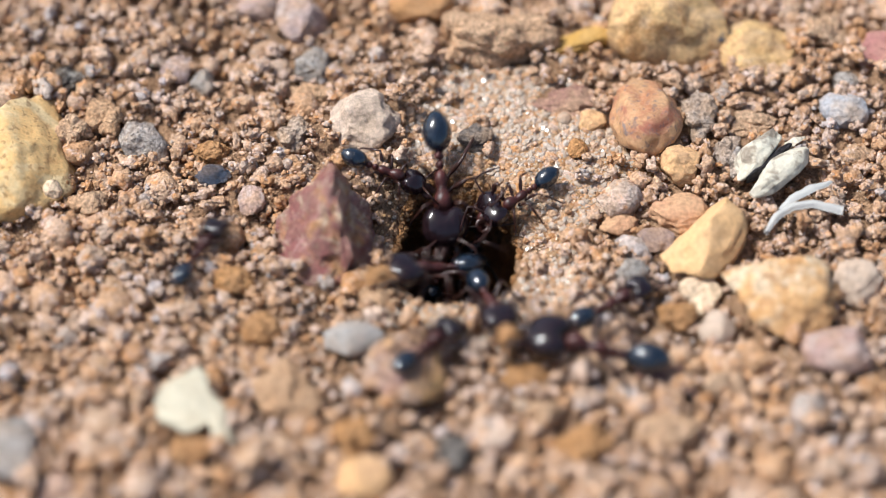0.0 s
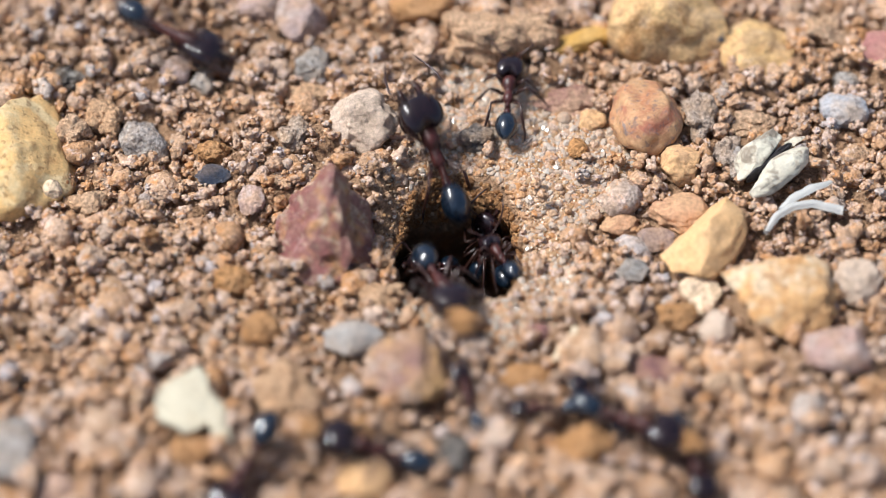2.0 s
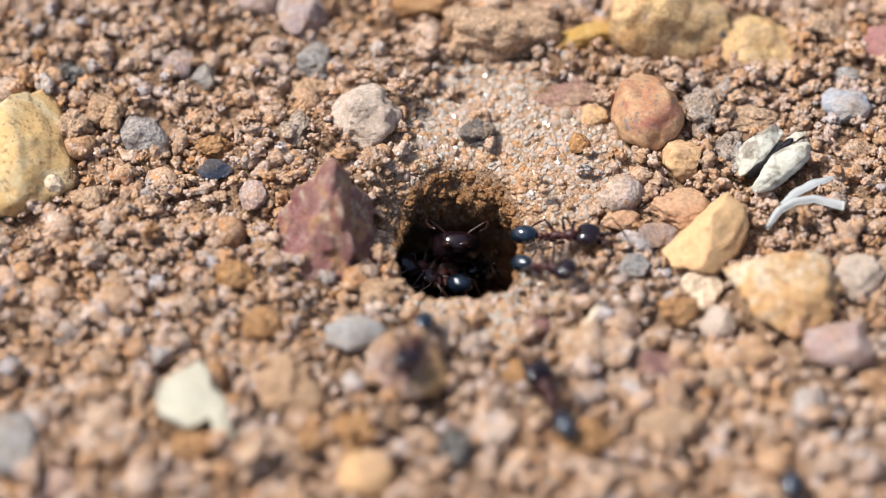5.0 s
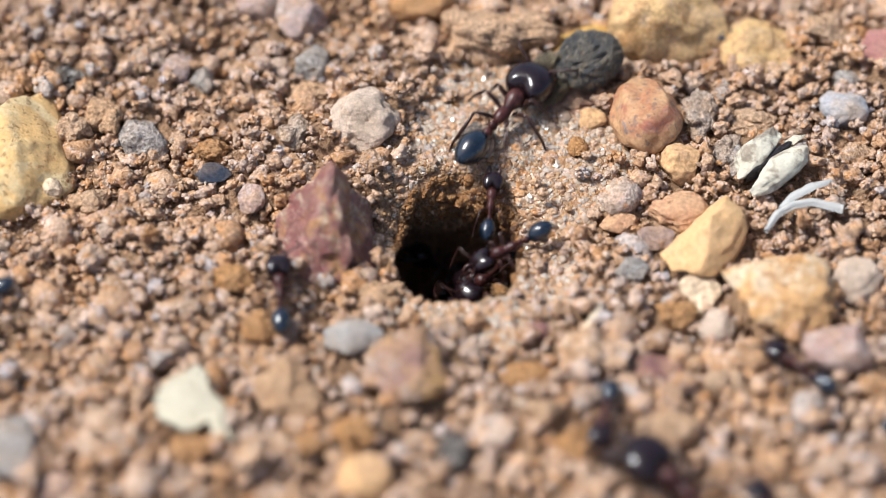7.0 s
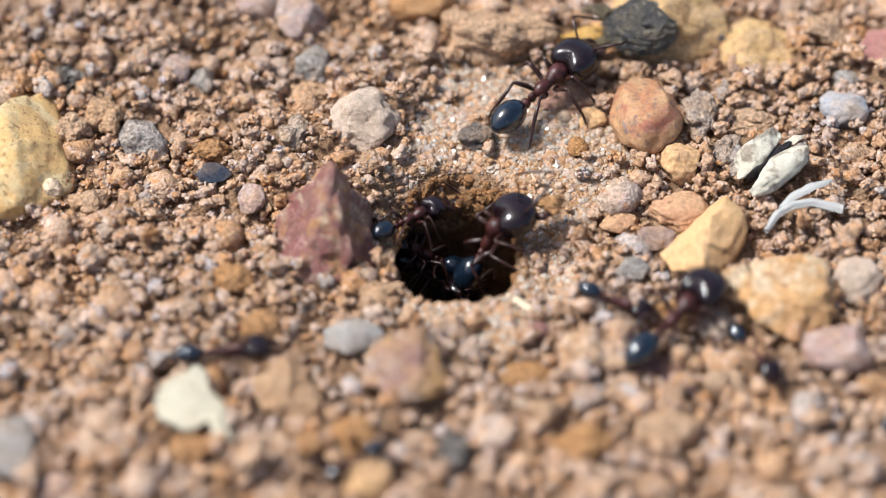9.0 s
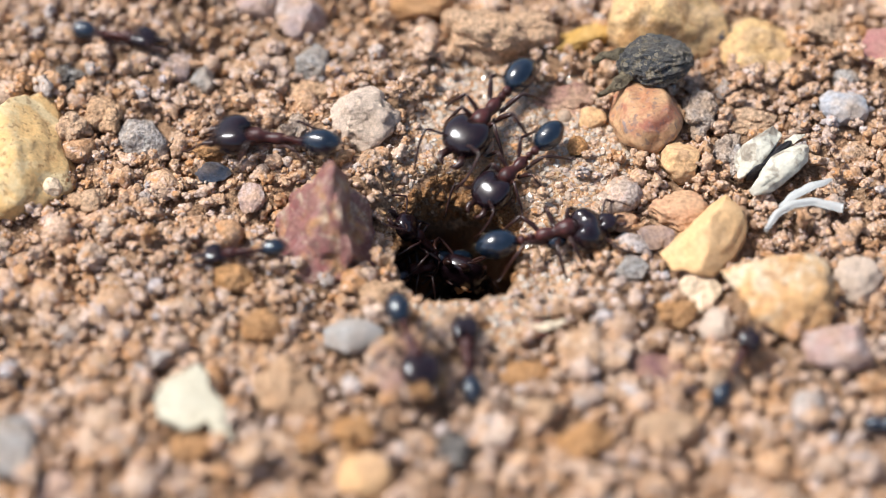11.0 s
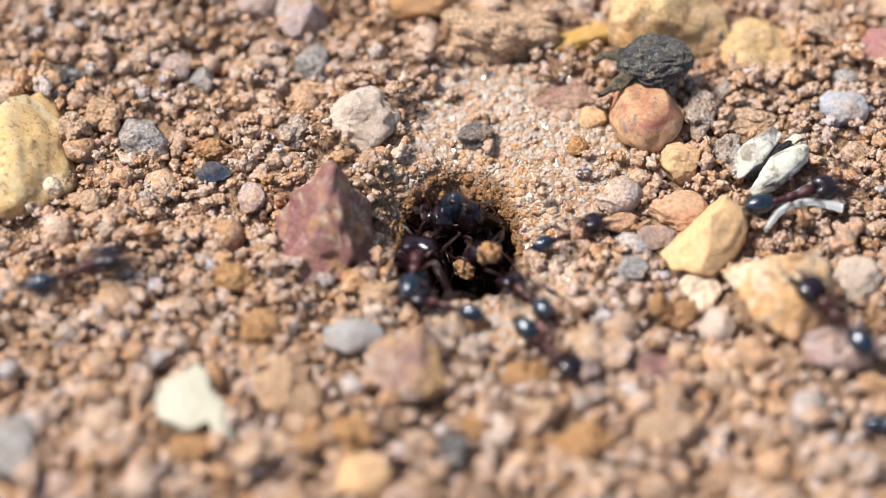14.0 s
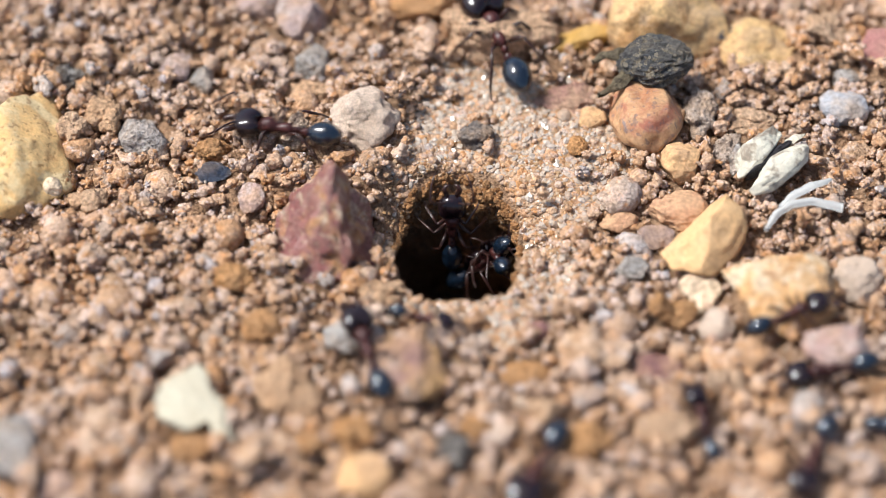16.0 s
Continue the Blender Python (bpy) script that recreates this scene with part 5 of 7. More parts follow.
    c = carried_clod(1.7, 10)
    walk(c, [(0, stand(0.54, -0.28, -9.30, -144, -60)), (0.3, stand(-2.28, -0.81, 1.00, -144, -55)), (0.5, stand(-3.32, -1.27, 1.21, -165, -42)), (0.6, stand(-3.90, -3.78, 2.33, -139, -37)), (0.7, stand(-6.98, -3.11, 1.73, -162, -18)), (0.8, stand(-10.92, -4.07, 1.72, -175, -8)), (1, stand(-13.84, -6.21, 1.41, -170)), (1.2, stand(-17.97, -5.71, 1.34, -203)), (1.5, stand(-19.70, -1.52, 1.37, -228)), (1.7, stand(-24.69, 2.07, 0.97, -225, -2)), (1.9, stand(-29.72, 5.71, 1.16, -226, -1)), (2.3, stand(-38.56, 7.98, 1.19, -212, 1)), (2.45, stand(-38.56, 7.98, 0.62, -212)), (16, stand(-38.56, 7.98, 0.62, -212))])
    stride(a, [(0, 2.3)])
    a = build_ant("major", 8, "carrying a clod from the hole")
    walk(a, [(0, stand(1.21, 2.55, -14.00, -91, -60)), (0.8, stand(0.53, 3.72, -6.85, -91, -68)), (0.9, stand(-0.19, 3.49, -4.83, -138, -75)), (1, stand(-0.91, 3.26, -2.82, -186, -82)), (1.2, stand(-1.23, 1.99, -2.56, -158, -54)), (1.5, stand(-0.80, 2.12, -2.00, -189, -44)), (1.7, stand(-1.05, 0.21, -1.32, -138, -28)), (1.85, stand(-0.70, -1.49, -1.02, -110, -17)), (2, stand(-0.08, -3.04, -0.57, -71, -18)), (2.2, stand(3.09, -7.05, 0.39, -31, 1)), (2.35, stand(5.44, -8.09, 0.42, -46, -3)), (2.5, stand(7.00, -8.81, 0.67, -72, -7)), (2.7, stand(6.11, -12.80, 0.94, -87, 1)), (3, stand(5.82, -18.01, 0.64, -82, -2)), (3.3, stand(5.53, -23.06, 0.35, -91, 4)), (16, stand(5.53, -23.06, 0.35, -91, 4))])
    c = carried_clod(2, 11)
    walk(c, [(0, stand(1.20, 1.43, -9.98, -91, -60)), (0.8, stand(0.52, 3.21, -2.71, -91, -68)), (0.9, stand(-0.20, 3.48, -0.66, -138, -75)), (1, stand(-0.42, 3.20, 1.32, -186, -82)), (1.2, stand(-2.63, 1.44, 1.33, -158, -54)), (1.5, stand(-2.94, 2.44, 1.57, -189, -44)), (1.7, stand(-3.32, -1.86, 1.50, -138, -28)), (1.85, stand(-1.89, -4.84, 1.16, -110, -17)), (2, stand(1.05, -6.38, 1.65, -71, -18)), (2.2, stand(6.56, -9.17, 1.33, -31, 1)), (2.35, stand(8.18, -10.98, 1.66, -46, -3)), (2.5, stand(8.21, -12.51, 2.16, -72, -7)), (2.7, stand(6.36, -16.85, 1.90, -87, 1)), (3, stand(6.40, -21.97, 1.83, -82, -2)), (3.15, stand(6.40, -21.97, 1.14, -82)), (16, stand(6.40, -21.97, 1.14, -82))])
    stride(a, [(0, 3.3)])
    a = build_ant("worker", 5, "walking into the hole")
    walk(a, [(0, stand(5.01, -22.69, 0.41, -92, -2)), (0.167, stand(4.97, -22.13, 0.38, -149)), (0.333, stand(4.94, -21.57, 0.35, -206, 2)), (0.5, stand(4.91, -21.00, 0.32, -264, 4)), (0.7, stand(4.24, -16.19, 0.47, -270, 5)), (1, stand(4.50, -9.91, 0.74, -259, 14)), (1.2, stand(2.79, -7.12, 0.33, -244, 1)), (1.5, stand(-0.43, -3.79, -0.38, -265, 20)), (1.7, stand(-0.55, -0.78, -2.03, -268, 26)), (2, stand(-0.19, 0.80, -11.00, -268, 60)), (16, stand(-0.19, 0.80, -11.00, -268, 60))])
    stride(a, [(0, 2)])
    a = build_ant("worker", 5.5, "walking into the hole")
    walk(a, [(0, stand(7.01, -24.24, 0.15, 137, -2)), (0.6, stand(6.32, -21.25, 0.49, 127)), (1, stand(6.82, -15.97, 0.78, 131, 5)), (1.2, stand(4.99, -12.53, 0.87, 92, -13)), (1.5, stand(2.42, -7.96, 0.40, 111)), (1.7, stand(3.05, -3.79, -0.37, 87, 14)), (2, stand(3.36, 0.13, -1.77, 111, 21)), (2.3, stand(2.63, 3.54, -4.78, 103, 37)), (2.6, stand(2.02, 1.14, -12.00, 103, 60)), (16, stand(2.02, 1.14, -12.00, 103, 60))])
    stride(a, [(0, 2.6)])
    a = build_ant("worker", 7, "climbing out and away from the hole")
    walk(a, [(0, stand(0.16, 2.38, -13.00, 92, -60)), (1.2, stand(2.13, 4.87, -3.17, 92, -77)), (1.5, stand(3.02, 4.73, -0.95, 68, -32)), (1.7, stand(3.62, 7.07, -0.34, 63, -13)), (1.85, stand(3.82, 9.10, 0.09, 78, -4)), (2, stand(3.85, 10.87, 0.30, 86, -4)), (2.2, stand(7.54, 11.32, 0.31, 51, -2)), (2.35, stand(6.88, 9.31, 0.25, 12, -3)), (2.5, stand(5.25, 7.22, 0.13, -42, 3)), (2.7, stand(7.24, 3.11, -0.24, -80, 7)), (3, stand(11.74, -3.76, 0.45, -62, -3)), (3.2, stand(16.52, -8.15, 0.08, -21, -6)), (3.5, stand(20.30, -10.37, 0.18, -9, -1)), (3.7, stand(20.80, -10.69, 0.17, -7, 3)), (4, stand(20.00, -10.68, 0.22, -18, -2)), (4.2, stand(18.90, -10.71, 0.44, -70, -5)), (4.8, stand(18.02, -15.96, 0.41, -96, -7)), (5.4, stand(17.32, -24.09, 0.47, -95, -3)), (16, stand(17.32, -24.09, 0.47, -95, -3))])
    stride(a, [(0, 5.4)])
    a = build_ant("major", 8.5, "wandering over the crumbs")
    walk(a, [(0, stand(-25.43, 32.58, 0.33, -43, -4)), (1.6, stand(-22.77, 24.45, 0.21, -34, -5)), (2, stand(-16.51, 15.92, 0.19, -29, 10)), (2.2, stand(-8.54, 12.82, 0.22, 6, -3)), (2.5, stand(-5.79, 16.01, 0.24, 36, 1)), (2.7, stand(-2.20, 15.22, 0.84, 18, -7)), (2.85, stand(-0.35, 12.64, 0.63, 10, 6)), (3, stand(0.71, 8.22, 0.50, -21, 8)), (3.2, stand(3.33, 4.29, -0.53, -43, 4)), (3.35, stand(4.94, 4.69, -0.23, -21, -3)), (3.5, stand(5.13, 6.20, -0.06, 4, -4)), (3.6, stand(3.69, 8.26, -0.02, 43, -5)), (3.7, stand(1.55, 9.46, -0.01, 66, -4)), (3.85, stand(0.17, 10.44, 0.31, 91, -6)), (4, stand(-0.90, 10.72, 0.33, 111, -5)), (4.1, stand(-1.97, 7.09, 0.60, 159, -19)), (4.2, stand(-0.21, 4.38, -0.76, 189, -2)), (4.35, stand(-0.54, 4.80, -1.05, 229, 34)), (4.5, stand(-0.87, 5.22, -1.35, 270, 70)), (4.9, stand(0.70, 0.21, -14.00, 270, 60)), (16, stand(0.70, 0.21, -14.00, 270, 60))])
    stride(a, [(0, 4.9)])
    a = build_ant("major", 9, "climbing out and away from the hole")
    walk(a, [(0, stand(1.77, 2.17, -11.00, 104, -60)), (1.7, stand(0.36, 5.96, -2.98, 104, -65)), (2, stand(-0.75, 7.12, -0.26, 118, -36)), (2.2, stand(-1.46, 12.74, 0.53, 102, 2)), (2.35, stand(-0.52, 14.94, 0.64, 98, -4)), (2.5, stand(0.92, 16.05, 0.59, 77)), (2.7, stand(6.53, 20.11, 0.78, 64, 10)), (2.9, stand(11.71, 28.00, 0.34, 43, -6)), (3.2, stand(14.36, 34.61, 0.47, 63, 2)), (16, stand(14.36, 34.61, 0.47, 63, 2))])
    stride(a, [(0, 3.2)])
    a = build_ant("worker", 6, "climbing out and away from the hole")
    walk(a, [(0, stand(-0.35, 1.45, -12.00, 56, -60)), (2.2, stand(2.87, 4.54, -3.18, 56, -74)), (2.5, stand(2.81, 4.26, -1.28, 72, -37)), (2.7, stand(2.94, 6.42, -0.32, 75, -21)), (2.85, stand(5.46, 8.78, 0.27, 65, -4)), (3, stand(8.25, 11.56, 0.32, 57, -2)), (3.2, stand(10.14, 10.41, 1.18, 11, -27)), (3.5, stand(10.83, 7.84, 0.72, -37, 7)), (3.7, stand(13.82, 1.96, 1.21, -62, -22)), (4, stand(18.37, -5.01, 2.04, -11, -3)), (4.2, stand(20.99, -5.39, 1.10, 24, 16)), (4.5, stand(26.96, -4.94, 0.25, 4, 5)), (16, stand(26.96, -4.94, 0.25, 4, 5))])
    stride(a, [(0, 4.5)])
    a = build_ant("worker", 5, "walking into the hole")
    walk(a, [(0, stand(9.57, -27.42, 0.46, 107, -3)), (1.5, stand(9.07, -22.26, 0.49, 107, -8)), (2, stand(8.05, -11.66, 0.68, 137, -15)), (2.2, stand(8.30, -11.39, 0.73, 139, -22)), (2.5, stand(9.02, -11.97, 0.49, 94, -1)), (2.7, stand(7.25, -8.74, 0.64, 114, 6)), (3, stand(5.55, -4.64, 0.13, 112, 10)), (3.2, stand(4.31, -1.72, -0.93, 118, 26)), (3.4, stand(2.70, 1.46, -3.75, 107, 33)), (3.6, stand(1.70, 0.55, -13.00, 107, 60)), (16, stand(1.70, 0.55, -13.00, 107, 60))])
    stride(a, [(0, 3.6)])
    a = build_ant("worker", 4.5, "walking into the hole")
    walk(a, [(0, stand(6.54, -27.19, 0.06, 123)), (1.5, stand(6.25, -21.27, 0.48, 117, -3)), (2, stand(5.31, -12.31, 1.08, 183)), (2.2, stand(3.95, -12.24, 0.83, 136, 3)), (2.5, stand(4.96, -13.60, 0.74, 103, -15)), (2.7, stand(4.89, -9.72, 0.64, 141, 10)), (3, stand(2.41, -6.48, 0.26, 126, 2)), (3.2, stand(0.64, -3.04, -0.54, 105, 22)), (3.4, stand(0.66, -0.13, -2.95, 96, 27)), (3.7, stand(0.79, 2.60, -14.00, 96, 60)), (16, stand(0.79, 2.60, -14.00, 96, 60))])
    stride(a, [(0, 3.7)])
    a = build_ant("worker", 5, "walking into the hole")
    walk(a, [(0, stand(2.37, -27.49, 0.45, 108, 2)), (1.6, stand(1.56, -21.19, 0.37, 102, -7)), (2, stand(1.31, -11.11, 0.60, 108, -8)), (2.2, stand(0.75, -4.30, -0.24, 96, 21)), (2.4, stand(0.62, -0.55, -2.77, 93, 31)), (2.7, stand(0.08, 0.48, -11.00, 93, 60)), (16, stand(0.08, 0.48, -11.00, 93, 60))])
    stride(a, [(0, 2.7)])
    a = build_ant("worker", 6, "climbing out of the hole")
    walk(a, [(0, stand(2.04, 1.56, -12.00, -32, -60)), (3.5, stand(3.16, 2.72, -4.50, -32, -53)), (3.7, stand(1.89, 1.85, -2.57, -100, -78)), (3.85, stand(2.50, 2.25, -1.99, -26, -48)), (4, stand(3.11, 2.66, -1.40, 48, -18)), (4.2, stand(3.42, 1.06, -1.19, 16, -13)), (4.7, stand(5.69, 0.18, -0.78, -16, -8)), (5.5, stand(6.99, 1.80, -0.65, 5, -13)), (6.3, stand(8.44, 2.41, -0.31, 9, -7)), (6.4, stand(9.79, 1.12, -0.31, -19, -3)), (6.5, stand(10.88, -0.72, -0.04, -65, -9)), (6.8, stand(9.95, -8.48, 0.33, -95, -5)), (7, stand(8.48, -13.07, 0.84, -102, -11)), (7.2, stand(7.47, -14.35, 0.93, -133, 10)), (7.5, stand(2.56, -15.11, 0.43, -195, -1)), (7.8, stand(-1.54, -16.86, 0.60, -171, -8)), (8.1, stand(-5.41, -20.43, 0.27, -142, -2)), (8.5, stand(-7.25, -24.55, 0.18, -141, -1)), (16, stand(-7.25, -24.55, 0.18, -141, -1))])
    stride(a, [(3.5, 8.5)])
    a = build_ant("major", 9.5, "hauling a seed pod from the hole")
    walk(a, [(0, stand(-0.14, 2.08, -13.00, -91, -60)), (5.2, stand(0.79, 2.93, -6.40, -91, -68)), (5.5, stand(1.45, 3.44, -4.49, -26, -75)), (5.8, stand(2.11, 3.95, -2.58, 39, -82)), (6.3, stand(1.46, 5.10, -1.28, 72, -40)), (6.5, stand(0.75, 5.55, -0.76, 78, -23)), (6.8, stand(2.55, 8.16, -0.26, 59, -9)), (7, stand(3.64, 9.20, 0.07, 53, -5)), (7.2, stand(3.92, 10.70, 0.42, 59, -2)), (7.5, stand(4.53, 10.52, 0.42, 54, -2)), (7.8, stand(5.35, 11.51, 0.61, 53, -5)), (8, stand(5.34, 11.41, 0.60, 55, -4)), (8.2, stand(5.23, 11.31, 0.59, 54, -4)), (8.5, stand(5.61, 11.11, 0.56, 51, -5)), (8.8, stand(5.90, 11.14, 0.52, 49, -5)), (9, stand(6.05, 11.01, 0.43, 46, -4)), (9.2, stand(6.09, 10.95, 0.49, 50, -5)), (9.9, stand(6.74, 10.66, 0.30, 46, -3)), (10.15, stand(6.55, 11.09, 0.40, -17, 1)), (10.4, stand(6.36, 11.53, 0.50, -79, 6)), (10.7, stand(4.89, 10.70, 0.33, -115, 3)), (11.3, stand(1.87, 8.16, -0.06, -125, 5)), (11.5, stand(2.31, 7.23, -0.20, -111, 17)), (11.8, stand(3.07, 5.91, -0.86, -130, 31)), (12, stand(3.01, 5.86, -0.88, -133, 30)), (12.2, stand(2.89, 5.21, -1.04, -129, 35)), (12.5, stand(2.19, 3.92, -1.81, -117, 38)), (12.7, stand(2.26, 5.14, -2.60, -132, 66)), (13, stand(-0.14, 2.08, -13.00, -132, 60)), (16, stand(-0.14, 2.08, -13.00, -132, 60))])
    stride(a, [(5.2, 7.8), (9.9, 11.8), (12, 13)])
    a = build_ant("worker", 6, "coming back to the hole")
    walk(a, [(0, stand(38.36, -0.16, 0.20, 177, -5)), (5.9, stand(30.50, -0.71, 0.09, 169, 4)), (6.3, stand(21.94, 0.02, -0.02, 167, 2)), (6.5, stand(16.98, 2.00, 0.06, 137, -2)), (6.65, stand(12.15, 0.75, 0.90, 151, 26)), (6.8, stand(7.34, 1.26, -0.68, 182, 10)), (7, stand(4.12, 0.63, -1.36, 198, 24)), (7.2, stand(3.40, 0.90, -3.66, 147, 53)), (7.5, stand(1.11, 0.23, -14.00, 147, 60)), (16, stand(1.11, 0.23, -14.00, 147, 60))])
    stride(a, [(5.9, 7.5)])
    a = build_ant("worker", 5, "climbing out and away from the hole")
    walk(a, [(0, stand(1.45, 2.44, -11.00, -48, -60)), (6.8, stand(3.14, 3.14, -2.73, -48, -84)), (6.9, stand(2.95, 3.43, -1.82, 18, -49)), (7, stand(2.76, 3.73, -0.92, 84, -14)), (7.2, stand(5.82, 5.86, -0.04, 51, -7)), (7.5, stand(7.87, 8.75, 0.31, 69, -5)), (7.8, stand(7.73, 7.69, 0.18, 45, -5)), (7.9, stand(7.28, 6.82, 0.11, 1, -2)), (8, stand(6.83, 5.95, 0.03, -44, 1)), (8.2, stand(8.79, 3.17, -0.17, -62, 1)), (8.5, stand(12.46, -1.92, 0.10, -54, 1)), (8.8, stand(15.16, -5.00, 0.27, -55)), (9, stand(16.89, -8.10, 0.12, -58)), (9.2, stand(16.75, -10.49, 0.13, -98, 3)), (9.8, stand(15.17, -18.66, 0.01, -101, 9)), (10.4, stand(14.43, -26.10, 0.37, -94, -3)), (16, stand(14.43, -26.10, 0.37, -94, -3))])
    stride(a, [(6.8, 10.4)])
    a = build_ant("worker", 5.5, "walking into the hole")
    walk(a, [(0, stand(34.83, -11.83, 0.43, 154, -3)), (6.6, stand(26.53, -10.96, 0.14, 157, -6)), (7, stand(19.18, -9.27, 0.36, 136, 4)), (7.2, stand(16.66, -7.57, 0.12, 135, 3)), (7.5, stand(12.55, -2.08, 0.52, 101, -1)), (7.8, stand(9.72, 3.35, -0.13, 131)), (8, stand(4.25, 0.95, -1.04, 207, 6)), (8.2, stand(4.17, 0.51, -1.56, 197, 40)), (8.5, stand(-0.29, 1.03, -12.00, 197, 60)), (16, stand(-0.29, 1.03, -12.00, 197, 60))])
    stride(a, [(6.6, 8.5)])
    a = build_ant("worker", 6, "walking into the hole")
    walk(a, [(0, stand(19.17, -26.50, 0.30, 111, -6)), (6.8, stand(18.30, -21.71, 0.33, 108, 6)), (7.2, stand(14.48, -14.52, 0.09, 116, -2)), (7.5, stand(12.23, -9.72, 0.51, 91, 3)), (7.8, stand(10.73, -4.31, 0.18, 104, -2)), (8, stand(3.71, -2.95, -0.51, 161, 17)), (8.2, stand(0.94, -0.91, -1.82, 152, 25)), (8.5, stand(1.94, 0.90, -13.00, 152, 60)), (16, stand(1.94, 0.90, -13.00, 152, 60))])
    stride(a, [(6.8, 8.5)])
    a = build_ant("worker", 6, "running over the crumbs beside a red stone")
    walk(a, [(0, stand(-44.14, 9.65, 0.13, 3, 3)), (4.5, stand(-36.94, 6.91, 0.34, -16, -9)), (5.6, stand(-18.30, 1.44, 0.54, 20, -6)), (6.3, stand(-9.58, 3.53, 0.63, 38, -14)), (6.5, stand(-9.82, -0.97, 0.77, 87, -5)), (6.8, stand(-9.06, -3.45, 0.79, 92, -3)), (7, stand(-8.98, -4.26, 0.57, 94, -2)), (7.2, stand(-9.04, -3.31, 0.77, 84, -2)), (7.5, stand(-8.85, -0.71, 0.44, 22, 1)), (7.65, stand(-7.56, -0.08, 2.47, 17, -42)), (7.725, stand(-7.76, 0.95, 1.74, 57, -22)), (7.8, stand(-7.96, 1.98, 1.00, 97, -2)), (8, stand(-5.64, 6.39, 0.90, 64, -12)), (8.1, stand(-3.43, 4.64, 0.21, 24, 11)), (8.2, stand(-1.25, 2.79, -1.47, 22, 8)), (8.5, stand(-0.87, 3.62, -2.61, -8, 56)), (9, stand(0.39, 2.51, -14.00, -8, 60)), (16, stand(0.39, 2.51, -14.00, -8, 60))])
    stride(a, [(4.5, 9)])
    a = build_ant("worker", 5.5, "walking away over the crumbs")
    walk(a, [(0, stand(0.45, 0.27, -11.00, 163, -60)), (4.6, stand(0.45, 0.27, -11.00, 163, 60)), (5.2, stand(-2.00, 1.45, -1.22, 163, -8)), (5.8, stand(-7.45, 2.22, 2.15, 135, 30)), (6.3, stand(-14.52, 4.68, 0.07, 187, 7)), (6.5, stand(-19.17, 1.76, 0.49, 181, 7)), (6.8, stand(-22.56, -2.39, 0.02, 228, -8)), (7, stand(-25.64, -4.74, 0.19, 218, 4)), (7.5, stand(-35.03, -7.03, 0.31, 199, -5)), (16, stand(-35.03, -7.03, 0.31, 199, -5))])
    stride(a, [(4.6, 7.5)])
    a = build_ant("major", 9, "hurrying back to the hole")
    walk(a, [(0, stand(20.47, -33.06, 0.27, 128)), (6.3, stand(17.28, -23.54, 0.44, 134, 1)), (7, stand(12.25, -17.44, 0.25, 141, -10)), (7.2, stand(12.18, -15.91, 0.23, 97, -2)), (7.5, stand(11.11, -16.22, 0.41, 101)), (7.8, stand(6.93, -13.89, 1.00, 113, -3)), (8, stand(5.61, -9.02, 0.55, 121, 4)), (8.2, stand(3.25, -6.09, -0.28, 132, 11)), (8.35, stand(5.35, -6.68, 0.32, 105, 6)), (8.5, stand(8.77, -8.06, 0.66, 65, 6)), (8.8, stand(12.07, -7.83, 0.29, 33, 1)), (9, stand(12.62, -6.30, 0.40, 49, 1)), (9.2, stand(12.55, -4.69, 0.24, 92, 2)), (9.6, stand(10.13, -4.02, 0.22, 129)), (10, stand(5.86, -1.80, -0.77, 140, 25)), (10.4, stand(3.61, 1.08, -3.85, 121, 46)), (10.8, stand(1.91, 1.96, -12.00, 121, 60)), (16, stand(1.91, 1.96, -12.00, 121, 60))])
    stride(a, [(6.3, 10.8)])
    a = build_ant("worker", 6, "running over the crumbs to the hole")
    walk(a, [(0, stand(-13.28, -29.72, 0.23, 94)), (7.6, stand(-10.11, -19.60, 0.28, 99, -7)), (8, stand(-9.66, -13.85, 0.99, 86, 6)), (8.2, stand(-6.11, -9.06, 1.14, 72, 4)), (8.5, stand(-6.56, -2.49, -0.21, 70, 2)), (8.8, stand(-3.19, 0.77, -0.64, 78, 9)), (9, stand(-1.97, 2.49, -1.24, 37, 9)), (9.2, stand(-1.70, 2.53, -2.03, 2, 49)), (9.6, stand(-0.31, 1.70, -13.00, 2, 60)), (16, stand(-0.31, 1.70, -13.00, 2, 60))])
    stride(a, [(7.6, 9.6)])
    a = build_ant("worker", 4, "walking away from the hole")
    walk(a, [(0, stand(1.50, 0.39, -14.00, -86, -60)), (7, stand(1.50, 0.39, -14.00, -86, 60)), (7.2, stand(0.64, -2.83, -1.23, -86, -32)), (7.5, stand(1.46, -5.10, 0.24, -54, -6)), (7.8, stand(1.27, -6.94, 0.46, -85, -3)), (8, stand(0.78, -9.01, 0.76, -97, -10)), (8.2, stand(-0.19, -10.32, 1.20, -115, 10)), (8.5, stand(-1.53, -13.11, 0.12, -130, -3)), (8.8, stand(-3.36, -14.64, 0.83, -148, -27)), (9, stand(-4.63, -15.81, 1.16, -149, 10)), (9.2, stand(-4.60, -16.38, 1.21, -122, 9)), (9.8, stand(-6.07, -20.96, 0.26, -113, -6)), (16, stand(-6.07, -20.96, 0.26, -113, -6))])
    stride(a, [(7, 9.8)])
    a = build_ant("worker", 6, "walking over the crumbs to the hole")
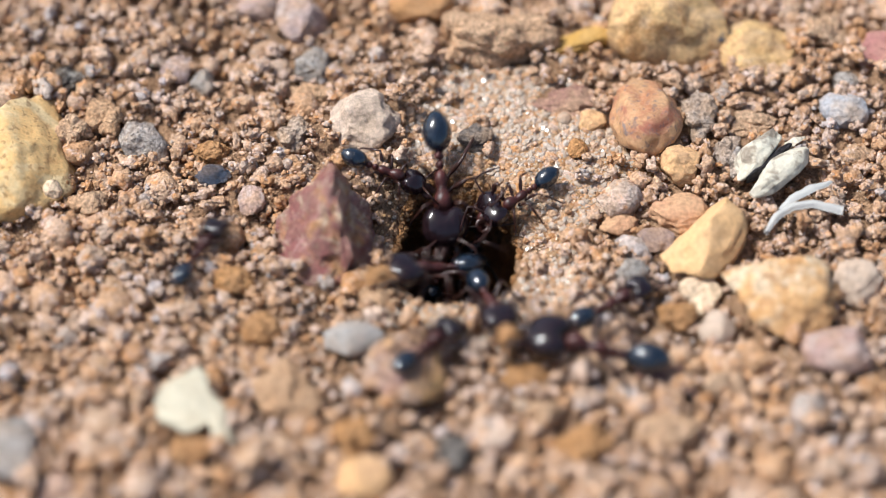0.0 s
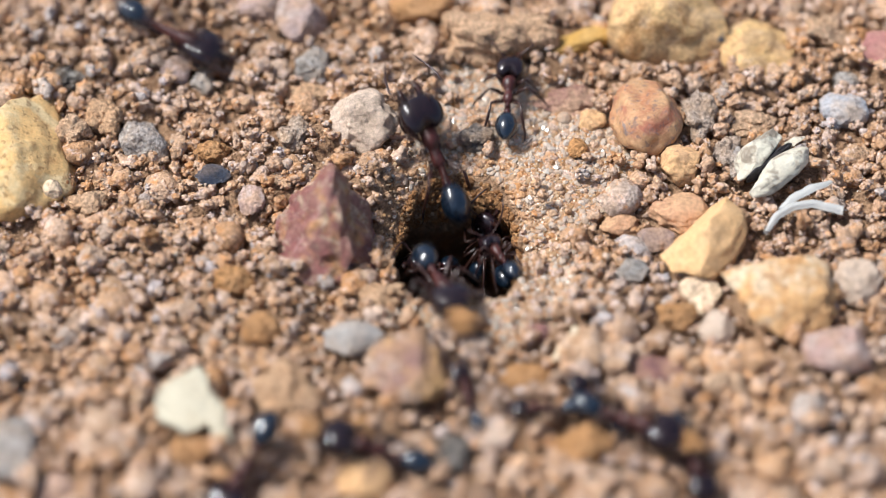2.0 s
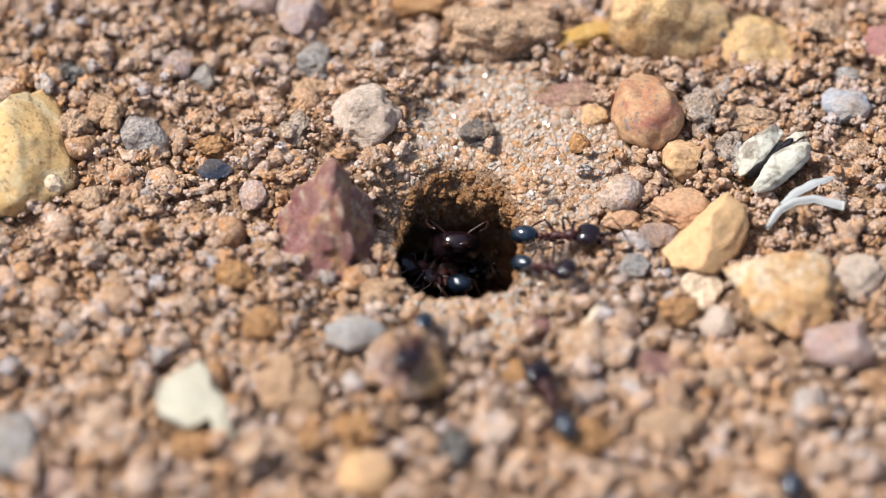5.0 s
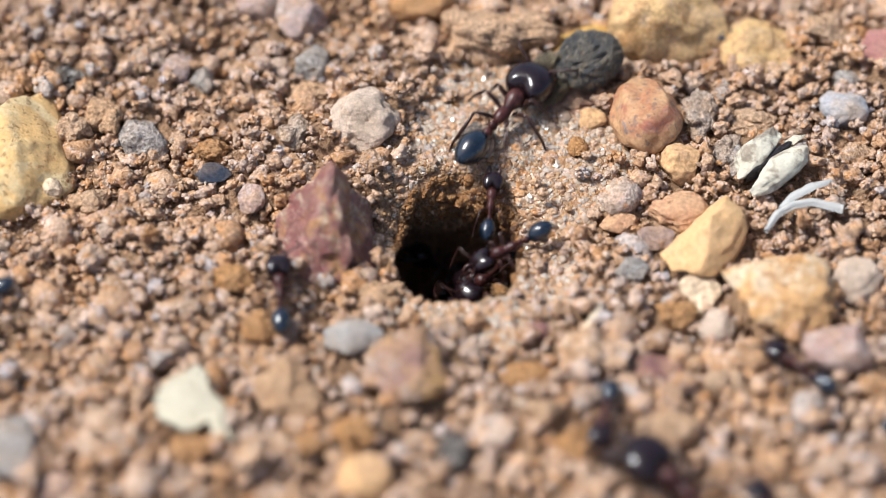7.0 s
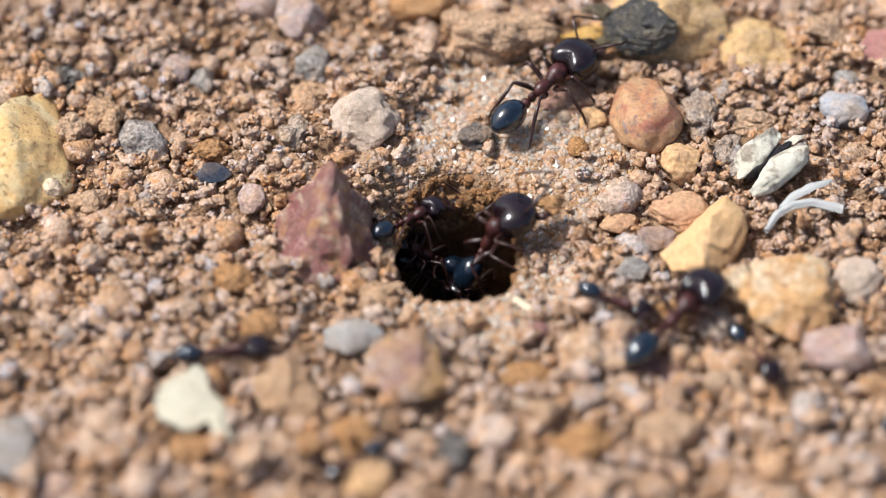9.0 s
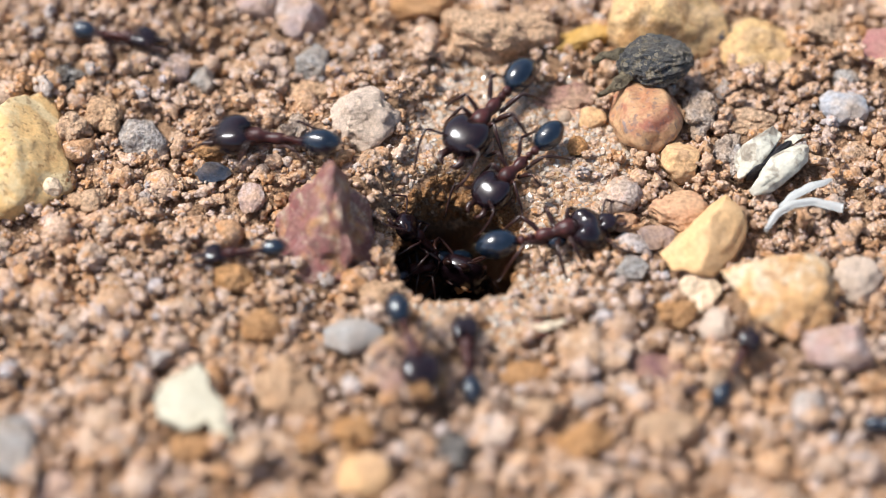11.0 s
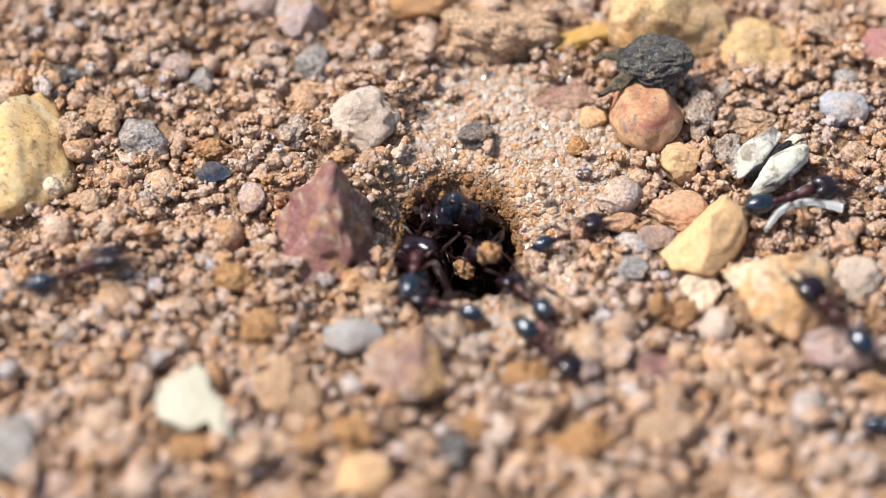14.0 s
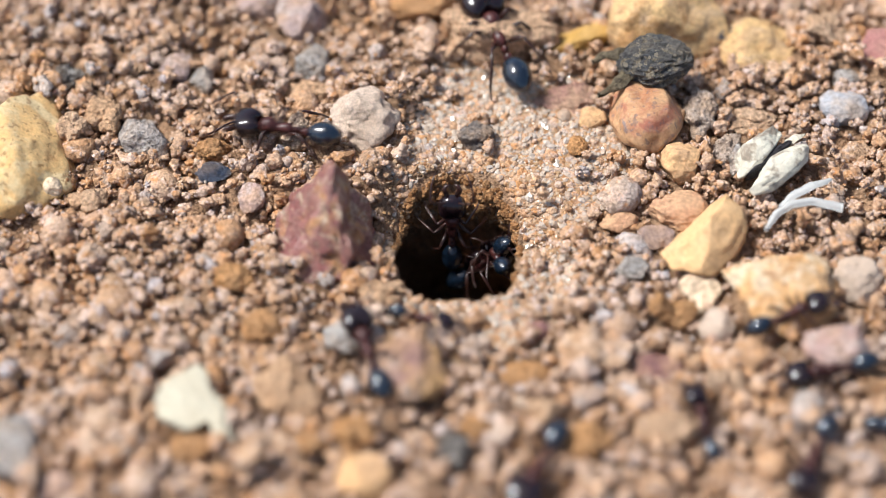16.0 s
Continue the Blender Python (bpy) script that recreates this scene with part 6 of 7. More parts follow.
    walk(a, [(0, stand(-36.96, -11.31, 0.55, 0)), (8, stand(-31.07, -10.72, 0.11, -2, -3)), (8.5, stand(-23.13, -10.09, -0.09, 3)), (8.8, stand(-16.14, -6.45, 0.27, 30, -4)), (9, stand(-11.80, -8.17, 0.26, 8, 2)), (9.2, stand(-6.81, -7.46, 0.78, 2, -16)), (9.6, stand(-3.06, -4.17, 0.18, 35, 7)), (9.9, stand(-1.10, -0.42, -2.85, 69, 37)), (10.3, stand(1.05, 2.58, -11.00, 69, 60)), (16, stand(1.05, 2.58, -11.00, 69, 60))])
    stride(a, [(8, 10.3)])
    a = build_ant("worker", 4.5, "walking away over the crumbs")
    walk(a, [(0, stand(-0.10, 0.66, -12.00, -95, -60)), (5.2, stand(-0.10, 0.66, -12.00, -95, 60)), (5.6, stand(-1.31, -3.15, -0.66, -95, -27)), (6, stand(-6.02, -10.56, 0.81, -121, -12)), (6.3, stand(-10.09, -14.27, 0.95, -108, -6)), (6.5, stand(-11.32, -16.19, 0.86, -116, 9)), (6.9, stand(-13.34, -21.57, 0.40, -116, -2)), (16, stand(-13.34, -21.57, 0.40, -116, -2))])
    stride(a, [(5.2, 6.9)])
    a = build_ant("worker", 5, "leaving the hole")
    walk(a, [(0, stand(2.05, 1.30, -13.00, 1, -60)), (8, stand(2.05, 1.30, -13.00, 1, 60)), (8.2, stand(4.16, 0.46, -1.95, 1, -52)), (8.5, stand(5.51, 0.06, -0.89, 21, -5)), (8.8, stand(7.77, -2.61, 0.12, -31, -9)), (9, stand(9.51, -4.68, 0.41, -23, 7)), (9.2, stand(9.89, -5.87, 0.36, -19, 11)), (9.8, stand(15.76, -10.14, 0.25, -29, 11)), (10.4, stand(24.58, -13.26, 0.35, -13, -8)), (16, stand(24.58, -13.26, 0.35, -13, -8))])
    stride(a, [(8, 10.4)])
    a = build_ant("major", 9, "holding a clod of soil", 48)
    walk(a, [(0, stand(0.03, 2.28, -14.00, -40, -60)), (8.2, stand(1.84, 3.20, -5.85, -40, -68)), (8.5, stand(1.75, 1.01, -3.61, -10, -74)), (8.6, stand(1.98, 1.13, -3.02, 20, -72)), (8.8, stand(2.79, 1.34, -1.82, 50, -68)), (9, stand(3.88, 1.48, -1.21, 14, -64)), (9.2, stand(4.05, 1.77, -1.10, -4, -62)), (9.9, stand(4.57, 2.22, -1.36, 32, -34)), (10.5, stand(5.63, 1.04, -1.02, 4, -15)), (11.3, stand(7.57, 0.15, -0.56, 10, -7)), (11.5, stand(8.94, -0.77, -0.11, -15, -13)), (11.8, stand(9.22, -2.99, 0.33, -37, 0)), (12, stand(12.22, -4.47, 0.45, -3, -2)), (12.2, stand(16.49, -5.85, 0.86, 3, -12)), (12.5, stand(20.95, -4.20, 1.70, 34, 7)), (12.7, stand(24.76, -2.78, 0.40, 31, 11)), (13, stand(32.13, -1.19, 0.14, 15, 2)), (16, stand(32.13, -1.19, 0.14, 15, 2))])
    c = carried_clod(1.6, 35)
    walk(c, [(0, stand(1.98, 0.64, -11.59, -40, -12)), (8.2, stand(3.51, 1.80, -3.11, -40, -20)), (8.5, stand(3.61, 0.69, -0.65, -10, -26)), (8.6, stand(3.85, 1.81, -0.13, 20, -24)), (8.8, stand(4.19, 3.01, 0.93, 50, -20)), (9, stand(6.18, 2.06, 1.38, 14, -16)), (9.2, stand(6.50, 1.60, 1.40, -4, -14)), (9.9, stand(7.41, 3.99, -0.31, 32, 14)), (10.5, stand(9.13, 1.28, -1.11, 4, 33)), (11.3, stand(10.98, 0.75, -1.14, 10, 41)), (11.5, stand(12.32, -1.68, -0.32, -15, 35)), (11.8, stand(11.91, -5.01, -0.67, -37, 48)), (11.95, stand(11.91, -5.01, 1.03, -37, 48)), (16, stand(11.91, -5.01, 1.03, -37, 48))])
    stride(a, [(8.2, 9), (9.2, 13)])
    a = build_ant("major", 8.5, "wandering over the crumbs")
    walk(a, [(0, stand(0.86, 0.20, -11.00, 162, -60)), (9.8, stand(0.86, 0.20, -11.00, 162, 60)), (10.2, stand(-1.48, 2.68, -1.33, 162, -39)), (10.6, stand(-4.90, 5.05, 0.18, 158, -11)), (11, stand(-9.65, 6.77, 0.46, 170, 5)), (11.3, stand(-14.57, 7.76, 0.31, 188)), (11.5, stand(-12.44, 12.42, 0.09, 123, 5)), (11.8, stand(-12.44, 15.50, 0.35, 98, -8)), (11.9, stand(-11.64, 20.20, 0.49, 99, 4)), (12, stand(-12.32, 24.91, 0.22, 97, 5)), (12.4, stand(-13.88, 32.16, 0.04, 96, 1)), (16, stand(-13.88, 32.16, 0.04, 96, 1))])
    stride(a, [(9.8, 12.4)])
    a = build_ant("worker", 6.5, "running over the crumbs to the hole")
    walk(a, [(0, stand(-39.79, 24.24, 0.37, -15)), (10.6, stand(-26.55, 17.61, 0.26, -23, -11)), (11.3, stand(-13.24, 14.50, 0.33, -13)), (11.5, stand(-11.77, 15.23, -0.04, -18)), (11.8, stand(-11.61, 15.36, -0.03, -17, -1)), (12, stand(-12.60, 15.10, 0.14, -17)), (12.2, stand(-11.34, 12.39, -0.04, -43, -7)), (12.5, stand(-7.32, 8.56, 0.61, -38, -8)), (12.7, stand(-4.47, 6.15, 0.39, -32, 9)), (13, stand(-4.11, 5.09, -0.02, -26, 17)), (13.2, stand(-3.60, 4.29, -0.02, -10, 31)), (13.5, stand(-2.62, 2.78, -1.55, -10, 41)), (13.7, stand(-2.54, 2.50, -2.36, -0, 52)), (14, stand(1.66, 2.29, -12.00, -0, 60)), (16, stand(1.66, 2.29, -12.00, -0, 60))])
    stride(a, [(10.6, 11.5), (11.8, 14)])
    a = build_ant("major", 8, "sinking into the nest hole")
    walk(a, [(0, stand(-0.34, 1.29, -13.00, 47, -60)), (9.3, stand(-0.34, 1.29, -13.00, 47, 60)), (9.7, stand(3.88, 2.05, -1.25, 47, -42)), (10.2, stand(7.15, 3.15, -0.49, 28, -11)), (10.7, stand(7.55, 4.61, -0.09, 105, -5)), (10.85, stand(6.05, 5.19, -0.25, 165, 4)), (11, stand(4.55, 5.76, -0.41, 225, 14)), (11.3, stand(4.17, 3.64, -1.08, 207, 33)), (11.5, stand(3.86, 3.17, -2.33, 173, 54)), (11.9, stand(-0.34, 1.29, -13.00, 173, 60)), (16, stand(-0.34, 1.29, -13.00, 173, 60))])
    stride(a, [(9.3, 11.9)])
    a = build_ant("worker", 6.5, "lingering at the front rim of the hole")
    walk(a, [(0, stand(0.98, -29.94, 0.58, 90, -1)), (10.4, stand(2.03, -20.09, 0.31, 94, -2)), (10.9, stand(1.52, -11.03, 0.39, 95, -3)), (11.3, stand(0.94, -5.09, -0.22, 93, 22)), (11.5, stand(0.88, -5.59, -0.20, 87, 22)), (11.8, stand(-0.30, -1.41, -1.88, 81, 19)), (12, stand(0.33, -1.59, -1.88, 85, 20)), (12.2, stand(0.20, -3.12, -0.89, 83, 27)), (12.5, stand(-0.37, -3.28, -0.91, 84, 27)), (12.7, stand(-0.20, -1.29, -2.22, 84, 23)), (13, stand(-0.84, -0.55, -2.67, 80, 23)), (13.2, stand(-0.97, 0.06, -2.92, 81, 24)), (13.5, stand(-1.35, 1.05, -3.26, 73, 24)), (14, stand(-0.97, 1.94, -4.08, 65, 29)), (14.2, stand(-1.31, 2.82, -4.47, 61, 31)), (14.5, stand(1.81, 0.68, -14.00, 61, 60)), (16, stand(1.81, 0.68, -14.00, 61, 60))])
    stride(a, [(10.4, 14.5)])
    a = build_ant("major", 7.5, "carrying a clod down the slope")
    walk(a, [(0, stand(0.63, 2.58, -11.00, -98, -60)), (9.8, stand(0.63, 2.58, -11.00, -98, 60)), (10.3, stand(-0.21, -1.90, -1.70, -98, -21)), (10.8, stand(-1.34, -6.91, 1.21, -89, -21)), (11.3, stand(-2.24, -11.03, 1.21, -52, 38)), (11.5, stand(-1.03, -12.78, 0.63, -55, 6)), (11.8, stand(-0.21, -14.59, 0.21, -61, -3)), (12, stand(-0.36, -14.03, 0.39, -55)), (12.2, stand(-0.74, -13.55, 0.56, -49, 2)), (12.5, stand(-0.91, -13.19, 0.71, -43, 2)), (12.7, stand(-1.91, -11.76, 0.63, -20, 18)), (13, stand(-2.57, -10.73, 1.04, -3, -17)), (13.2, stand(-1.70, -7.81, 0.95, 62, 14)), (13.5, stand(-1.02, -5.59, 0.54, 71, 24)), (13.7, stand(-2.68, -3.84, 0.27, 95, 14)), (14, stand(-1.63, -1.59, -1.33, 84, 25)), (14.3, stand(0.63, 2.58, -11.00, 84, 60)), (16, stand(0.63, 2.58, -11.00, 84, 60))])
    c = carried_clod(1.8, 40)
    walk(c, [(0, stand(0.48, 1.56, -7.26, -98, -60)), (9.8, stand(0.24, -0.11, -13.77, -98, 60)), (10.3, stand(-0.67, -5.01, 0.58, -98, -21)), (10.8, stand(-1.31, -10.05, 3.48, -89, -21)), (11.3, stand(-0.07, -13.84, -0.33, -52, 38)), (11.5, stand(1.17, -15.92, 1.21, -55, 6)), (11.8, stand(1.56, -17.83, 1.40, -61, -3)), (12, stand(1.80, -17.12, 1.32, -55)), (12.2, stand(1.75, -16.39, 1.42, -49, 2)), (12.5, stand(1.86, -15.77, 1.57, -43, 2)), (12.7, stand(1.72, -13.11, 0.41, -20, 18)), (12.85, stand(1.72, -13.11, 0.86, -20)), (16, stand(1.72, -13.11, 0.86, -20))])
    stride(a, [(9.8, 12.2), (12.5, 14.3)])
    a = build_ant("worker", 5.5, "running over the crumbs to the hole")
    walk(a, [(0, stand(-10.57, -29.40, 0.13, 92, -13)), (12.2, stand(-10.29, -20.27, 0.27, 96, -9)), (12.5, stand(-10.16, -16.56, 0.73, 96, -16)), (12.7, stand(-8.43, -12.93, 1.18, 72, -6)), (13, stand(-6.82, -4.18, -0.09, 64, 4)), (13.2, stand(-4.64, -2.13, -0.08, 53, -7)), (13.5, stand(-1.69, -0.15, -1.64, 47, 29)), (13.8, stand(0.21, 0.38, -12.00, 47, 60)), (16, stand(0.21, 0.38, -12.00, 47, 60))])
    stride(a, [(12.2, 13.8)])
    a = build_ant("worker", 6.5, "pausing on the soil by pink pebbles")
    walk(a, [(0, stand(37.81, -11.24, 0.37, -174, -8)), (10.8, stand(29.59, -10.82, 0.11, -198, 8)), (11.3, stand(22.76, -9.95, 0.41, -172, -3)), (11.5, stand(22.06, -9.90, 0.50, -165, -1)), (12, stand(21.77, -9.84, 0.64, -172, -5)), (12.2, stand(21.03, -9.43, 0.79, -176, 1)), (12.5, stand(21.07, -8.89, 1.16, -188, -7)), (12.7, stand(21.26, -8.10, 1.45, -206)), (13, stand(21.66, -7.19, 1.29, -201, -5)), (13.2, stand(21.55, -7.10, 1.32, -202, -2)), (13.5, stand(21.59, -6.88, 1.37, -222, -8)), (13.7, stand(21.59, -6.60, 1.62, -230, -8)), (14, stand(21.00, -6.85, 1.79, -231, -9)), (14.2, stand(20.45, -6.92, 2.01, -230, -4)), (14.5, stand(19.29, -5.96, 1.23, -195, -5)), (14.7, stand(20.14, -5.55, 0.81, -174, -10)), (14.85, stand(21.49, -6.44, 1.67, -227, -8)), (15, stand(21.11, -7.10, 0.77, -300, 7)), (15.2, stand(20.91, -8.54, 1.27, -268, -26)), (15.5, stand(19.98, -12.77, 0.45, -260, -7)), (15.7, stand(18.97, -15.15, 0.15, -232, -4)), (15.85, stand(19.19, -15.18, 0.19, -173, -2)), (16, stand(19.41, -15.20, 0.24, -113))])
    stride(a, [(10.8, 11.5), (12, 13), (13.2, 16)])
    a = build_ant("worker", 5.5, "circling the sand to the hole")
    walk(a, [(0, stand(20.31, -29.72, 0.22, 107, 4)), (10.4, stand(16.32, -16.42, 0.14, 95)), (11.3, stand(15.00, -5.22, 0.72, 47, -22)), (11.5, stand(13.70, -3.85, 0.35, 88)), (11.8, stand(13.39, -1.13, 0.78, 111, -17)), (12, stand(12.06, 2.66, 0.75, 118, 16)), (12.2, stand(6.55, 2.45, -0.57, 174, 8)), (12.5, stand(6.43, 1.89, -0.74, 188, 16)), (12.7, stand(4.86, 1.07, -0.97, 205, 9)), (13, stand(4.32, 0.83, -1.89, 162, 49)), (13.3, stand(-0.22, 1.95, -14.00, 162, 60)), (16, stand(-0.22, 1.95, -14.00, 162, 60))])
    stride(a, [(10.4, 13.3)])
    a = build_ant("worker", 5, "searching the sand behind the hole")
    walk(a, [(0, stand(1.27, 0.28, -11.00, -9, -60)), (10, stand(1.27, 0.28, -11.00, -9, 60)), (10.5, stand(4.50, 1.09, -1.30, -9, -30)), (11, stand(8.07, 1.06, -0.49, 17, -8)), (11.15, stand(8.77, 2.25, -0.32, 74, -4)), (11.3, stand(9.48, 3.45, -0.14, 131)), (11.5, stand(6.92, 6.04, 0.00, 126, -4)), (11.8, stand(6.85, 12.56, 0.65, 86, -6)), (12, stand(4.60, 10.92, 0.25, 141)), (12.2, stand(2.05, 10.30, 0.21, 173, -1)), (12.35, stand(0.90, 8.90, 0.28, 220, -3)), (12.5, stand(0.84, 6.25, -0.40, 244, 21)), (12.7, stand(0.88, 4.91, -1.26, 234, 41)), (13, stand(1.27, 0.28, -11.00, 234, 60)), (16, stand(1.27, 0.28, -11.00, 234, 60))])
    stride(a, [(10, 13)])
    a = build_ant("worker", 6.5, "walking away over the sand and stones")
    walk(a, [(0, stand(1.30, 2.51, -12.00, -43, -60)), (12, stand(1.30, 2.51, -12.00, -43, 60)), (12.3, stand(4.38, -2.08, -0.87, -43, -40)), (12.5, stand(5.75, -3.06, 0.06, -12, -9)), (12.7, stand(8.76, -4.60, 0.43, -10, 1)), (13, stand(10.77, -3.77, 0.30, 31, 9)), (13.2, stand(12.16, -3.04, 0.24, 25, 3)), (13.5, stand(15.20, 0.21, 0.88, 26, -10)), (13.7, stand(16.80, 0.59, 0.96, 30, 17)), (14, stand(19.99, 2.81, 0.28, 17)), (14.2, stand(21.96, 3.47, 0.13, 20, 1)), (14.5, stand(23.05, 4.03, 0.15, 15)), (14.7, stand(22.70, 3.89, 0.17, 10)), (15, stand(27.33, 4.36, 0.52, 6, -1)), (15.4, stand(34.77, 5.03, 0.26, 5, -3)), (16, stand(34.77, 5.03, 0.26, 5, -3))])
    stride(a, [(12, 15.4)])
    a = build_ant("worker", 6, "walking into the hole")
    walk(a, [(0, stand(34.26, -15.61, 0.26, 145, 1)), (11.8, stand(26.91, -14.88, 0.54, 147)), (12.2, stand(22.92, -12.85, 0.29, 138, 6)), (12.5, stand(18.18, -11.18, 0.33, 135, 5)), (12.7, stand(16.27, -8.39, 0.05, 117, 2)), (13, stand(15.96, -4.02, 0.69, 91, -2)), (13.2, stand(16.55, -4.21, 1.24, 84, -19)), (13.35, stand(14.95, -4.84, 0.31, 113, 1)), (13.5, stand(13.14, -6.00, 0.25, 161, -2)), (13.7, stand(8.71, -4.86, 0.36, 147, -3)), (14, stand(4.75, -4.11, -0.35, 118, 24)), (14.2, stand(3.69, -0.63, -2.88, 107, 33)), (14.5, stand(-0.23, 0.88, -13.00, 107, 60)), (16, stand(-0.23, 0.88, -13.00, 107, 60))])
    stride(a, [(11.8, 14.5)])
    a = build_ant("worker", 5, "leaving the hole")
    walk(a, [(0, stand(2.00, 1.05, -14.00, 3, -60)), (13.2, stand(2.00, 1.05, -14.00, 3, 60)), (13.5, stand(4.27, 0.26, -1.30, 3, -23)), (13.7, stand(4.44, 0.35, -1.14, 14, -12)), (14, stand(7.34, 1.06, -0.63, 20, -11)), (14.2, stand(9.98, 0.44, -0.32, -19, -4)), (14.5, stand(12.43, -3.35, 0.38, -59, -9)), (14.7, stand(12.91, -8.59, 0.24, -66, -2)), (15, stand(13.43, -13.23, 0.16, -83, 24)), (15.4, stand(13.35, -20.82, 0.03, -90, -5)), (16, stand(13.35, -20.82, 0.03, -90, -5))])
    stride(a, [(13.2, 15.4)])
    a = build_ant("worker", 5.5, "leaving the hole")
    walk(a, [(0, stand(0.24, 2.43, -11.00, 58, -60)), (14, stand(0.24, 2.43, -11.00, 58, 60)), (14.2, stand(3.48, 2.98, -1.57, 58, -39)), (14.5, stand(5.07, 4.53, -0.45, 50, -22)), (14.7, stand(7.08, 2.90, -0.32, -17, -2)), (15, stand(12.60, -1.51, 0.10, -52)), (15.2, stand(13.40, -5.27, 0.50, -42, 6)), (15.5, stand(16.63, -6.60, 0.43, -9, -6)), (16, stand(19.15, -6.15, 1.06, 13, -19))])
    stride(a, [(14, 16)])
    a = build_ant("worker", 6, "coming back to the hole")
    walk(a, [(0, stand(45.25, 9.56, 0.21, 172, 8)), (14.5, stand(30.44, 6.86, 0.43, 201, -4)), (14.8, stand(23.59, 5.37, 0.34, 206, -4)), (15, stand(17.34, 2.66, 0.66, 253, -14)), (15.2, stand(13.58, 1.53, 0.52, 222, -8)), (15.5, stand(6.38, 1.07, -0.79, 188, 12)), (15.75, stand(4.12, 1.25, -2.29, 148, 46)), (16, stand(3.26, 2.39, -4.59, 140, 58))])
    stride(a, [(14.5, 16)])
    a = build_ant("major", 7, "carrying a clod from the hole")
    walk(a, [(0, stand(1.83, 2.10, -13.00, -83, -60)), (13.35, stand(1.25, 2.41, -5.79, -83, -68)), (13.6, stand(1.50, -0.60, -2.48, -67, -73)), (13.8, stand(2.58, 0.02, -2.49, -57, -67)), (14, stand(2.35, 0.17, -2.95, -75, -59)), (14.2, stand(3.50, -0.14, -1.58, -25, -54)), (14.5, stand(6.22, 0.37, -0.63, 22, -4)), (14.7, stand(8.35, -4.27, 0.34, -50, -5)), (14.85, stand(7.98, -7.85, 0.53, -75, 3)), (15, stand(7.58, -11.14, 0.71, -86, -2)), (15.2, stand(7.27, -14.49, 0.92, -105, 8)), (15.5, stand(7.10, -18.70, 0.86, -104, 4)), (15.8, stand(6.43, -23.28, 0.30, -105, 11)), (16, stand(6.43, -23.28, 0.30, -105, 11))])
    c = carried_clod(1.7, 50)
    walk(c, [(0, stand(1.94, 1.13, -9.50, -83, -60)), (13.35, stand(1.30, 1.95, -2.19, -83, -68)), (13.6, stand(1.57, -0.77, 1.14, -67, -73)), (13.8, stand(2.89, -0.45, 1.10, -57, -67)), (14, stand(2.62, -0.82, 0.53, -75, -59)), (14.2, stand(4.71, -0.70, 1.80, -25, -54)), (14.5, stand(9.40, 1.67, 0.55, 22, -4)), (14.7, stand(10.55, -6.90, 1.53, -50, -5)), (14.85, stand(8.92, -11.28, 1.25, -75, 3)), (15, stand(7.85, -14.60, 1.76, -86, -2)), (15.2, stand(6.33, -17.97, 1.31, -105, 8)), (15.5, stand(6.24, -22.17, 1.53, -104, 4)), (15.8, stand(5.50, -26.78, 0.49, -105, 11)), (15.95, stand(5.50, -26.78, 0.65, -105)), (16, stand(5.50, -26.78, 0.65, -105))])
    stride(a, [(13.35, 15.8)])
    a = build_ant("major", 7, "carrying a clod from the hole")
    walk(a, [(0, stand(-0.34, 1.55, -14.00, -97, -60)), (14.4, stand(1.31, 0.97, -4.91, -97, -62)), (14.6, stand(1.49, -0.05, -2.78, -97, -69)), (14.8, stand(3.75, 0.67, -2.15, -19, -63)), (15, stand(5.35, -1.83, -0.42, -30, -17)), (15.2, stand(7.83, -4.75, 0.46, -55, -7)), (15.35, stand(7.69, -7.61, 0.56, -80, 1)), (15.5, stand(6.98, -10.95, 0.83, -103, -7)), (15.75, stand(5.87, -13.55, 0.69, -118, 11)), (16, stand(4.96, -16.23, 0.63, -115, -1))])
    c = carried_clod(1.6, 51)
    walk(c, [(0, stand(-0.46, 0.61, -10.54, -97, -60)), (14.4, stand(1.21, 0.12, -1.43, -97, -62)), (14.6, stand(1.44, -0.43, 0.79, -97, -69)), (14.8, stand(4.45, 0.43, 1.36, -19, -63)), (15, stand(7.98, -3.36, 1.47, -30, -17)), (15.2, stand(9.72, -7.49, 1.81, -55, -7)), (15.35, stand(8.30, -11.05, 1.39, -80, 1)), (15.5, stand(6.21, -14.19, 2.17, -103, -7)), (15.75, stand(4.20, -16.72, 0.90, -118, 11)), (16, stand(3.49, -19.35, 1.62, -115, -1))])
    stride(a, [(14.4, 16)])
    a = build_ant("major", 9, "climbing out and away from the hole")
    walk(a, [(0, stand(1.63, 0.49, -11.00, -117, -60)), (14.3, stand(0.79, 2.69, -3.58, -117, -82)), (14.4, stand(0.90, 3.74, -2.79, -180, -77)), (14.5, stand(1.02, 4.80, -2.01, -244, -71)), (14.7, stand(2.82, 5.02, -0.88, -286, -29)), (15, stand(3.76, 8.76, -0.08, -286, -7)), (15.2, stand(5.27, 10.61, 0.39, -296, -5)), (15.35, stand(5.08, 11.80, 0.54, -287, -6)), (15.5, stand(4.77, 12.47, 0.64, -274, -8)), (15.75, stand(3.60, 13.62, 1.61, -257, -25)), (16, stand(3.21, 14.88, 0.83, -248, -9))])
    stride(a, [(14.3, 16)])
    a = build_ant("worker", 7.5, "climbing out and away from the hole")
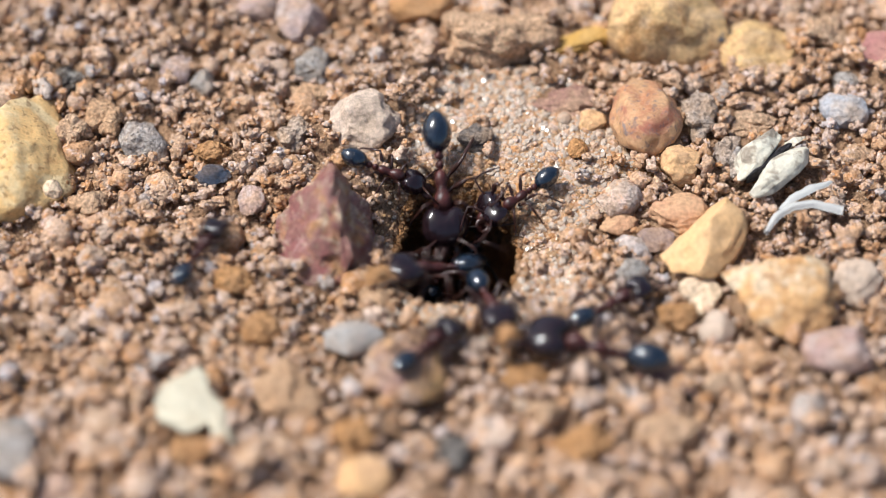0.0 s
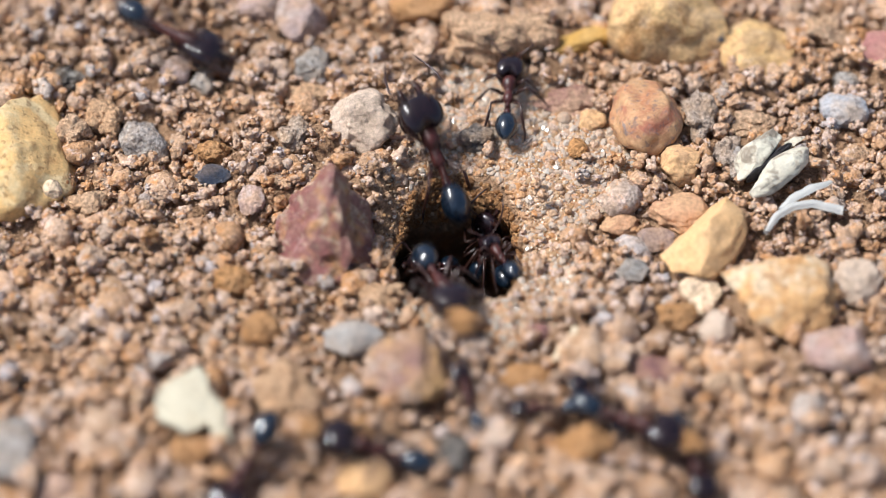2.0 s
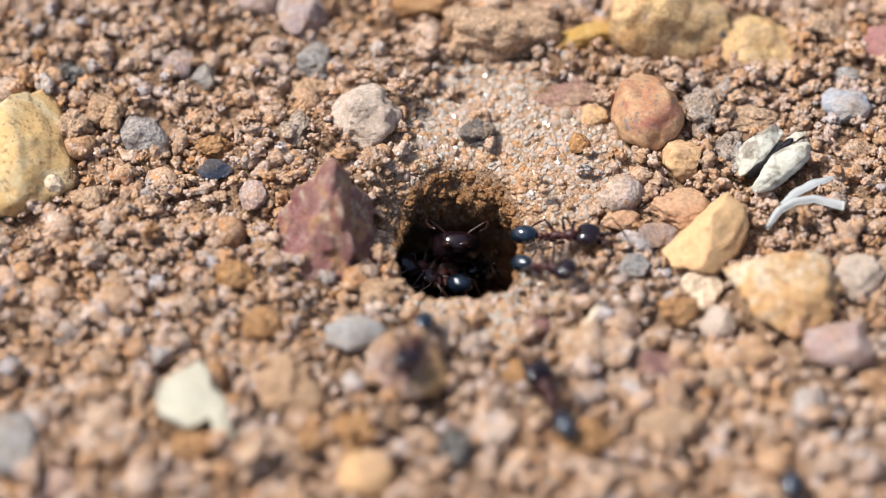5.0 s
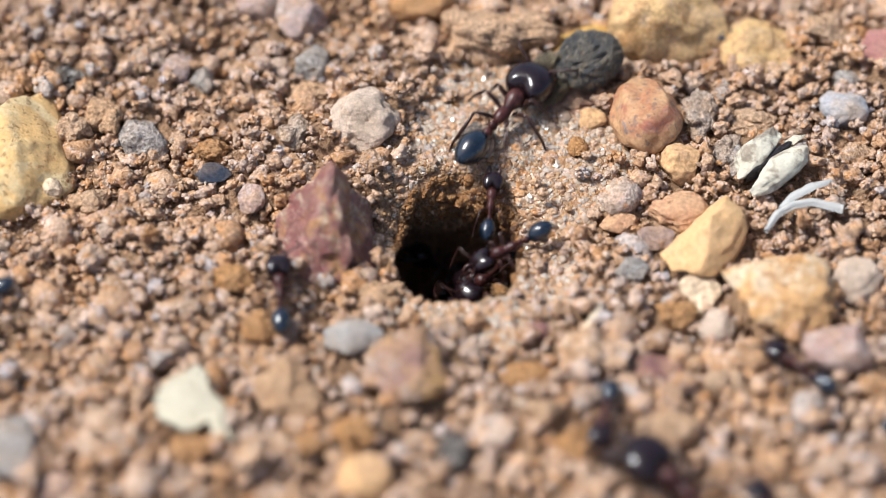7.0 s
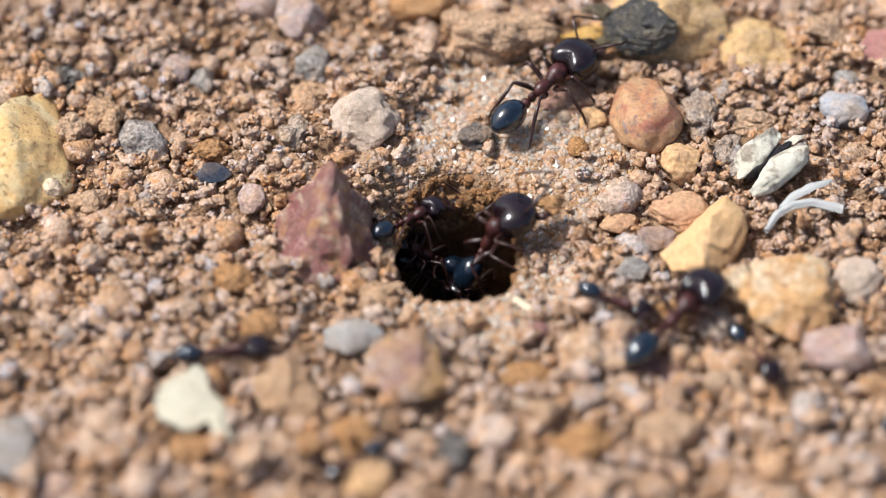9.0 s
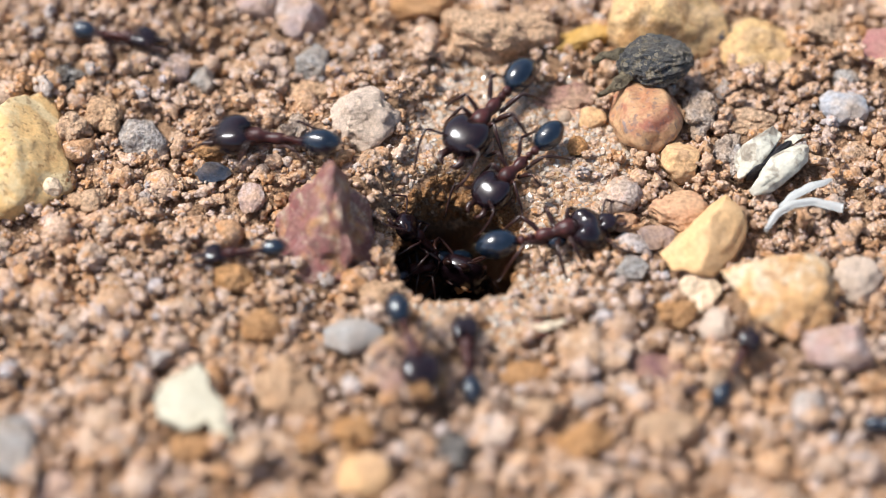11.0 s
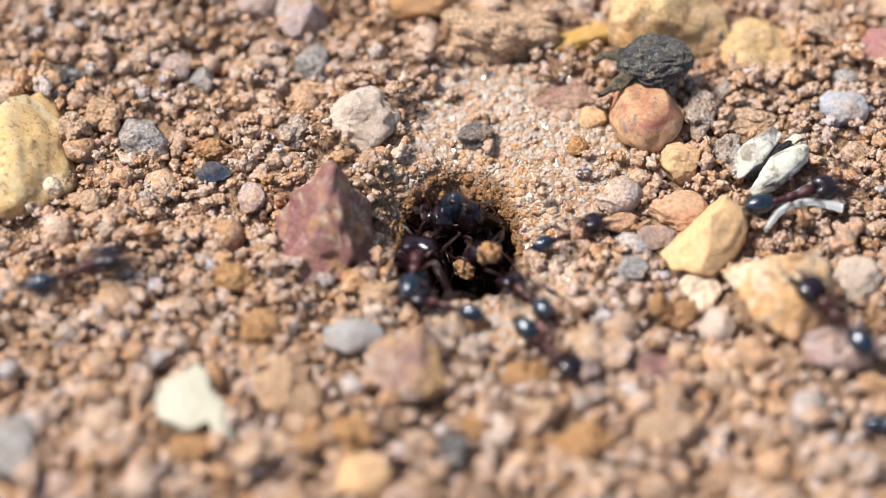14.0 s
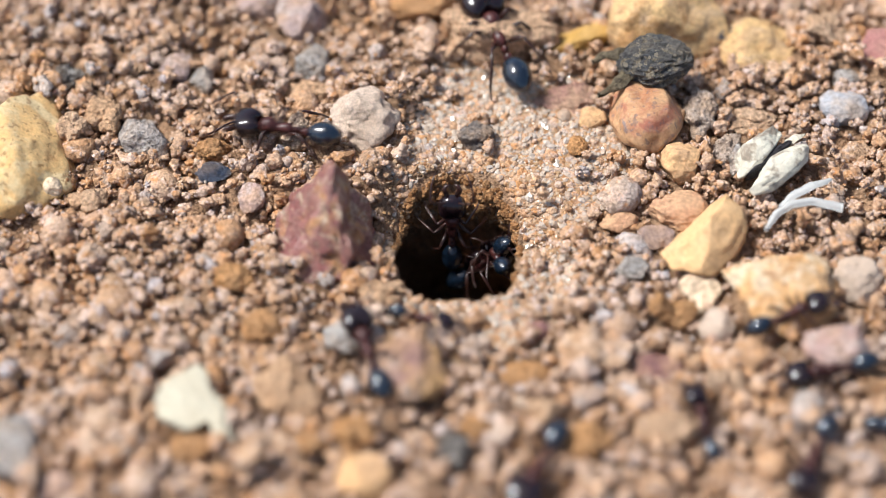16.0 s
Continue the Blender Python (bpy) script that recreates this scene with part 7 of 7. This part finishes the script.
    walk(a, [(0, stand(0.89, 2.60, -12.00, -69, -60)), (15, stand(1.87, 2.85, -3.84, -69, -81)), (15.1, stand(1.61, 3.88, -3.04, 8, -71)), (15.2, stand(1.34, 4.92, -2.24, 85, -61)), (15.5, stand(-1.08, 7.75, 0.29, 118, -20)), (15.65, stand(-3.63, 7.71, 1.47, 154, -24)), (15.8, stand(-6.05, 7.79, 1.00, 158, -1)), (16, stand(-9.18, 7.66, 0.52, 166, 4))])
    stride(a, [(15, 16)])
    a = build_ant("worker", 6.5, "running round a red stone to the hole")
    walk(a, [(0, stand(-37.92, -6.09, 0.43, 9, 1)), (13.7, stand(-28.36, -5.14, 0.04, 20)), (14, stand(-20.10, -2.85, 0.52, 17, -9)), (14.2, stand(-14.28, -2.47, 0.55, 20, -9)), (14.5, stand(-11.24, 4.22, 0.34, 70, -5)), (14.7, stand(-6.48, 5.51, 0.94, 25, 4)), (14.85, stand(-3.95, 4.92, -0.00, -7, 15)), (15, stand(-2.51, 3.37, -0.89, -13, 29)), (15.2, stand(-2.06, 3.51, -2.13, -25, 42)), (15.5, stand(0.01, 0.54, -13.00, -25, 60)), (16, stand(0.01, 0.54, -13.00, -25, 60))])
    stride(a, [(13.7, 15.5)])
    a = build_ant("worker", 6, "pottering before the hole")
    walk(a, [(0, stand(2.05, 1.46, -14.00, -60, -60)), (12.9, stand(2.05, 1.46, -14.00, -60, 60)), (13.2, stand(4.73, -6.43, 0.26, -60, -4)), (13.5, stand(5.17, -10.10, 0.85, -87, -13)), (13.7, stand(4.84, -10.31, 0.85, -93, -13)), (13.85, stand(5.46, -9.33, 0.64, -65, -9)), (14, stand(5.81, -8.29, 0.45, -50, -2)), (14.2, stand(6.00, -6.89, 0.47, -14, -4)), (14.5, stand(4.57, -6.09, 0.29, 52)), (14.7, stand(2.73, -5.94, 0.20, 94, 5)), (14.9, stand(2.19, -2.05, -2.08, 92, 26)), (15.2, stand(2.05, 1.46, -14.00, 92, 60)), (16, stand(2.05, 1.46, -14.00, 92, 60))])
    stride(a, [(12.9, 15.2)])
    a = build_ant("worker", 5, "walking into the hole")
    walk(a, [(0, stand(-2.06, -29.66, 0.33, 101, -2)), (13, stand(-1.00, -19.77, 0.37, 102, 3)), (13.5, stand(0.27, -10.30, 0.96, 98, -27)), (13.7, stand(1.48, -8.59, 0.54, 97, -1)), (13.85, stand(1.22, -6.24, 0.41, 133, 3)), (14, stand(0.08, -4.87, 0.12, 159, 4)), (14.2, stand(-0.87, -5.69, 0.43, 156, 7)), (14.5, stand(0.02, -5.34, 0.21, 133, 9)), (14.7, stand(-0.87, -1.60, -1.65, 99, 22)), (15, stand(-0.08, 2.16, -11.00, 99, 60)), (16, stand(-0.08, 2.16, -11.00, 99, 60))])
    stride(a, [(13, 15)])
    a = build_ant("worker", 5.5, "walking into the hole")
    walk(a, [(0, stand(3.18, -29.66, 0.32, 89, -4)), (13.9, stand(3.40, -21.08, 0.22, 92, 1)), (14.2, stand(3.61, -17.28, 0.35, 92, 2)), (14.5, stand(4.43, -10.80, 0.71, 99, 9)), (14.7, stand(3.35, -10.73, 0.75, 125, 12)), (15, stand(4.26, -7.80, 0.39, 70)), (15.2, stand(5.56, -6.92, 0.43, 48, -3)), (15.5, stand(6.04, -4.34, 0.08, 97, 10)), (15.7, stand(4.58, -1.35, -1.00, 119, 23)), (16, stand(3.21, 1.48, -3.81, 101, 34))])
    stride(a, [(13.9, 16)])
    a = build_ant("worker", 4.5, "walking away over the crumbs")
    walk(a, [(0, stand(1.53, 2.39, -13.00, -106, -60)), (13.7, stand(1.53, 2.39, -13.00, -106, 60)), (14, stand(-1.72, -3.05, -0.69, -106, -26)), (14.1, stand(-2.64, -3.62, -0.26, -158, -10)), (14.2, stand(-3.56, -4.19, 0.16, -210, 6)), (14.5, stand(-4.90, -7.09, 1.02, -136, 6)), (14.7, stand(-4.81, -7.56, 1.01, -134, 30)), (15, stand(-6.78, -12.24, 0.90, -118, 6)), (15.3, stand(-9.33, -15.82, 0.79, -129, 13)), (15.7, stand(-11.78, -21.52, 0.45, -117, -3)), (16, stand(-11.78, -21.52, 0.45, -117, -3))])
    stride(a, [(13.7, 15.7)])
    a = build_ant("worker", 7, "hurrying back to the hole")
    walk(a, [(0, stand(1.00, -32.89, 0.46, 115, -6)), (15, stand(-1.83, -25.40, 0.52, 109, 2)), (15.5, stand(-1.94, -16.74, 0.37, 109, -2)), (15.75, stand(-3.29, -12.06, 0.72, 116, -12)), (16, stand(-4.08, -8.76, 1.01, 108, -3))])
    stride(a, [(15, 16)])
    a = build_ant("worker", 4.5, "leaving the hole")
    walk(a, [(0, stand(1.90, 0.81, -11.00, -94, -60)), (15.5, stand(1.90, 0.81, -11.00, -94, 60)), (15.75, stand(-1.27, -3.06, -0.86, -94, -29)), (16, stand(-1.06, -5.96, 0.51, -24, -7))])
    stride(a, [(15.5, 16)])
    a = build_ant("worker", 6, "searching the near soil")
    walk(a, [(0, stand(34.87, -11.60, 0.48, 166)), (15, stand(27.71, -9.62, 0.10, 165)), (15.5, stand(22.73, -9.64, 0.62, 175, -12)), (16, stand(20.81, -9.66, 0.55, 190, 5))])
    stride(a, [(15, 16)])
    a = build_ant("worker", 5, "searching the near soil")
    walk(a, [(0, stand(14.74, -29.63, 0.41, 112, -8)), (15, stand(14.34, -21.69, 0.09, 102, 6)), (15.5, stand(14.18, -16.86, -0.10, 108, 4)), (16, stand(13.76, -12.60, 0.21, 104, -12))])
    stride(a, [(15, 16)])
    a = build_ant("worker", 5.5, "walking away over the crumbs")
    walk(a, [(0, stand(1.95, 1.87, -14.00, -170, -60)), (10, stand(1.95, 1.87, -14.00, -170, 60)), (10.4, stand(-2.49, -0.17, -0.90, -170, -25)), (10.9, stand(-9.64, -1.29, 0.37, -169, -5)), (11.3, stand(-17.54, -1.41, 0.36, -174, 9)), (11.5, stand(-23.59, -3.57, 0.14, -164, -3)), (11.8, stand(-31.04, -5.26, -0.01, -161, -5)), (16, stand(-31.04, -5.26, -0.01, -161, -5))])
    stride(a, [(10, 11.8)])
    a = build_ant("worker", 4.5, "walking away over the soil")
    walk(a, [(0, stand(-0.28, 1.80, -11.00, -70, -60)), (11.4, stand(-0.28, 1.80, -11.00, -70, 60)), (11.8, stand(1.84, -5.37, 0.26, -70, -5)), (12, stand(1.94, -7.68, 0.42, -80, 2)), (12.2, stand(4.58, -10.53, 0.86, -52, -16)), (12.5, stand(4.55, -12.34, 0.93, -110, 15)), (12.7, stand(4.03, -14.80, 0.42, -100, 6)), (13.1, stand(3.41, -20.45, 0.22, -95, 2)), (16, stand(3.41, -20.45, 0.22, -95, 2))])
    stride(a, [(11.4, 13.1)])
    a = build_ant("worker", 6.5, "huddled in the dark of the hole")
    walk(a, [(0, stand(0.26, 3.31, -5.02, 62, -49)), (0.25, stand(-0.31, 3.31, -4.15, 118, -59)), (0.5, stand(-0.88, 3.32, -3.28, 174, -69)), (0.75, stand(-0.92, 3.11, -4.09, 118, -47)), (1, stand(-0.95, 2.90, -4.91, 61, -25)), (1.25, stand(0.08, 2.74, -5.57, 127, -13)), (1.5, stand(1.12, 2.57, -6.24, 192)), (1.75, stand(2.10, 2.36, -5.14, 147, 5)), (2, stand(3.09, 2.16, -4.04, 103, 11)), (2.2, stand(2.21, 2.77, -4.06, 94, -24)), (2.5, stand(2.42, 1.49, -5.44, 14)), (3, stand(0.51, 4.37, -2.34, 91, -82)), (3.5, stand(0.43, 3.91, -3.08, 93, -87)), (3.75, stand(0.42, 3.12, -4.89, 140, -61)), (4, stand(0.42, 2.33, -6.70, 188, -35)), (6.3, stand(-0.60, 2.04, -5.71, 221, -18)), (6.8, stand(2.93, 3.01, -6.37, 181, 17)), (7, stand(3.00, 1.24, -4.24, 224, 15)), (7.15, stand(3.10, 1.73, -5.42, 278, -14)), (7.3, stand(3.21, 2.23, -6.60, 331, -43)), (7.8, stand(3.36, 3.31, -5.38, 377, -83)), (8.15, stand(2.00, 2.54, -5.55, 306, -50)), (8.5, stand(0.63, 1.77, -5.72, 234, -17)), (9, stand(-1.56, 3.06, -4.95, 179, -31)), (9.2, stand(-0.22, 1.69, -4.84, 253, -13)), (11.3, stand(-2.02, 3.13, -3.66, 175, -55)), (11.65, stand(-0.01, 2.72, -4.15, 215, -28)), (12, stand(1.99, 2.30, -4.64, 255)), (12.5, stand(-1.21, 3.05, -3.47, 178, -41)), (12.7, stand(-0.81, 2.80, -4.10, 188, -26)), (12.95, stand(0.21, 2.88, -4.50, 258, 4)), (13.2, stand(1.23, 2.97, -4.89, 328, 34)), (13.6, stand(1.03, 3.03, -3.94, 254, -1)), (14, stand(0.83, 3.10, -2.99, 180, -37)), (14.167, stand(1.47, 3.10, -3.45, 122, -39)), (14.333, stand(2.11, 3.10, -3.92, 64, -41)), (14.5, stand(2.75, 3.11, -4.38, 6, -42)), (14.7, stand(3.21, 2.26, -4.02, -34, -81)), (15, stand(3.08, 3.10, -4.38, 6, -42)), (15.5, stand(1.72, 2.98, -4.64, 0)), (15.75, stand(1.11, 3.59, -3.49, 45, -41)), (16, stand(0.51, 4.21, -2.34, 91, -82))])
    stride(a, [(0, 3), (3.5, 4), (6.3, 16)])
    a = build_ant("worker", 6.5, "huddled in the dark of the hole")
    walk(a, [(0, stand(3.10, 3.84, -2.32, 24, -73)), (0.25, stand(1.48, 2.65, -3.68, -44, -46)), (0.5, stand(-0.13, 1.46, -5.04, -111, -20)), (1.2, stand(0.96, 2.14, -6.24, -166)), (2, stand(-0.96, 1.19, -4.18, -127, -44)), (2.5, stand(-0.92, 3.28, -4.06, -185, -47)), (2.75, stand(-0.57, 2.47, -4.58, -235, -12)), (3, stand(-0.21, 1.66, -5.10, -286, 23)), (3.5, stand(3.46, 3.09, -4.58, -346, -75)), (3.667, stand(2.09, 2.67, -4.77, -290, -63)), (3.833, stand(0.72, 2.25, -4.95, -235, -51)), (4, stand(-0.65, 1.83, -5.14, -179, -39)), (6.3, stand(-1.50, 2.18, -5.83, -149, -32)), (7, stand(-0.66, 5.80, -9.23, -160, -42)), (7.5, stand(-0.86, 2.28, -5.08, -153, -58)), (7.65, stand(-0.31, 2.08, -5.11, -105, -69)), (7.8, stand(0.24, 1.88, -5.15, -56, -81)), (8, stand(0.36, 2.45, -5.49, -108, -26)), (8.2, stand(0.47, 3.02, -5.83, -160, 29)), (9, stand(-1.48, 3.02, -6.39, -182, -37)), (11.3, stand(-0.94, 2.34, -5.52, -142, -7)), (11.75, stand(1.12, 2.39, -5.20, -82, -31)), (12.2, stand(3.18, 2.43, -4.88, -22, -55)), (12.7, stand(1.84, 2.36, -5.53, -32, -6)), (12.95, stand(0.69, 2.03, -5.26, -80, -15)), (13.2, stand(-0.45, 1.71, -5.00, -128, -25)), (13.467, stand(-0.59, 2.11, -4.67, -184, -27)), (13.733, stand(-0.73, 2.52, -4.34, -240, -29)), (14, stand(-0.87, 2.93, -4.01, -295, -30)), (14.7, stand(-0.98, 0.27, -3.84, -240)), (15.2, stand(-0.97, 3.18, -5.32, -231, -46)), (15.35, stand(-0.18, 3.10, -5.36, -276, -44)), (15.5, stand(0.60, 3.02, -5.39, -321, -41)), (16, stand(3.14, 2.55, -5.08, -361, -44))])
    stride(a, [(0, 4), (6.3, 9), (11.3, 16)])
    a = ribbed_seed()
    walk(a, [(0, stand(0.57, 9.70, -13.00, 60)), (5, stand(0.47, 6.44, -9.00, 65)), (5.8, stand(1.64, 5.33, -0.30, 65, 0, 42)), (6.3, stand(2.90, 8.71, 1.70, 55, 0, 42)), (6.5, stand(2.27, 11.58, 1.70, 72, 0, 42)), (6.8, stand(7.51, 12.37, 1.70, 28, 0, 42)), (7, stand(8.60, 13.01, 1.90, 25, 0, 42)), (7.2, stand(9.42, 15.00, 1.90, 18, 0, 42)), (7.5, stand(10.05, 13.95, 2.00, 10, 0, 42)), (7.8, stand(11.26, 14.89, 2.20, 12, 0, 42)), (8, stand(11.53, 15.50, 2.20, 8, 0, 42)), (8.5, stand(11.88, 15.69, 2.20, 0, 0, 42)), (9, stand(11.79, 15.40, 2.20, -8, 0, 42)), (9.2, stand(11.95, 15.26, 2.20, -8, 0, 42)), (10, stand(12.54, 13.13, 2.80, 0, 0, 20)), (10.6, stand(12.47, 12.0, 2.85, 5)), (11.3, stand(12.47, 11.95, 2.85, 6)), (16, stand(12.47, 11.95, 2.85, 6))])
    a = straw_chip()
    walk(a, [(0, stand(6.90, -7.09, 0.69, 25)), (1.5, stand(6.90, -7.09, 0.69, 25)), (1.9, stand(6.74, -7.30, 0.65, 45)), (2.5, stand(6.75, -7.32, 0.65, 45)), (3, stand(7.25, -5.77, 0.74, 80)), (3.5, stand(7.33, -5.66, 0.74, 100)), (4.2, stand(7.97, -5.83, 0.78, 60)), (6.3, stand(8.08, -6.04, 0.75, 45)), (8, stand(8.08, -6.04, 0.75, 45)), (8.2, stand(6.70, -5.41, 0.70, 20)), (8.5, stand(4.82, -4.33, 0.24, -40)), (8.8, stand(4.56, -4.44, 0.23, -50)), (9.2, stand(4.56, -4.44, 0.23, -50)), (10.5, stand(5.45, -6.13, 0.57, -20)), (11.8, stand(5.29, -6.37, 0.54, 15)), (12.2, stand(5.13, -6.54, 0.56, 15)), (12.5, stand(4.76, -5.28, 0.46, 75)), (12.7, stand(4.70, -5.28, 0.46, 80)), (13, stand(4.38, -5.70, 0.49, 60)), (13.5, stand(4.75, -5.52, 0.50, 80)), (14, stand(4.68, -6.13, 0.52, 60)), (14.5, stand(3.92, -5.18, 0.32, 20)), (15, stand(2.07, -3.57, 0.30, 0)), (15.5, stand(1.70, -3.49, -0.20, 0)), (15.75, stand(1.9, -0.8, -6.0, 20)), (16, stand(1.9, 0.2, -11.0, 30))])
    a = build_ant("major", 9.5, "climbing down into the nest hole")
    walk(a, [(0, stand(-12.49, 42.59, 0.11, -56)), (11.6, stand(-13.26, 30.60, -0.03, -42, -4)), (12.2, stand(-8.13, 18.31, 0.54, -31, 7)), (12.5, stand(-3.12, 14.19, 0.40, -43, -5)), (12.7, stand(-1.41, 9.37, 0.39, -64, 7)), (13, stand(0.86, 5.86, -0.89, -79, 24)), (13.2, stand(0.69, 5.80, -0.88, -76, 26)), (13.5, stand(0.64, 4.97, -2.42, -84, 35)), (13.6, stand(1.29, 3.83, -2.47, -153, 59)), (13.7, stand(1.93, 2.68, -2.53, -221, 83)), (14, stand(0.75, 2.90, -4.13, -263, 79)), (14.3, stand(0.11, 2.34, -12.00, -263, 60)), (16, stand(0.11, 2.34, -12.00, -263, 60))])
    stride(a, [(11.6, 13), (13.2, 14.3)])
    a = build_ant("worker", 6, "leaving the hole")
    walk(a, [(0, stand(0.76, 0.20, -13.00, -92, -60)), (4.3, stand(0.76, 0.20, -13.00, -92, 60)), (4.6, stand(0.15, -3.80, -0.69, -92, -29)), (5, stand(-1.65, -9.18, 1.61, -104, -16)), (5.4, stand(-3.69, -13.19, 1.23, -117, -7)), (5.8, stand(-5.77, -16.85, 0.79, -124, 13)), (6.2, stand(-8.14, -22.04, 0.15, -115, 2)), (16, stand(-8.14, -22.04, 0.15, -115, 2))])
    stride(a, [(4.3, 6.2)])
    a = build_ant("worker", 5.5, "leaving the hole")
    walk(a, [(0, stand(1.72, 2.22, -14.00, -30, -60)), (4.5, stand(1.72, 2.22, -14.00, -30, 60)), (4.8, stand(4.29, -0.76, -1.00, -30, -36)), (5.2, stand(7.54, -3.70, 0.21, -43, -13)), (5.6, stand(12.23, -7.27, 0.17, -41, -1)), (6, stand(18.12, -11.44, 0.39, -41, -10)), (6.3, stand(25.50, -13.93, 0.49, -17)), (16, stand(25.50, -13.93, 0.49, -17))])
    stride(a, [(4.5, 6.3)])
    a = build_ant("worker", 6.5, "walking into the hole")
    walk(a, [(0, stand(8.92, -29.81, 0.26, 97, 2)), (4.2, stand(8.44, -22.07, 0.51, 95, -10)), (4.7, stand(6.79, -15.53, 0.93, 111)), (5.2, stand(4.68, -9.63, 0.75, 106, 13)), (5.5, stand(3.07, -4.14, -0.62, 99, 23)), (5.8, stand(2.31, 0.38, -3.97, 95, 31)), (6.1, stand(-0.35, 1.39, -11.00, 95, 60)), (16, stand(-0.35, 1.39, -11.00, 95, 60))])
    stride(a, [(4.2, 6.1)])


motions()
